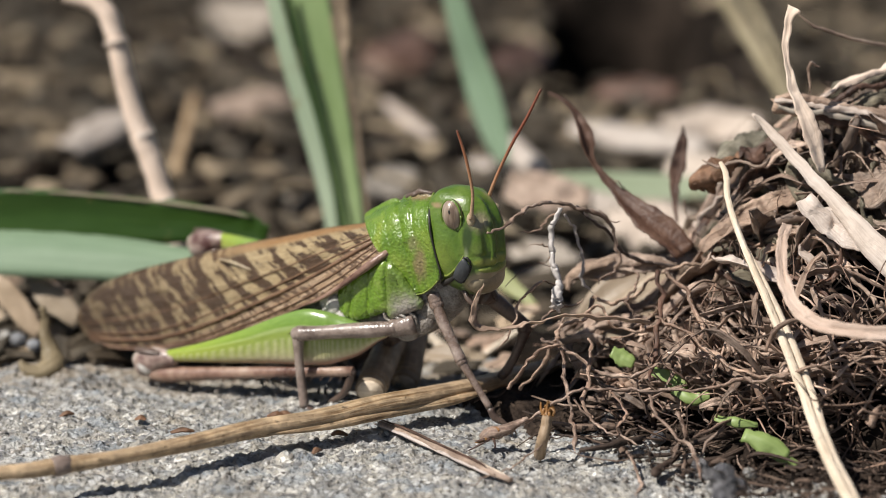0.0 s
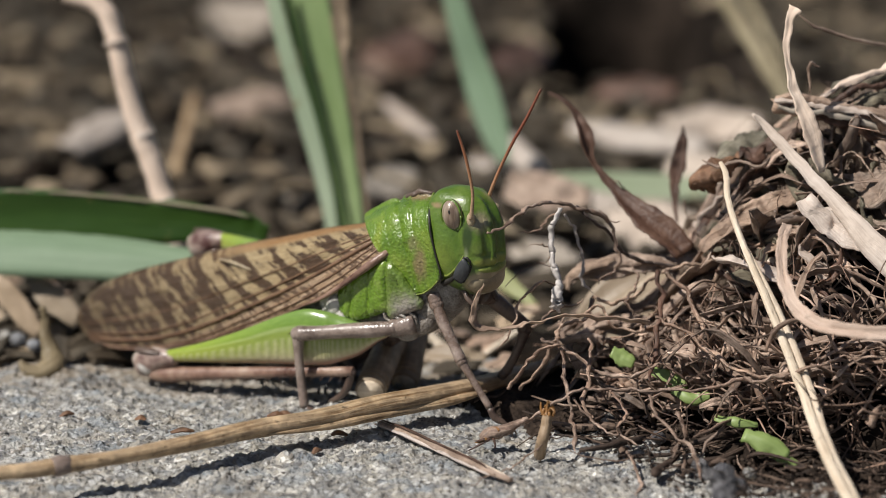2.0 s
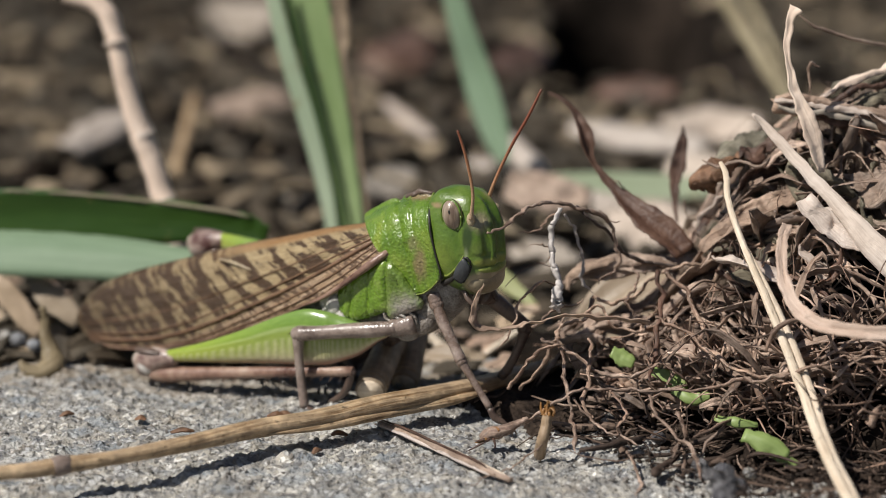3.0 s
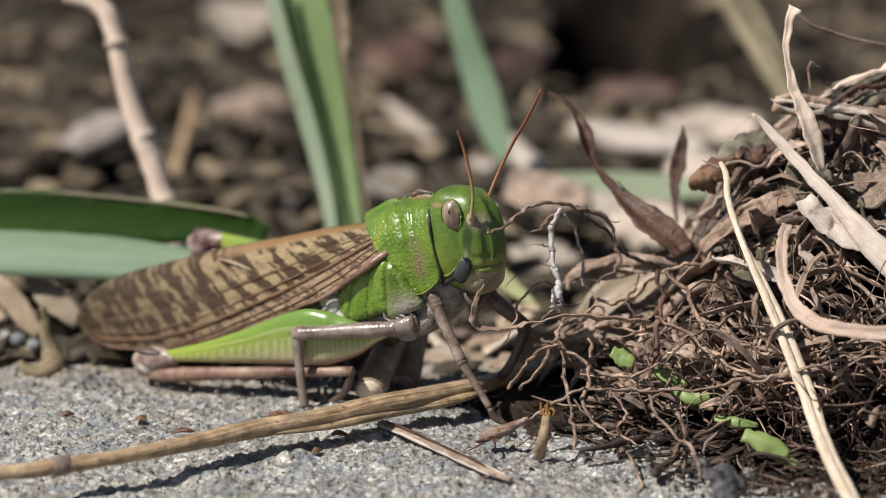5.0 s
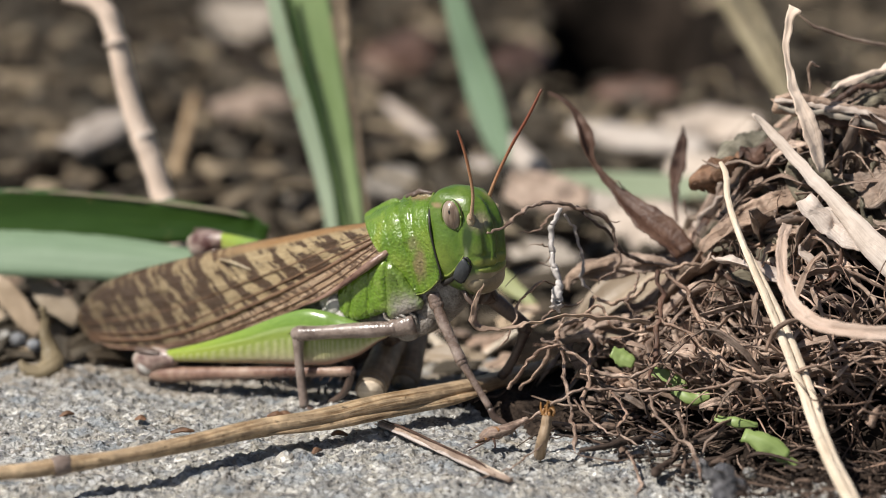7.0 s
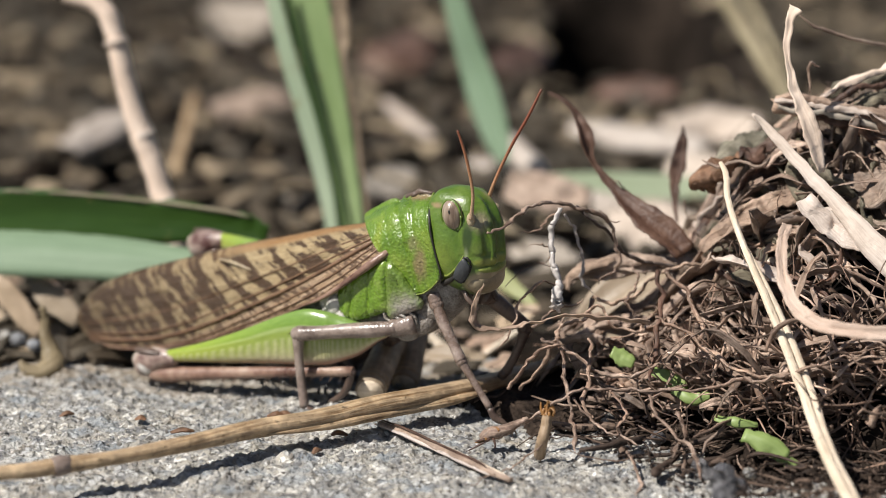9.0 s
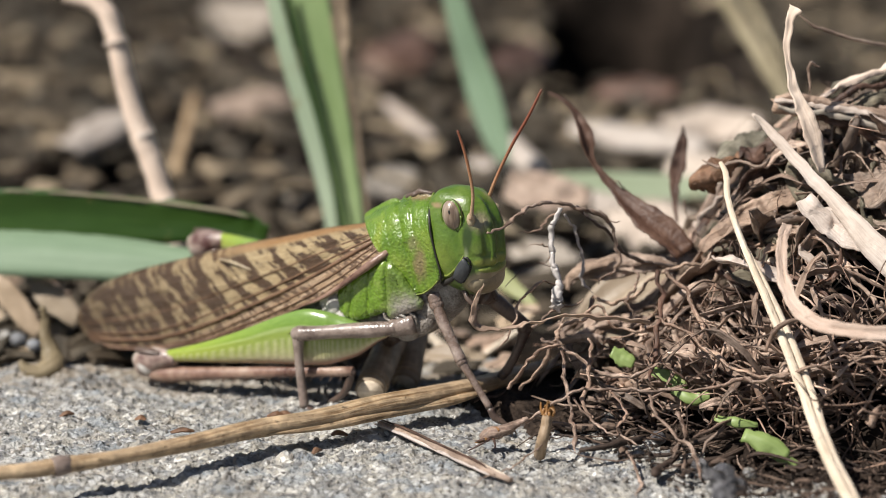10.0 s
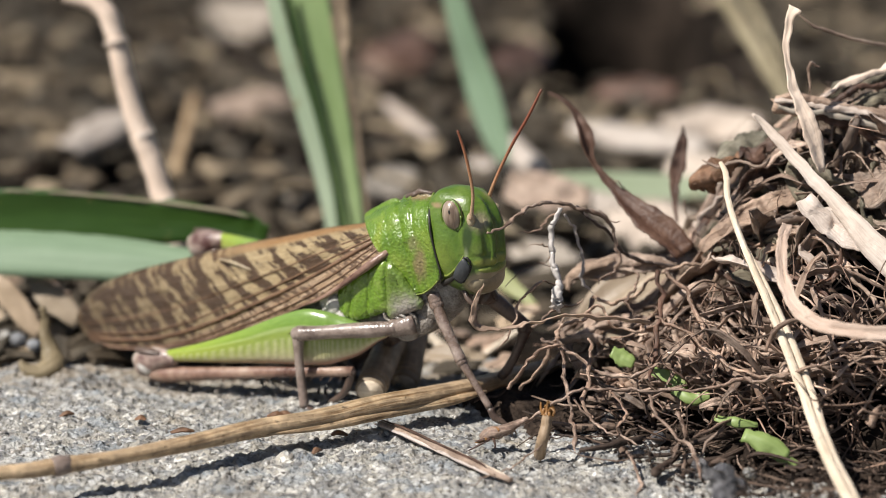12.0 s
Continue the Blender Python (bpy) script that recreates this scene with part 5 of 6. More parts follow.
# Halves of one folded blade: upper coloured as shaded, lower as lit.
dark_blade = strap("broad_leaf", [(-70.3, 38.0, 16.2), (-56.8, 37.0, 16.1), (-44.3, 36.0, 15.4), (-33.5, 35.0, 14.7), (-28.2, 34.4, 14.2), (-25.6, 34.0, 13.6)], [7.0, 7.2, 6.6, 5.6, 4.6, 2.4], LEAF_DARK, "upper half of a folded broad blade, coloured dark for shade", "grass blade", (0, -1, 0.15), 0.15, 0.25, ragged=0.12, thick=0.3)
pale_blade = strap("broad_leaf", [(-69.9, 34.0, 11.6), (-56.6, 33.0, 11.2), (-46.6, 32.0, 10.7), (-37.4, 31.0, 9.8), (-30.0, 30.0, 9.2)], [7.8, 7.6, 7.0, 6.0, 4.5], BLADE_COOL, "pale underside half of a folded broad blade, coloured as lit", "grass blade", (0, -0.8, 0.8), -0.2, 0.0, ragged=0.0, thick=0.3)
strap("grass_blade", [(15.5, 99.0, 6.6), (23.9, 98.0, 5.9), (31.4, 97.0, 5.3), (38.8, 96.0, 5.2), (44.3, 95.0, 5.4)], [0.6, 3.6, 5.4, 5.0, 3.4], PALE_BLADE, "green blade lying flat in the litter", "grass blade", (0, -0.6, 0.8), 0.1, 0.0, ragged=0.0)
stalk("dry_straw", [(11.2, 128.0, 5.7), (13.7, 122.0, 4.3), (16.4, 114.0, 2.9), (19.2, 118.5, -2.0)], [2.0, 2.4, 2.4, 2.2], PINKISH, "dull brown dry straw leaning behind the insect", "straw")
strap("grass_blade", [(6.6, 42.0, 6.8), (9.8, 40.0, 4.5), (13.9, 37.0, 1.8)], [2.0, 2.6, 0.8], DULL_YELLOW, "dull yellow-green blade scrap behind the insect", "grass blade", (-0.5, -0.6, 0.7), 0.1, 0.0)
strap("tan_leaf", [(10.1, 82.0, 9.0), (15.5, 80.0, 8.4), (23.5, 78.0, 8.0)], [4.5, 7.0, 4.0], DRY_LEAF, "crumpled tan dead leaf on soil", "dead leaf", (-0.2, -0.7, 0.7), 0.2, 0.7, seed=8)

def attach(name, geo, mat, thing, label):
    ob = part(name, geo, mat, thing, label)
    ob.matrix_parent_inverse = Matrix.Translation(-thing.location)
    return ob


attach("withered_margin", Geo().tube([(-66.0, 37.6, 19.4), (-56.8, 36.8, 19.3), (-44.3, 35.8, 18.4), (-33.5, 34.8, 17.2), (-28.0, 34.2, 16.2)], [0.2, 0.25, 0.3, 0.35, 0.2], 6), OLIVE_STRAW, dark_blade, "withered olive margin")
attach("dark_edge", Geo().tube([(-69.5, 33.6, 8.4), (-56.6, 32.6, 8.1), (-46.6, 31.6, 7.7), (-37.4, 30.8, 7.2)], [0.7, 0.7, 0.55, 0.3], 8), LEAF_DARK, pale_blade, "dark green lower edge")
for p, q in (((-49.5, 58.0, 37.9), (-49.3, 57.8, 37.0)), ((-45.6, 54.1, 24.2), (-45.3, 53.8, 23.3)), ((-42.3, 50.2, 15.0), (-42.0, 49.9, 14.2))):
    attach("joint", Geo().tube([p, q], [1.86, 1.9], 12, sub=2), WHITE_STRAW, bent_straw, "swollen joint of the straw")

# ---- the heap of roots ----
heap = new("root_clump")
heap.location = (40 * MM, 0, 0)
tagged(heap, "heap of dry brown tangled roots on concrete", "root clump")
back = Matrix.Translation((-40 * MM, 0, 0))


def height(x):
    return float(np.interp(x, [8, 14, 20, 30, 36, 42, 50, 70, 120], [0, 5, 7, 10, 18, 26, 33, 39, 38]))


def front(x):
    return float(np.interp(x, [8, 14, 20, 30, 40, 55, 80], [4, -8, -15, -22, -28, -36, -44]))


def heap_point(x, a, k):
    """A point of the heap at x: a runs from the foot in front (0) over the top (0.5) to behind (1), k from the core (0) out."""
    h, f = height(x) * k, front(x)
    if a < 0.5:
        s = 1 - 2 * a
        return np.array((x, 8 - s * (8 - f) + (1 - k) * 6, h * (1 - s) ** 1.1 + 1.5 * k))
    s = 2 * a - 1
    return np.array((x, 8 + s * 26, h * (1 - s * s) + 1.5 * k))


# Soil sheet added inside the heap, near black so the root gaps look shaded.
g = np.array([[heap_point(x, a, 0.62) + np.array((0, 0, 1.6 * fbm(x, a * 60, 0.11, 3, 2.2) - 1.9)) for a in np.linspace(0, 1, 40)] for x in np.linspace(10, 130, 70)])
core = Geo().shell(g, 2.0).make("soil_shade_core", SOIL, heap)
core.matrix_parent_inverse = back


ROOT_LOOSE = fibre("loose_root", (0.12, 0.08, 0.06), (0.33, 0.24, 0.185), (0.57, 0.46, 0.38), 0.55, 1.0, 0.2, "object", 0.0, False, True, patchy=0.85)


def fill_roots():
    """The mass of fine roots, each wandering over the heap in kinks and forks."""
    rs = np.random.RandomState(11)
    geo, made = Geo(), 0
    for i in range(1350):
        x = 10 + 64 * rs.beta(1.5, 1.2)
        a = rs.beta(1.3, 1.6) * 0.9
        if (47 < x < 70 and 0.22 < a < 0.42 and rs.rand() < 0.9) or (x < 31 and rs.rand() < 0.85) or (x > 34 and a > 0.32 and rs.rand() < 0.78) or (16 < x < 31 and a > 0.36 and rs.rand() < 0.9) or (a < 0.3 and rs.rand() < 0.25):
            continue
        k = 0.7 + 0.38 * rs.rand() ** 0.6
        p = heap_point(x, a, k)
        ln = rs.uniform(5, 24) * (0.6 if x < 24 else 1.0)
        d = unit(np.array((rs.normal(0.1, 1), rs.normal(0, 0.5), rs.normal(0.0, 0.6))))
        n = rs.randint(5, 10)
        pts = [p]
        for j in range(n):
            d = unit(d + rs.normal(0, 0.38, 3) + (rs.normal(0, 0.9, 3) if rs.rand() < 0.16 else 0))
            q = pts[-1] + d * ln / n
            q[2] = max(min(q[2], height(q[0]) * 1.1 + 1), 0.3)
            pts.append(q)
        r = rs.choice([0.09, 0.14, 0.2, 0.28, 0.42], p=[0.3, 0.28, 0.2, 0.14, 0.08])
        own = r >= 0.28 and k > 0.8 and made < 280
        one = Geo() if own else geo
        rad = [r * v for v in rs.uniform(0.55, 1.35, n)]
        one.tube(pts, [r * 0.5] + rad[1:] + [r * 0.6, r * 0.2], 7 if own else 5, rs.uniform(0.35, 1.0), (rs.normal(), rs.normal(), 1), 1 if rs.rand() < 0.4 else 3, 0.18, i)
        if own:
            made += 1
            one.make("root", ROOT_LOOSE, heap).matrix_parent_inverse = back
        if rs.rand() < 0.45:
            m = rs.randint(1, n)
            e = unit(d + rs.normal(0, 0.8, 3)) * rs.uniform(1.5, 5)
            geo.tube([pts[m], pts[m] + e * 0.5 + rs.normal(0, 0.25, 3), pts[m] + e], [r * 0.7, r * 0.5, r * 0.2], 4, 1.0, (0.1, 0.3, 1), 2, 0.1, i)
    ob = geo.make("fine_roots", TANGLE, heap, "dense tangle of fine brown roots")
    ob.matrix_parent_inverse = back
    ob["kind"] = "stuff"


fill_roots()


def fill_debris():
    """Broken roots and crumbs strewn on the concrete in front of the heap."""
    rs = np.random.RandomState(21)
    geo = Geo()
    for i in range(230):
        x = 18 + 60 * rs.rand() ** 0.8
        y = front(x) + rs.uniform(-26, 8) * min(1, (x - 12) / 22)
        th, ln = rs.uniform(0, 6.3), rs.uniform(1.5, 12)
        d = np.array((math.cos(th), math.sin(th), 0.0)) * ln / 3
        z = rs.uniform(0.2, 2.2)
        pts = [np.array((x, y, z))]
        for j in range(3):
            pts.append(pts[-1] + d + rs.normal(0, 0.42, 3) * (1, 1, 0.6) * ln / 4)
            pts[-1][2] = max(0.25, pts[-1][2])
        r = rs.choice([0.12, 0.2, 0.3, 0.6], p=[0.4, 0.3, 0.2, 0.1])
        geo.tube(pts, [r, r, r * 0.8, r * 0.5], 5, 0.9, (0.2, 0.1, 1), 2, 0.15, i)
    for i in range(1100):
        x = 16 + 60 * rs.rand() ** 0.8
        y = front(x) + rs.uniform(-26, 10) * min(1, (x - 12) / 22)
        r = 0.12 + 0.36 * rs.rand() ** 2
        geo.ball((x, y, 0.5 + r * 0.6), (r, r * rs.uniform(0.6, 1), r * 0.6), tuple(rs.uniform(0, 360, 3)), 6, 5)
    ob = geo.make("debris", DIRT, heap, "crumbs of soil and broken roots")
    ob.matrix_parent_inverse = back
    ob["kind"] = "stuff"


# Dirt browns taken down to carry the shade at the heap's foot.
def shaded_dirt_mat():
    m = Mat("dirt", 0.9, 0.15)
    a, b = m.noise(160, 5), m.noise(900, 5)
    c = m.ramp(a, [(0.3, (0.014, 0.01, 0.008)), (0.55, (0.035, 0.025, 0.019)), (0.75, (0.1, 0.073, 0.055))])
    c = m.mix(0.8, c, m.ramp(b, [(0.3, (0.4, 0.38, 0.36)), (0.7, (1.6, 1.55, 1.5))]), "MULTIPLY")
    m.color(c).bump(b, 0.8).bump(m.cells(1100), 0.5).bump(a, 1.6)
    return m.m


def dirt_and_shadow():
    """Loose dark dirt that has trickled from the heap onto the concrete; its left end paints the shadow of insect and
    heap.
    """
    rows = []
    for x in np.linspace(1, 96, 130):
        near = (min(front(x), -14) - (3 + 9 * min(1, max(0, (x - 18) / 20))) if x > 11 else float(np.interp(x, [-9, 0, 5, 11], [13, 4, -9, -16]))) + 5 * fbm(x, 3, 0.14, 3, 6.0) * min(1, max(0.2, x / 14))
        col = []
        for v in np.linspace(0, 1, 60):
            y = near + (float(np.interp(x, [1, 12, 20], [4, 10, 26])) - near) * v
            rise = min(1.0, v * 5) * min(1.0, (x - 0.5) / 4)
            col.append((x, y, -1.6 + rise * (2.2 + 1.1 * fbm(x, y, 0.22, 3, 7.7) + 0.5 * fbm(x, y, 0.9, 2, 2.7))))
        rows.append(col)
    ob = Geo().shell(np.array(rows), 1.5).make("dirt_and_shadow", shaded_dirt_mat(), heap, "loose brown dirt darkened with painted shadow")
    ob.matrix_parent_inverse = back


dirt_and_shadow()
# Crumb colours also lowered for that shade.
DIRT = fibre("shaded_dirt_crumb", (0.035, 0.024, 0.018), (0.11, 0.077, 0.058), (0.3, 0.23, 0.185), 0.7, 1.0, 0.3, "island", 0.0, False, True)
fill_debris()


def root(pts, rad, mat=ROOT, label="", wob=0.22, seed=0):
    rad = [0.54 * r for r in ([rad] * len(pts) if isinstance(rad, (int, float)) else rad)]
    line = spline([(*p, r) for p, r in zip(pts, rad)], 7)
    for q in line[1:-1]:
        q[:3] += np.array(noise.noise_vector(Vector(q[:3]) * 0.33)) * 0.75 + np.array(noise.noise_vector(Vector(q[:3]) * 1.1)) * 0.3
        q[:3] += np.array(noise.noise_vector(Vector(q[:3]) * 1.6)) * 0.14
        q[3] *= 1 + 0.4 * noise.noise(Vector(q[:3]) * 0.7) + 0.1 * noise.noise(Vector(q[:3]) * 2.2)
    line[-1][3] *= 0.25
    line[-2][3] *= 0.55
    ob = part("root", Geo().tube([tuple(q[:3]) for q in line], [float(q[3]) for q in line], 8, 0.7, (0.3, 0.6, 1), 2, wob * 0.3, seed + len(pts) * 7), mat, heap, label)
    ob.matrix_parent_inverse = back
    return ob


root([(5.8, -16.0, 27.1), (7.5, -14.0, 27.2), (9.0, -12.0, 27.9), (11.0, -9.0, 28.8), (12.9, -7.0, 29.1), (15.2, -5.0, 28.3), (18.7, -4.0, 27.3), (21.4, -3.0, 26.2), (22.7, -3.0, 24.6), (23.4, -3.0, 21.5), (23.3, -3.0, 18.3), (21.1, -3.0, 16.3)], [0.5, 0.45, 0.5, 0.55, 0.55, 0.6, 0.65, 0.65, 0.5, 0.45, 0.45, 0.4], ROOT, "arching reddish brown root")
root([(15.6, -8.0, 28.4), (14.8, -8.5, 26.0), (14.7, -9.0, 22.3), (15.0, -9.0, 19.2), (15.4, -10.0, 16.3), (15.6, -10.0, 14.4)], [0.7, 0.8, 0.9, 0.95, 1.7, 1.5], PALE_ROOT, "pale grey upright root")
root([(15.3, -4.0, 26.2), (13.7, -5.0, 25.5), (12.2, -6.0, 24.8), (10.0, -7.0, 24.8)], [0.35, 0.35, 0.3, 0.2])
root([(14.5, -5.0, 22.2), (13.0, -6.0, 22.9), (11.2, -7.0, 22.7)], [0.25, 0.22, 0.12])
root([(14.5, -5.0, 19.4), (12.6, -6.0, 19.8), (10.7, -7.0, 19.6), (8.7, -7.0, 16.9)], [0.16, 0.14, 0.14, 0.1])
root([(16.4, -4.0, 26.5), (17.8, -4.0, 24.1), (18.8, -4.0, 21.0), (18.7, -4.0, 18.2), (20.3, -4.0, 15.4)], [0.4, 0.4, 0.45, 0.5, 0.45], GREY_ROOT)
root([(18.0, -3.0, 27.4), (21.1, -2.0, 24.5), (23.6, -1.0, 20.9), (26.3, 0.0, 19.2), (29.4, 1.0, 18.0), (32.1, 1.0, 18.4)], [0.5, 0.55, 0.6, 0.7, 0.6, 0.5], BLACK_ROOT, "dark root")
root([(20.4, -4.0, 15.0), (23.4, -5.0, 14.5), (26.5, -4.0, 15.8), (29.6, -3.0, 17.5), (33.4, -2.0, 19.0), (38.8, -2.0, 19.6)], [0.55, 0.6, 0.6, 0.6, 0.65, 0.6], DRY_LEAF)
root([(20.4, -4.0, 15.0), (18.7, -8.0, 13.4), (16.3, -10.0, 12.4), (15.2, -12.0, 11.4), (17.0, -14.0, 8.9)], [0.5, 0.6, 0.6, 0.5, 0.4])
root([(15.3, -6.0, 17.6), (12.6, -8.0, 17.7), (10.6, -10.0, 16.3), (9.1, -12.0, 13.0), (7.2, -13.0, 10.1)], [0.3, 0.45, 0.4, 0.3, 0.15])
root([(4.9, -24.0, 1.3), (7.1, -24.0, 1.9), (10.4, -24.0, 3.3), (14.1, -23.0, 5.3), (18.2, -22.0, 7.4), (21.9, -22.0, 7.4), (27.0, -23.0, 7.8), (33.0, -22.0, 8.2)], [0.75, 0.8, 0.65, 0.65, 0.65, 0.6, 0.6, 0.5], ROOT, "long root under the insect's foot", 0.1)
root([(15.2, -12.0, 11.4), (15.8, -17.0, 9.0), (16.3, -22.0, 6.7), (17.0, -26.0, 4.1), (17.0, -31.0, 1.9)], [0.4, 0.5, 0.5, 0.5, 0.6])
root([(17.1, -22.0, 6.3), (19.6, -25.0, 4.1), (22.4, -27.0, 2.9), (25.3, -29.0, 2.0)], [0.4, 0.45, 0.4, 0.35])
root([(15.8, -28.0, 3.2), (12.8, -30.0, 2.3), (9.8, -33.0, 1.4), (6.9, -37.0, 0.9), (1.8, -42.0, 0.9)], [0.3, 0.25, 0.22, 0.2, 0.12])
root([(29.1, -4.0, 18.6), (29.2, -10.0, 15.5), (28.1, -15.0, 12.3), (27.2, -20.0, 7.6)], [0.7, 0.75, 0.7, 0.6], BROWN_LEAF, "thick upright brown root")
root([(13.3, -12.0, 11.4), (17.0, -14.0, 10.0), (20.7, -16.0, 7.9), (24.3, -18.0, 8.1), (28.7, -18.0, 10.1)], [0.6, 0.7, 0.7, 0.7, 0.5])
root([(26.9, -24.0, 7.3), (28.9, -29.0, 4.3), (32.2, -34.0, 2.9), (32.5, -40.0, 1.1)], [0.5, 0.55, 0.6, 0.5])
root([(31.3, -24.0, 8.1), (37.8, -26.0, 9.5), (43.4, -28.0, 11.2), (49.1, -28.0, 13.1), (57.8, -28.0, 13.9)], [0.5, 0.6, 0.6, 0.5, 0.4])
root([(28.3, -12.0, 14.5), (33.3, -16.0, 12.6), (38.1, -22.0, 10.5), (41.4, -26.0, 10.6), (44.9, -28.0, 10.1)], [0.6, 0.7, 0.7, 0.6, 0.5])
root([(10.3, -12.0, 4.3), (13.3, -12.0, 8.3), (15.2, -12.0, 11.4), (16.3, -10.0, 14.0)], [0.5, 0.6, 0.5, 0.4], DRY_LEAF)

for pts, r in ((((23.7, 8.0, 28.2), (25.4, 8.0, 27.0), (27.7, 7.0, 25.7), (28.9, 6.0, 23.5)), 0.16), (((33.2, 6.0, 26.1), (33.3, 5.0, 23.8), (34.2, 4.0, 22.0), (36.1, 3.0, 20.7)), 0.16), (((51.0, 4.0, 45.1), (50.2, 4.0, 45.3), (49.9, 4.0, 43.4), (49.5, 4.0, 41.0)), 0.25),
               (((14.9, -5.0, 21.2), (13.4, -6.0, 19.9), (11.1, -7.0, 19.9)), 0.1), (((21.0, -4.0, 27.1), (22.8, -5.0, 25.6), (24.0, -5.0, 25.9)), 0.15), (((25.7, -3.0, 19.1), (26.2, -5.0, 17.3), (24.8, -7.0, 15.5), (25.5, -8.0, 13.4)), 0.3),
               (((17.1, -9.0, 13.7), (20.9, -9.0, 14.9), (23.1, -10.0, 12.8), (26.9, -11.0, 11.9)), 0.4), (((11.8, -11.0, 12.7), (15.2, -10.0, 14.4), (18.7, -8.0, 15.8)), 0.35), (((8.7, -16.0, 5.6), (10.9, -16.0, 8.7), (13.2, -15.0, 10.7), (16.2, -14.0, 11.2)), 0.4),
               (((19.3, -13.0, 11.7), (19.5, -17.0, 9.0), (18.2, -21.0, 6.3), (19.6, -24.0, 4.2)), 0.4), (((21.9, -22.0, 7.4), (23.2, -25.0, 5.3), (22.7, -28.0, 3.2)), 0.35), (((30.2, -4.0, 18.6), (32.7, -8.0, 16.5), (34.3, -12.0, 13.8), (33.3, -17.0, 10.6)), 0.5),
               (((23.7, -31.0, 1.9), (24.9, -36.0, 0.5), (24.2, -42.0, -0.4)), 0.35), (((30.5, -26.0, 5.6), (31.0, -30.0, 3.8), (29.3, -34.0, 2.1)), 0.45)):
    root(list(pts), r * 1.4)

def fan_roots():
    """Crooked main roots that spread from the crown of the clump over its face, with forks."""
    rs = np.random.RandomState(77)
    for i in range(64):
        dx, da = rs.uniform(-17, 30), rs.uniform(0.08, 0.42)
        n = rs.randint(5, 9)
        x, a = 30 + rs.uniform(-4, 10), 0.47 + rs.uniform(-0.08, 0.02)
        lift = rs.uniform(0.98, 1.14)
        if x + dx < 25 and i % 5:
            continue
        pts = []
        for j in range(n):
            t = j / (n - 1)
            p = heap_point(x + dx * t + rs.normal(0, 0.9), max(0.02, a - da * t + rs.normal(0, 0.02)), lift)
            p[2] = max(p[2], 0.9)
            pts.append(tuple(p))
        r = rs.choice([0.3, 0.42, 0.6, 0.8], p=[0.3, 0.35, 0.25, 0.1])
        root(pts, [r * 0.8] + [r] * (n - 2) + [r * 0.35], (ROOT, DRY_LEAF, BROWN_LEAF, ROOT)[int(rs.choice(4, p=[0.45, 0.15, 0.25, 0.15]))], seed=i)
        if rs.rand() < 0.6:
            b = np.array(pts[n // 2])
            d = unit(rs.normal(0, 1, 3) * (1, 0.5, 0.7)) * rs.uniform(3, 8)
            root([tuple(b), tuple(b + d * 0.5 + rs.normal(0, 0.4, 3)), tuple(b + d)], [r * 0.7, r * 0.5, r * 0.15], seed=i + 100)


fan_roots()
frayed = stalk("frayed_twig", [(5.0, -24.5, 1.6), (6.2, -24.5, 2.3), (8.0, -24.5, 2.8), (10.0, -24.0, 3.6), (11.1, -23.8, 4.1)], [0.7, 1.1, 0.9, 0.6, 0.4], ROOT, "frayed pale twig end under the insect's foot", "twig", 0.7, 12, 0.04, 9)
for i in range(5):
    rs = np.random.RandomState(90 + i)
    p = np.array((5.9, -25.6, 2.1)) + rs.normal(0, 0.55, 3) * (1.6, 0.4, 0.7)
    d = np.array((-0.9, -0.35, 0.1)) + rs.normal(0, 0.7, 3)
    shred = part("shred", Geo().tube([tuple(p), tuple(p + d * 0.7), tuple(p + d * 1.2 + rs.normal(0, 0.25, 3))], [0.2, 0.15, 0.04], 5), (BROWN_LEAF, AMBER)[i % 3 == 0], frayed)
    shred.matrix_parent_inverse = Matrix.Translation(-frayed.location)
WARM_STRAP = fibre("warm_strap", (0.24, 0.16, 0.115), (0.5, 0.37, 0.29), (0.68, 0.55, 0.46), 0.45, 1.2, 0.35, "island", 0.0, False, False, 0.35)
RUSSET = fibre("russet_leaf", (0.024, 0.013, 0.009), (0.068, 0.036, 0.025), (0.17, 0.105, 0.075), 0.5, 1.1, 0.35)
G_HEAP = "plant scraps on the root heap"
strap("pale_ribbon", [(5.3, -21.0, 21.7), (4.0, -21.0, 18.7), (3.8, -21.0, 16.5), (5.5, -21.0, 15.3), (8.9, -20.0, 15.4), (13.0, -19.0, 15.8), (19.0, -18.0, 16.1), (27.1, -18.0, 15.3)], [0.3, 0.7, 1.2, 1.1, 0.8, 0.9, 1.3, 0.8], DRY_LEAF, "narrow twisted tan leaf ribbon with a curled tip", crumple=0.5, twist=(0, 110), seed=5, group=G_HEAP)
strap("brown_leaf", [(14.8, 16.0, 38.8), (17.0, 15.0, 37.7), (18.5, 14.0, 36.0), (19.7, 12.0, 33.3), (20.7, 11.0, 30.1), (23.5, 9.0, 26.8), (26.9, 6.0, 23.9), (29.9, 4.0, 22.0), (33.1, 2.0, 19.2)], [0.4, 0.7, 1.2, 2.4, 1.0, 1.7, 3.6, 4.4, 3.4], RUSSET, "dark reddish brown shrivelled leaf standing up", up=(0.5, -1, 0.3), cup=0.5, crumple=0.2, seed=6, group=G_HEAP)
strap("dark_leaf_tip", [(34.0, 24.0, 32.4), (34.0, 23.0, 30.3), (33.4, 22.0, 27.2), (32.9, 21.0, 24.2), (33.2, 18.0, 19.2), (34.1, 12.0, 16.6)], [0.2, 1.4, 2.2, 1.5, 0.25, 0.15], BROWN_LEAF, "pointed dark dry leaf tip", crumple=0.2, seed=7, group=G_HEAP)
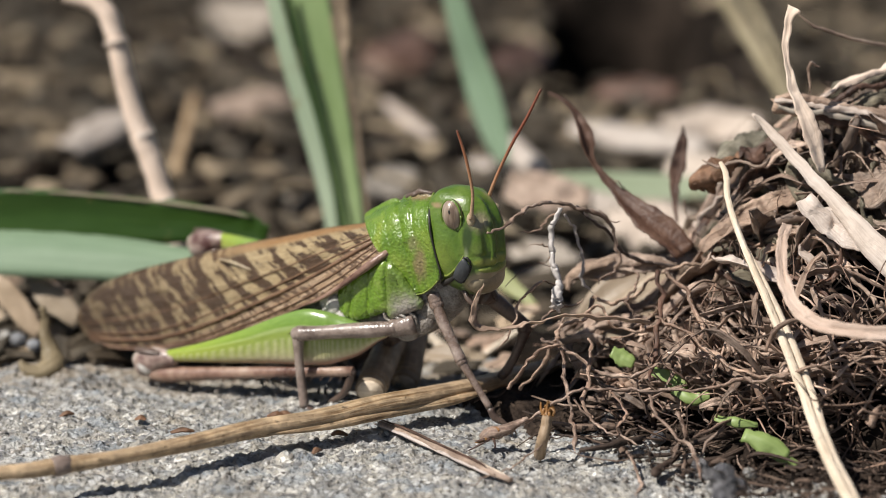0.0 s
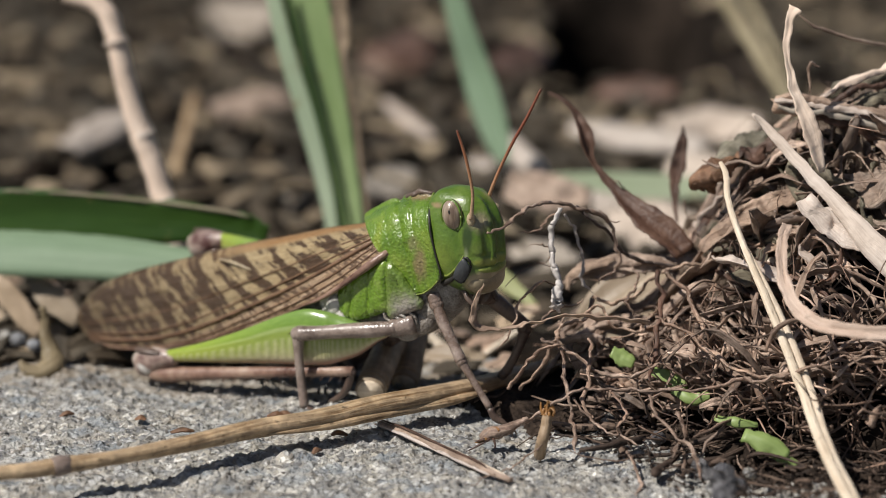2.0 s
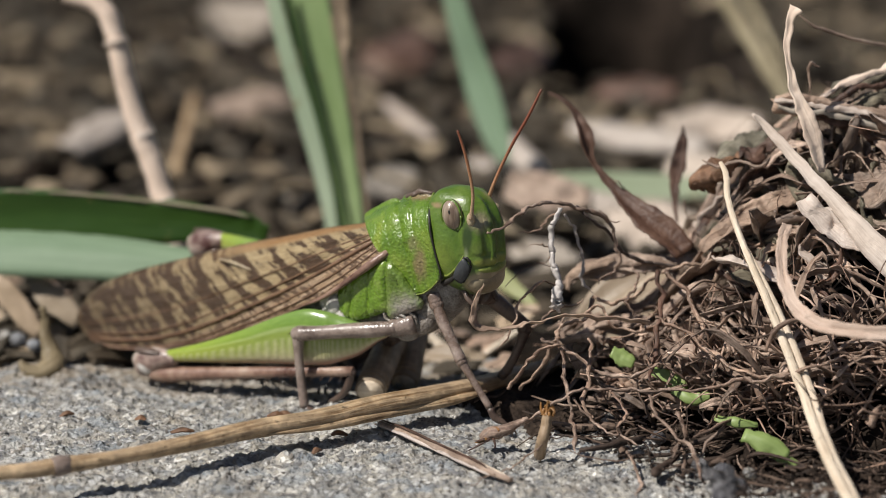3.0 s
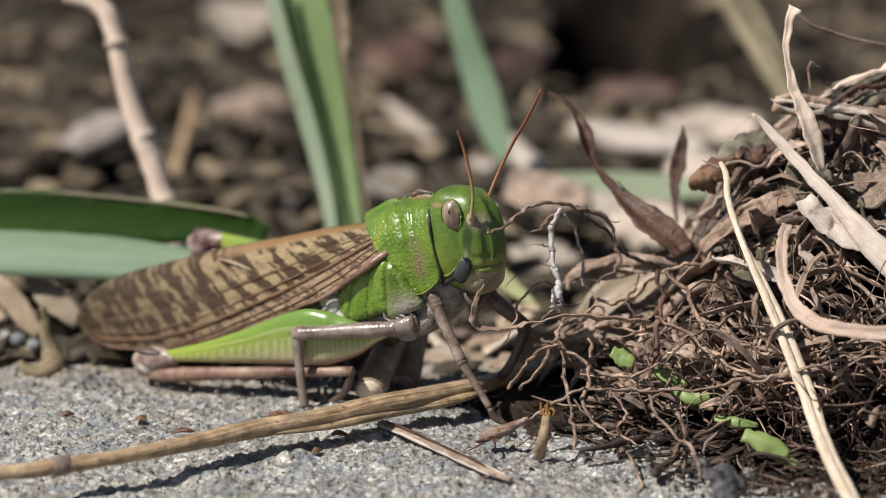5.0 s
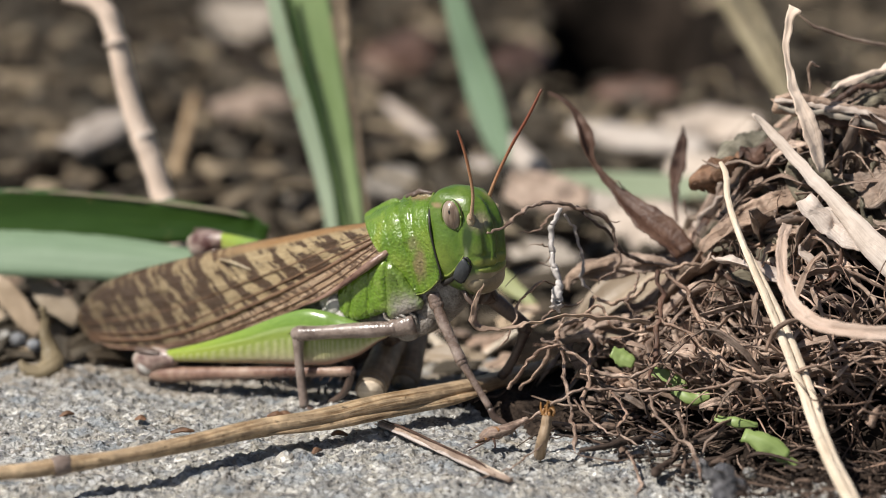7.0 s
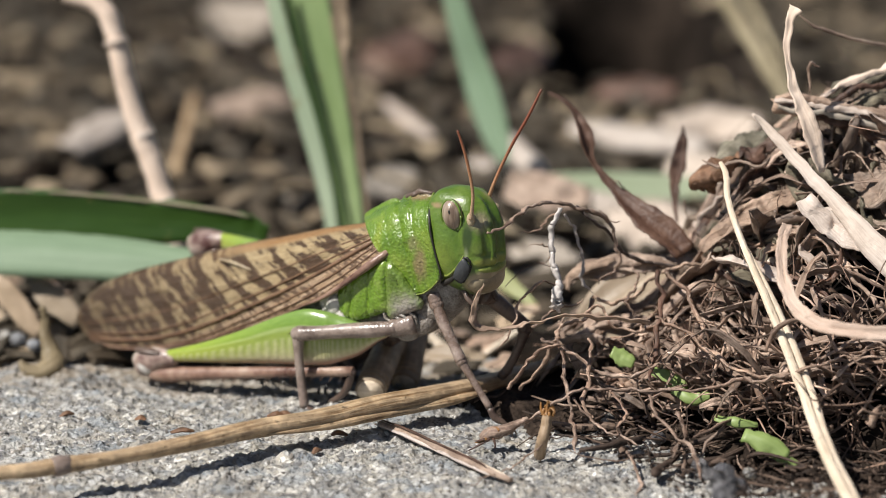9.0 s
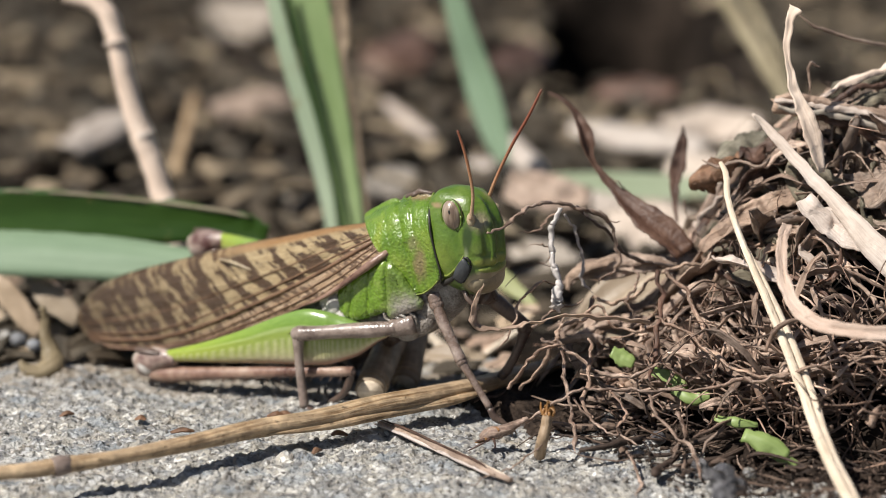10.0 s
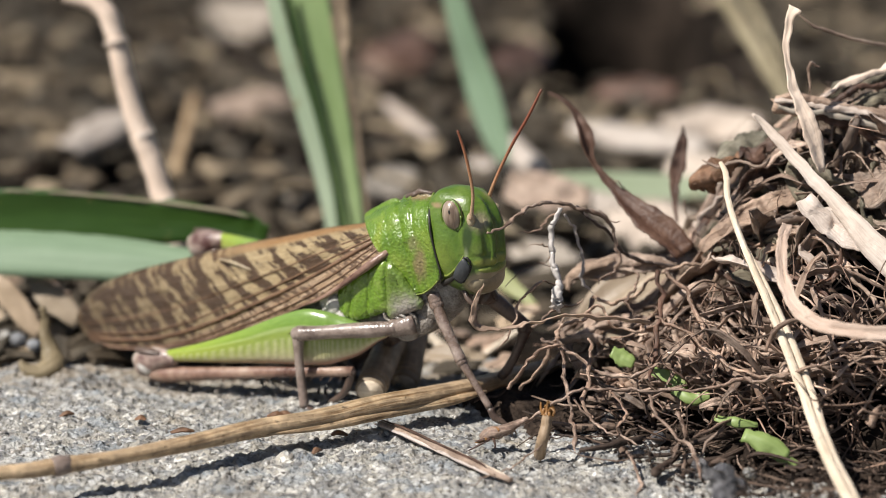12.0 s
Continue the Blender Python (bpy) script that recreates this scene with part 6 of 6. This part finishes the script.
strap("curled_brown_leaf", [(33.5, 3.0, 28.7), (35.1, 2.4, 29.8), (37.0, 2.0, 31.0), (39.1, 3.0, 32.0), (41.2, 5.0, 32.3)], [0.9, 2.8, 3.4, 2.8, 1.2], WARM_LEAF, "curled rust-brown dead leaf tip", crumple=0.9, cup=-0.9, seed=8, group=G_HEAP, ragged=0.25, sub=9)
strap("olive_leaf", [(37.0, 6.0, 30.6), (39.2, 7.0, 32.6), (42.3, 9.0, 33.9), (45.9, 11.0, 34.6), (49.9, 13.0, 33.1)], [1.8, 3.6, 4.8, 5.0, 3.0], OLIVE_LEAF, "grey-olive dead leaf arched over the heap", up=(0, -0.4, 1), crumple=1.3, cup=-0.6, seed=9, group=G_HEAP, ragged=0.25, sub=9)
# Two leaves in dark brown stand in for the shaded cavity below the arch.
strap("olive_leaf", [(37.5, 4.0, 30.8), (40.6, 5.0, 32.5), (43.8, 6.0, 33.3), (47.4, 7.0, 33.1)], [0.8, 1.5, 1.8, 1.2], BROWN_LEAF, "dead leaf coloured dark for the shade under another", up=(0, -0.8, 0.6), crumple=1.2, cup=-0.7, seed=31, group=G_HEAP, ragged=0.3, sub=9)
strap("brown_leaf_piece", [(40.5, 3.0, 28.0), (42.8, 3.0, 30.6), (46.3, 4.0, 32.0)], [2.0, 3.6, 2.4], BROWN_LEAF, "dark leaf sheet standing in for a shaded cavity", up=(0, -0.7, -0.4), crumple=0.8, cup=0.8, seed=33, group=G_HEAP, ragged=0.2)
stalk("thin_twig", [(35.1, 1.0, 32.8), (37.1, 0.0, 32.2), (40.2, 0.0, 32.9), (42.5, 0.0, 32.1), (44.0, 1.0, 32.5)], [0.1, 0.24, 0.22, 0.24, 0.12], DRY_LEAF, "thin grey twig across a curled leaf", "twig", 1.0, 6, 0.2, group=G_HEAP)
tall = strap("tall_leaf_strip", [(47.1, 0.0, 54.0), (46.4, 0.0, 52.4), (45.9, -1.0, 48.7), (46.4, -2.0, 45.1), (47.4, -3.0, 41.8), (48.6, -4.0, 39.3), (49.6, -5.0, 36.1), (50.4, -6.0, 32.8)], [2.2, 1.2, 0.9, 1.1, 1.8, 2.7, 2.5, 1.0], WHITE_STRAW, "upright twisted pale dry leaf strip", crumple=0.25, twist=(-20, 30), seed=10, group=G_HEAP)
stalk("thin_twig", [(48.1, 6.0, 51.9), (50.3, 6.0, 50.3), (53.1, 7.0, 49.2), (56.7, 8.0, 47.9), (63.2, 10.0, 46.5)], [0.1, 0.22, 0.28, 0.28, 0.3], DRY_LEAF, "thin wiry brown twig", "twig", 1.0, 6, 0.2, group=G_HEAP)
long_straw = stalk("pale_straw", [(37.1, -5.0, 33.9), (37.7, -7.0, 32.7), (37.9, -10.0, 29.6), (39.7, -15.0, 24.7), (41.9, -20.0, 19.9), (44.2, -25.0, 14.5), (46.2, -31.0, 9.5), (47.6, -41.0, 6.0), (49.6, -54.5, 3.2), (50.9, -64.0, 1.6)], [0.3, 0.42, 0.46, 0.5, 0.6, 0.62, 0.66, 0.75, 0.8, 0.8], PALE, "long bright pale straw leaning over the heap", "straw", 0.7, group=G_HEAP)
strand = part("strand", Geo().tube([(40.2, -14.8, 24.6), (42.8, -19.8, 19.8), (45.4, -24.8, 14.4), (47.4, -30.8, 9.4), (48.5, -40.8, 5.9), (50.5, -54.2, 3.1), (51.7, -63.8, 1.5)], [0.1, 0.36, 0.5, 0.55, 0.62, 0.62, 0.6], 10, 0.7, sub=6, wob=0.03), PALE, long_straw, "split strand of the straw")
strand.matrix_parent_inverse = Matrix.Translation(-long_straw.location)
strap("broad_straw", [(41.5, -2.0, 40.0), (43.8, -3.0, 37.8), (47.9, -6.0, 33.6), (52.3, -9.0, 29.2), (55.9, -12.0, 25.4), (61.1, -15.0, 20.7)], [0.3, 1.2, 1.6, 2.0, 3.2, 4.0], WHITE_STRAW, "broad pale straw with a pointed end", "straw", (-0.6, -0.8, 0.7), -0.25, 0.2, seed=3, group=G_HEAP, ragged=0.08)
strap("bent_strap", [(44.6, -20.0, 29.2), (43.7, -23.0, 27.6), (43.5, -26.0, 24.6), (44.5, -30.0, 21.6), (47.0, -33.0, 19.9), (51.1, -35.0, 19.3), (58.1, -36.0, 19.1)], [1.3, 1.6, 1.6, 1.8, 2.0, 1.9, 1.8], WARM_STRAP, "bent tan leaf strap curving round the heap", crumple=0.2, seed=12, group=G_HEAP)
G_ROLL = "rolled dry blades on top of the heap"
for i, (p, w, m) in enumerate(((((44.8, 4.0, 39.9), (48.8, 4.0, 39.8), (53.4, 4.0, 39.2), (61.2, 4.0, 36.8)), 2.3, DRY_LEAF), (((45.0, 3.4, 41.0), (48.7, 3.0, 40.9), (53.3, 3.0, 40.2), (61.8, 3.0, 38.0)), 1.0, DRY_LEAF),
                               (((45.3, 2.8, 39.6), (50.2, 2.6, 39.3), (54.8, 2.4, 38.6), (61.8, 2.4, 36.2)), 0.9, GREY_CHIP), (((44.8, 2.6, 40.6), (50.2, 2.4, 40.3), (56.3, 2.2, 39.2), (61.7, 2.2, 37.5)), 0.7, BLEACHED),
                               (((50.3, 3.0, 39.1), (54.1, 3.0, 38.0), (58.0, 3.0, 36.4), (61.9, 3.0, 35.0)), 1.8, BROWN_LEAF), (((50.6, 6.0, 39.7), (54.5, 7.0, 41.6), (58.4, 8.0, 42.7), (63.1, 9.0, 44.1)), 1.9, OLIVE_LEAF),
                               (((51.3, 5.0, 40.7), (55.1, 6.0, 42.3), (58.6, 7.0, 43.7), (63.0, 8.0, 45.1)), 0.8, BLEACHED), (((51.8, 5.0, 39.6), (55.8, 5.0, 41.6), (59.7, 6.0, 42.2), (62.9, 7.0, 42.7)), 0.7, BROWN_LEAF),
                               (((55.2, 6.0, 38.2), (57.5, 6.0, 40.0), (60.5, 6.0, 40.6), (62.9, 6.0, 40.4)), 2.2, OLIVE_LEAF))):
    strap("rolled_leaf", list(p), [w * 0.7, w, w, w * 1.1], m, "ridged dry leaf blade of a rolled bundle", up=(0, -0.8, 0.6), crumple=0.6, cup=-0.8, seed=60 + i, group=G_ROLL, ragged=0.25, sub=10)
for i, (p, w) in enumerate(((((16.7, 0.0, 15.5), (19.0, 1.0, 17.6), (22.9, 2.0, 18.4), (27.5, 2.0, 18.7), (32.2, 2.0, 17.7)), 2.0), (((17.3, 1.0, 15.8), (21.4, 2.0, 17.9), (26.0, 2.0, 17.7), (29.9, 2.0, 16.9)), 1.5),
                            (((18.3, 2.0, 16.1), (22.9, 2.0, 17.1), (28.4, 3.0, 17.8), (34.6, 3.0, 18.1)), 2.2), (((16.7, 0.0, 14.9), (17.8, 0.0, 17.1), (20.5, 1.0, 18.2), (23.7, 2.0, 18.5)), 1.2))):
    strap("torn_leaf", list(p), [w * 0.4] + [w] * (len(p) - 2) + [w * 0.5], DRY_LEAF, "torn fibrous dry leaf strip over the heap", up=(0, -0.7, 0.8), crumple=0.5, cup=-0.4, seed=40 + i, group=G_HEAP)
for i, (p, w) in enumerate(((((18.5, 6.0, 6.9), (22.4, 7.0, 11.1), (26.4, 8.0, 13.7), (31.9, 9.0, 16.2)), 5.0), (((21.6, 4.0, 6.3), (26.3, 5.0, 10.4), (31.0, 6.0, 13.8), (35.7, 7.0, 15.6)), 4.6), (((19.1, 0.0, 4.6), (23.0, 1.0, 7.5), (28.5, 2.0, 8.9), (33.2, 3.0, 9.4)), 4.0))):
    strap("smooth_leaf", list(p), [w * 0.5, w, w, w * 0.6], SMOOTH_TAN, "smooth tan dry blade under the roots", up=(-0.3, -0.8, 0.7), crumple=0.0, cup=0.3, seed=50 + i, group=G_HEAP, ragged=0.0)
strap("dry_leaf", [(34.8, -4.0, 21.8), (38.6, -3.0, 24.6), (43.2, -2.0, 26.7), (48.7, 0.0, 28.6)], [1.6, 2.4, 2.6, 2.0], DRY_LEAF, "crumpled dry tan leaf", up=(0, -0.7, 0.8), crumple=0.9, cup=0.4, seed=16, group=G_HEAP)
strap("dry_leaf", [(47.8, -8.0, 29.8), (50.8, -9.0, 27.0), (53.8, -10.0, 24.9), (58.1, -12.0, 23.9)], [2.0, 3.4, 3.4, 2.6], BLEACHED, "crumpled pale dry leaf", up=(0, -0.9, 0.4), crumple=0.7, cup=0.3, seed=17, group=G_HEAP)
for i, (a, b, c, w) in enumerate((((22.6, -10.0, 9.2), (24.1, -10.5, 8.4), (25.6, -11.0, 7.6), 2.6), ((27.8, -15.0, 8.0), (30.4, -16.0, 7.1), (32.2, -17.0, 5.9), 2.4), ((30.3, -18.0, 6.2), (32.9, -19.0, 5.3), (35.1, -19.0, 5.7), 2.0),
                                  ((35.3, -26.0, 4.7), (37.8, -27.0, 4.6), (40.7, -27.0, 4.2), 1.6), ((38.8, -31.0, 4.2), (41.4, -32.0, 3.4), (44.0, -33.0, 1.9), 3.2), ((43.5, -33.0, 1.6), (44.5, -33.0, 1.0), (45.3, -33.0, 0.6), 1.6))):
    strap("green_scrap", [a, b, c], [w * 0.55, w * 0.85, w * 0.5], BUD, "bright yellow-green leaf scrap among roots", "leaf scrap", (0, -0.8, 0.6), -0.3, 0.35, seed=20 + i, group="green scraps in the heap", ragged=0.14)

for p, w in ((((37.5, -67.0, 2.6), (35.9, -58.5, 3.9), (34.3, -54.0, 5.1), (33.1, -51.0, 6.2), (31.8, -48.0, 7.1)), 2.6), (((31.7, -64.0, 1.6), (33.0, -58.0, 3.7), (34.8, -54.0, 5.2), (35.8, -50.0, 6.6)), 2.0)):
    strap("blackened_leaf", list(p), [w * 0.7, w, w * 0.9] + [w * 0.7] * (len(p) - 4) + [w * 0.3], CHARRED, "shrivelled blackened leaf with a grey sheen", up=(0.3, -0.8, 0.5), crumple=1.2, cup=-0.8, seed=int(w * 10), group="blackened leaves at the heap's foot", ragged=0.3, sub=9)


def fill_scraps():
    """Crumpled flakes of dead leaf in the upper heap and narrow torn strips all over it."""
    rs = np.random.RandomState(5)
    flakes, strips, made = Geo(), Geo(), [0, 0]
    for i in range(960):
        flat = i < 460
        x = rs.uniform(33, 76) if flat else rs.uniform(22, 76)
        a = rs.uniform(0.3, 0.7) if flat else rs.uniform(0.12, 0.6)
        if 47 < x < 70 and 0.24 < a < 0.4 and rs.rand() < 0.85:
            continue
        p = heap_point(x, a, 0.9 + 0.16 * rs.rand())
        d = unit(rs.normal(0, 1, 3) * (1, 0.6, 0.5))
        ln = rs.uniform(2.5, 8) if flat else rs.uniform(6, 22)
        bow = rs.normal(0, 0.16, 3) * ln
        pts = [p - d * ln / 2, p - d * ln * 0.25 + bow * 0.8, p + bow, p + d * ln * 0.28 + bow * 0.5 + rs.normal(0, 0.06, 3) * ln, p + d * ln / 2]
        pts = [np.array((q[0], q[1], max(0.5, min(q[2], height(q[0]) * 1.1 + 1)))) for q in pts]
        w = rs.uniform(1.2, 3.8) if flat else rs.uniform(0.5, 2.0)
        own = a < 0.52 and x < 66 and (flat and made[0] < 140 or not flat and made[1] < 150)
        one = Geo() if own else (flakes if flat else strips)
        one.leaf(pts, [w * 0.3, w * 0.8, w, w * 0.7, w * 0.25], tuple(rs.normal(0, 1, 3) + (-0.3, -0.8, 0.9)), rs.uniform(-0.7, 0.7), 0.12, 5, 3, 0.45, (0, rs.uniform(-70, 70)), i, 0.2)
        if own:
            made[0 if flat else 1] += 1
            one.make("leaf_flake" if flat else "leaf_strip", FLAKES if flat else LEAF_BITS, heap).matrix_parent_inverse = back
    for geo, name, mat, label in ((flakes, "leaf_flakes", FLAKES, "crumpled olive and brown flakes of dead leaf"), (strips, "leaf_shreds", LEAF_BITS, "narrow torn strips of dead leaf")):
        ob = geo.make(name, mat, heap, label)
        ob.matrix_parent_inverse = back
        ob["kind"] = "stuff"


FLAKES = fibre("leaf_flakes", (0.08, 0.058, 0.043), (0.22, 0.175, 0.135), (0.42, 0.35, 0.28), 0.6, 1.0, 0.3, "island", 0.0, False, True, patchy=0.6)
LEAF_BITS = fibre("leaf_shreds", (0.14, 0.093, 0.07), (0.37, 0.275, 0.215), (0.6, 0.49, 0.41), 0.5, 1.2, 0.3, "island", 0.0, False, True, patchy=0.6)
fill_scraps()


def heap_leaves():
    """Curled dead leaves caught in the upper heap."""
    rs = np.random.RandomState(17)
    for i in range(62):
        x, a = rs.uniform(35, 64), rs.uniform(0.3, 0.56)
        p = heap_point(x, a, 1.0)
        d = unit(rs.normal(0, 1, 3) * (1, 0.5, 0.7))
        ln, w = rs.uniform(5, 16), rs.uniform(1.6, 4.8)
        bend = rs.normal(0, 0.18, 3) * ln
        pts = [p - d * ln / 2, p - d * ln * 0.2 + bend * 0.7, p + d * ln * 0.2 + bend, p + d * ln / 2 + bend * 0.4]
        pts = [(q[0], q[1] - 1.0, max(1.0, min(q[2], height(q[0]) * 1.06 + 1))) for q in pts]
        kind = int(rs.choice(4, p=[0.45, 0.3, 0.05, 0.2]))
        strap("dead_leaf", pts, [w * 0.35, w, w * 0.8, w * 0.2], (DRY_LEAF, OLIVE_LEAF, BLEACHED, BROWN_LEAF)[kind],
              ("crumpled tan dead leaf caught in roots", "grey-olive dead leaf caught in roots", "bleached dead leaf strip caught in roots", "dark brown dead leaf caught in roots")[kind],
              "dead leaf", tuple(rs.normal(0, 0.7, 3) + (-0.3, -0.8, 0.9)), rs.uniform(-0.9, 0.9), 0.8, (0, rs.uniform(-60, 60)), 70 + i, G_HEAP, 0.2, 0.14, 5)


heap_leaves()


# ---- litter on the soil behind ----
def fill_litter():
    rs = np.random.RandomState(8)
    geo, single = Geo(), []
    for i in range(4200):
        y = 19 + 340 * rs.rand() ** 1.4
        x = rs.uniform(-175, 175)
        if hollow(x, y) > 0.02:
            continue
        z = -6 + 0.012 * max(0, y - 40) + rs.uniform(0, 4)
        ln, w = rs.uniform(3, 16), rs.uniform(1.0, 4.2)
        th = rs.uniform(0, 6.3)
        d = np.array((math.cos(th), math.sin(th), rs.normal(0, 0.22)))
        p = np.array((x, y, z + 1))
        pts = [p - d * ln / 2, p + rs.normal(0, 0.08, 3) * ln, p + d * ln / 2]
        own = y < 75 and abs(x) < 75 and len(single) < 220
        one = Geo() if own else geo
        one.leaf(pts, [w * 0.5, w, w * 0.35], (rs.normal(0, 0.5), rs.normal(-0.3, 0.5), 1), rs.uniform(-0.5, 0.5), 0.5, 4, 3, 0.0, (0, 0), i)
        if own:
            single.append(one)
    bed = tagged(geo.make("leaf_litter", LITTER), "scattered brown and grey leaf litter on soil", "litter", "", "stuff")
    for one in single:
        one.make("leaf", LITTER, bed)


fill_litter()

G_LIT = "large pieces of litter on the soil"
for name, ends, w, mat, label in (
        ("grey_leaf", ((-66.3, 134.5, 3.0), (-62.0, 143.4, 4.0), (-56.8, 151.4, 5.0)), 11, PINKISH, "pale grey dead leaf on soil"),
        ("wood_chip", ((-11.2, 185.7, 0.0), (-6.7, 165.8, 1.0), (-1.9, 150.5, 1.0)), 4.5, PINKISH, "short pale wood chip on soil"),
        ("grey_leaf", ((-49.5, 257.6, 0.0), (-43.7, 259.9, 1.0), (-36.2, 255.6, 1.0)), 26, GREY_CHIP, "pale grey dead leaf on soil"),
        ("brown_leaf_piece", ((-43.0, 175.9, 0.0), (-33.7, 181.2, 1.0), (-24.4, 191.3, 1.0)), 12, DRY_LEAF, "brown dead leaf on soil"),
        ("grey_leaf", ((-14.3, 130.6, -3.0), (-9.3, 130.7, -2.0), (-4.8, 129.8, -2.0)), 12, GREY_CHIP, "grey dead leaf on soil"),
        ("grey_leaf", ((-29.7, 121.7, -3.0), (-25.7, 120.5, -2.0), (-21.8, 118.5, -2.0)), 10, GREY_CHIP, "grey dead leaf on soil"),
        ("pale_log", ((23.3, 155.3, 2.0), (34.2, 147.6, 2.0), (46.7, 138.7, 2.0)), 9, PINKISH, "pale weathered piece of wood on soil"),
        ("pale_leaf", ((41.4, 156.4, 1.0), (49.0, 162.0, 1.0), (58.0, 158.3, 1.0)), 15, PINKISH, "broad pale pinkish dead leaf on soil"),
        ("pale_leaf", ((39.0, 127.5, 0.0), (44.8, 126.7, 1.0), (53.4, 123.4, 1.0)), 14, PINKISH, "broad pale pinkish dead leaf on soil"),
        ("brown_leaf_piece", ((30.0, 191.3, 1.0), (37.4, 187.7, 2.0), (44.9, 185.7, 2.0)), 10, BROWN_LEAF, "brown dead leaf on soil"),
        ("brown_leaf_piece", ((-16.3, 217.8, 1.0), (-9.5, 218.5, 2.0), (-2.8, 241.5, 2.0)), 22, BROWN_LEAF, "reddish brown dead leaf on soil"),
        ("brown_leaf_piece", ((11.8, 206.9, 1.0), (15.4, 218.5, 2.0), (19.1, 229.8, 2.0)), 16, BROWN_LEAF, "brown dead leaf on soil"),
        ("pale_leaf", ((-70.9, 63.2, -4.0), (-65.4, 61.3, -3.0), (-58.5, 54.9, -3.0)), 12, DRY_LEAF, "tan dead leaf beside the concrete"),
        ("pale_leaf", ((-66.0, 52.1, -4.0), (-60.4, 41.0, -3.0), (-54.9, 36.5, -3.0)), 7, STRAW, "tan dead leaf beside the concrete"),
        ("brown_leaf_piece", ((10.4, 74.3, -2.0), (15.3, 73.3, -1.0), (20.1, 68.9, -1.0)), 16, GREY_CHIP, "grey-brown dead leaf on soil"),
        ("pale_leaf", ((27.3, 89.7, 0.0), (33.3, 89.6, 1.0), (40.4, 85.9, 1.0)), 16, PINKISH, "pale dead leaf on soil"),
        ("pale_leaf", ((25.3, 106.6, 0.0), (31.9, 105.8, 1.0), (38.3, 101.9, 1.0)), 16, PINKISH, "pale dead leaf on soil"),
        ("pale_leaf", ((4.6, 139.2, -1.0), (8.5, 132.5, 0.0), (11.6, 135.1, 0.0)), 8, PINKISH, "pale dead leaf on soil")):
    strap(name, list(ends), [w * 0.4, w * 0.62, w * 0.36], mat, label, "leaf litter", (0, -0.6, 0.8), -0.25, 0.8, seed=len(label) + int(w), group=G_LIT, ragged=0.15, thick=0.6)
for shift, w in ((0.0, 0.85), (3.5, 0.5)):
    strap("olive_straw", [(49.0 + shift, 150.0 + 3 * shift, 28.6), (53.8 + shift, 145.0 + 3 * shift, 21.4), (58.0 + shift * 0.7, 140.0 + 3 * shift, 15.2), (61.3 + shift * 0.4, 136.0 + 3 * shift, 9.0), (66.0, 130.0 + 3 * shift, -2.9)], [2.4 * w, 2.8 * w, 2.8 * w, 2.4 * w, 1.6 * w], OLIVE_STRAW, "leaning olive dry blade far behind", "straw", (0, -1, 0.4), 0.2, 0.4, group="leaning olive blades")
stalk("dry_straw", [(-46.4, 172.6, 4.0), (-46.6, 153.0, 2.0), (-46.6, 128.7, 0.0)], [1.0, 1.1, 1.0], STEM, "thin tan straw lying in the litter", "straw")
for p, r, m in (((-61.3, 24.0, 0.5), 1.7, PALE_STONE), ((-58.8, 22.0, 0.3), 1.4, PALE_STONE), ((-64.0, 28.6, -1.0), 2.2, CONCRETE), ((24.7, -11.6, 0.6), 1.6, DARK_STONE), ((28.3, -21.9, 0.8), 1.4, DARK_STONE), ((35.6, -37.5, 1.2), 1.9, DARK_STONE), ((32.9, -34.0, 1.0), 1.5, DARK_STONE),
                ((36.9, -42.8, 1.2), 1.8, DARK_STONE), ((33.8, -43.7, 1.2), 1.3, CONCRETE), ((22.0, -13.3, 0.6), 1.3, CONCRETE), ((39.0, -37.0, 1.0), 1.2, CONCRETE)):
    lone("pebble", Geo().ball(p, (r, r * 0.8, r * 0.65), (10 * r, 20 * r, 50 * r), 9, 6), m, "small angular grey pebble on the ground", "pebble", "pebbles")


for x, y, ln, turn in ((-34.5, -18.7, 1.6, 0.1), (-22.3, -11.8, 1.2, 0.3), (-21.2, -11.3, 0.9, -0.2), (-50.6, -11.6, 1.0, 0.4), (-13.7, -20.1, 1.1, 0.2), (-16.4, -27.2, 0.8, 0.9), (-40.4, -13.3, 0.7, -0.3)):
    dx, dy = ln * math.cos(turn), ln * math.sin(turn)
    strap("bark_chip", [(x - dx, y - dy, 0.5), (x, y, 0.95), (x + dx, y + dy, 0.55)], [0.3, 0.8, 0.3], WARM_LEAF, "tiny brown bark chip on concrete", "bark chip", (0, -0.4, 0.9), -0.4, 0.2, seed=int(ln * 10), group="bark chips on the concrete")


def motions():
    """The air barely stirs the tall leaf strip and the antennae; all else is still."""
    def sway(ob, turns):
        base = ob.matrix_basis.copy()
        walk(ob, [(t, base @ pose(0, 0, 0, 0, a, 0)) for t, a in turns])

    sway(tall, ((0.0, -0.3), (0.5, 0.0), (1.5, -0.1), (2.5, 0.35), (3.0, 0.35), (5.0, 0.0), (7.0, 0.0), (9.0, 0.25), (10.5, 0.25), (11.5, 0.0), (12.0, 0.0)))
    sway(feelers[0], ((0.0, -0.5), (0.5, 0.0), (1.0, -0.5), (2.0, -0.5), (2.5, 0.0), (7.0, 0.0), (12.0, 0.0)))
    sway(feelers[1], ((0.0, -0.3), (0.5, 0.0), (1.5, -0.3), (2.0, -0.3), (2.5, 0.0), (9.0, 0.0), (11.0, 0.15), (12.0, 0.0)))


motions()
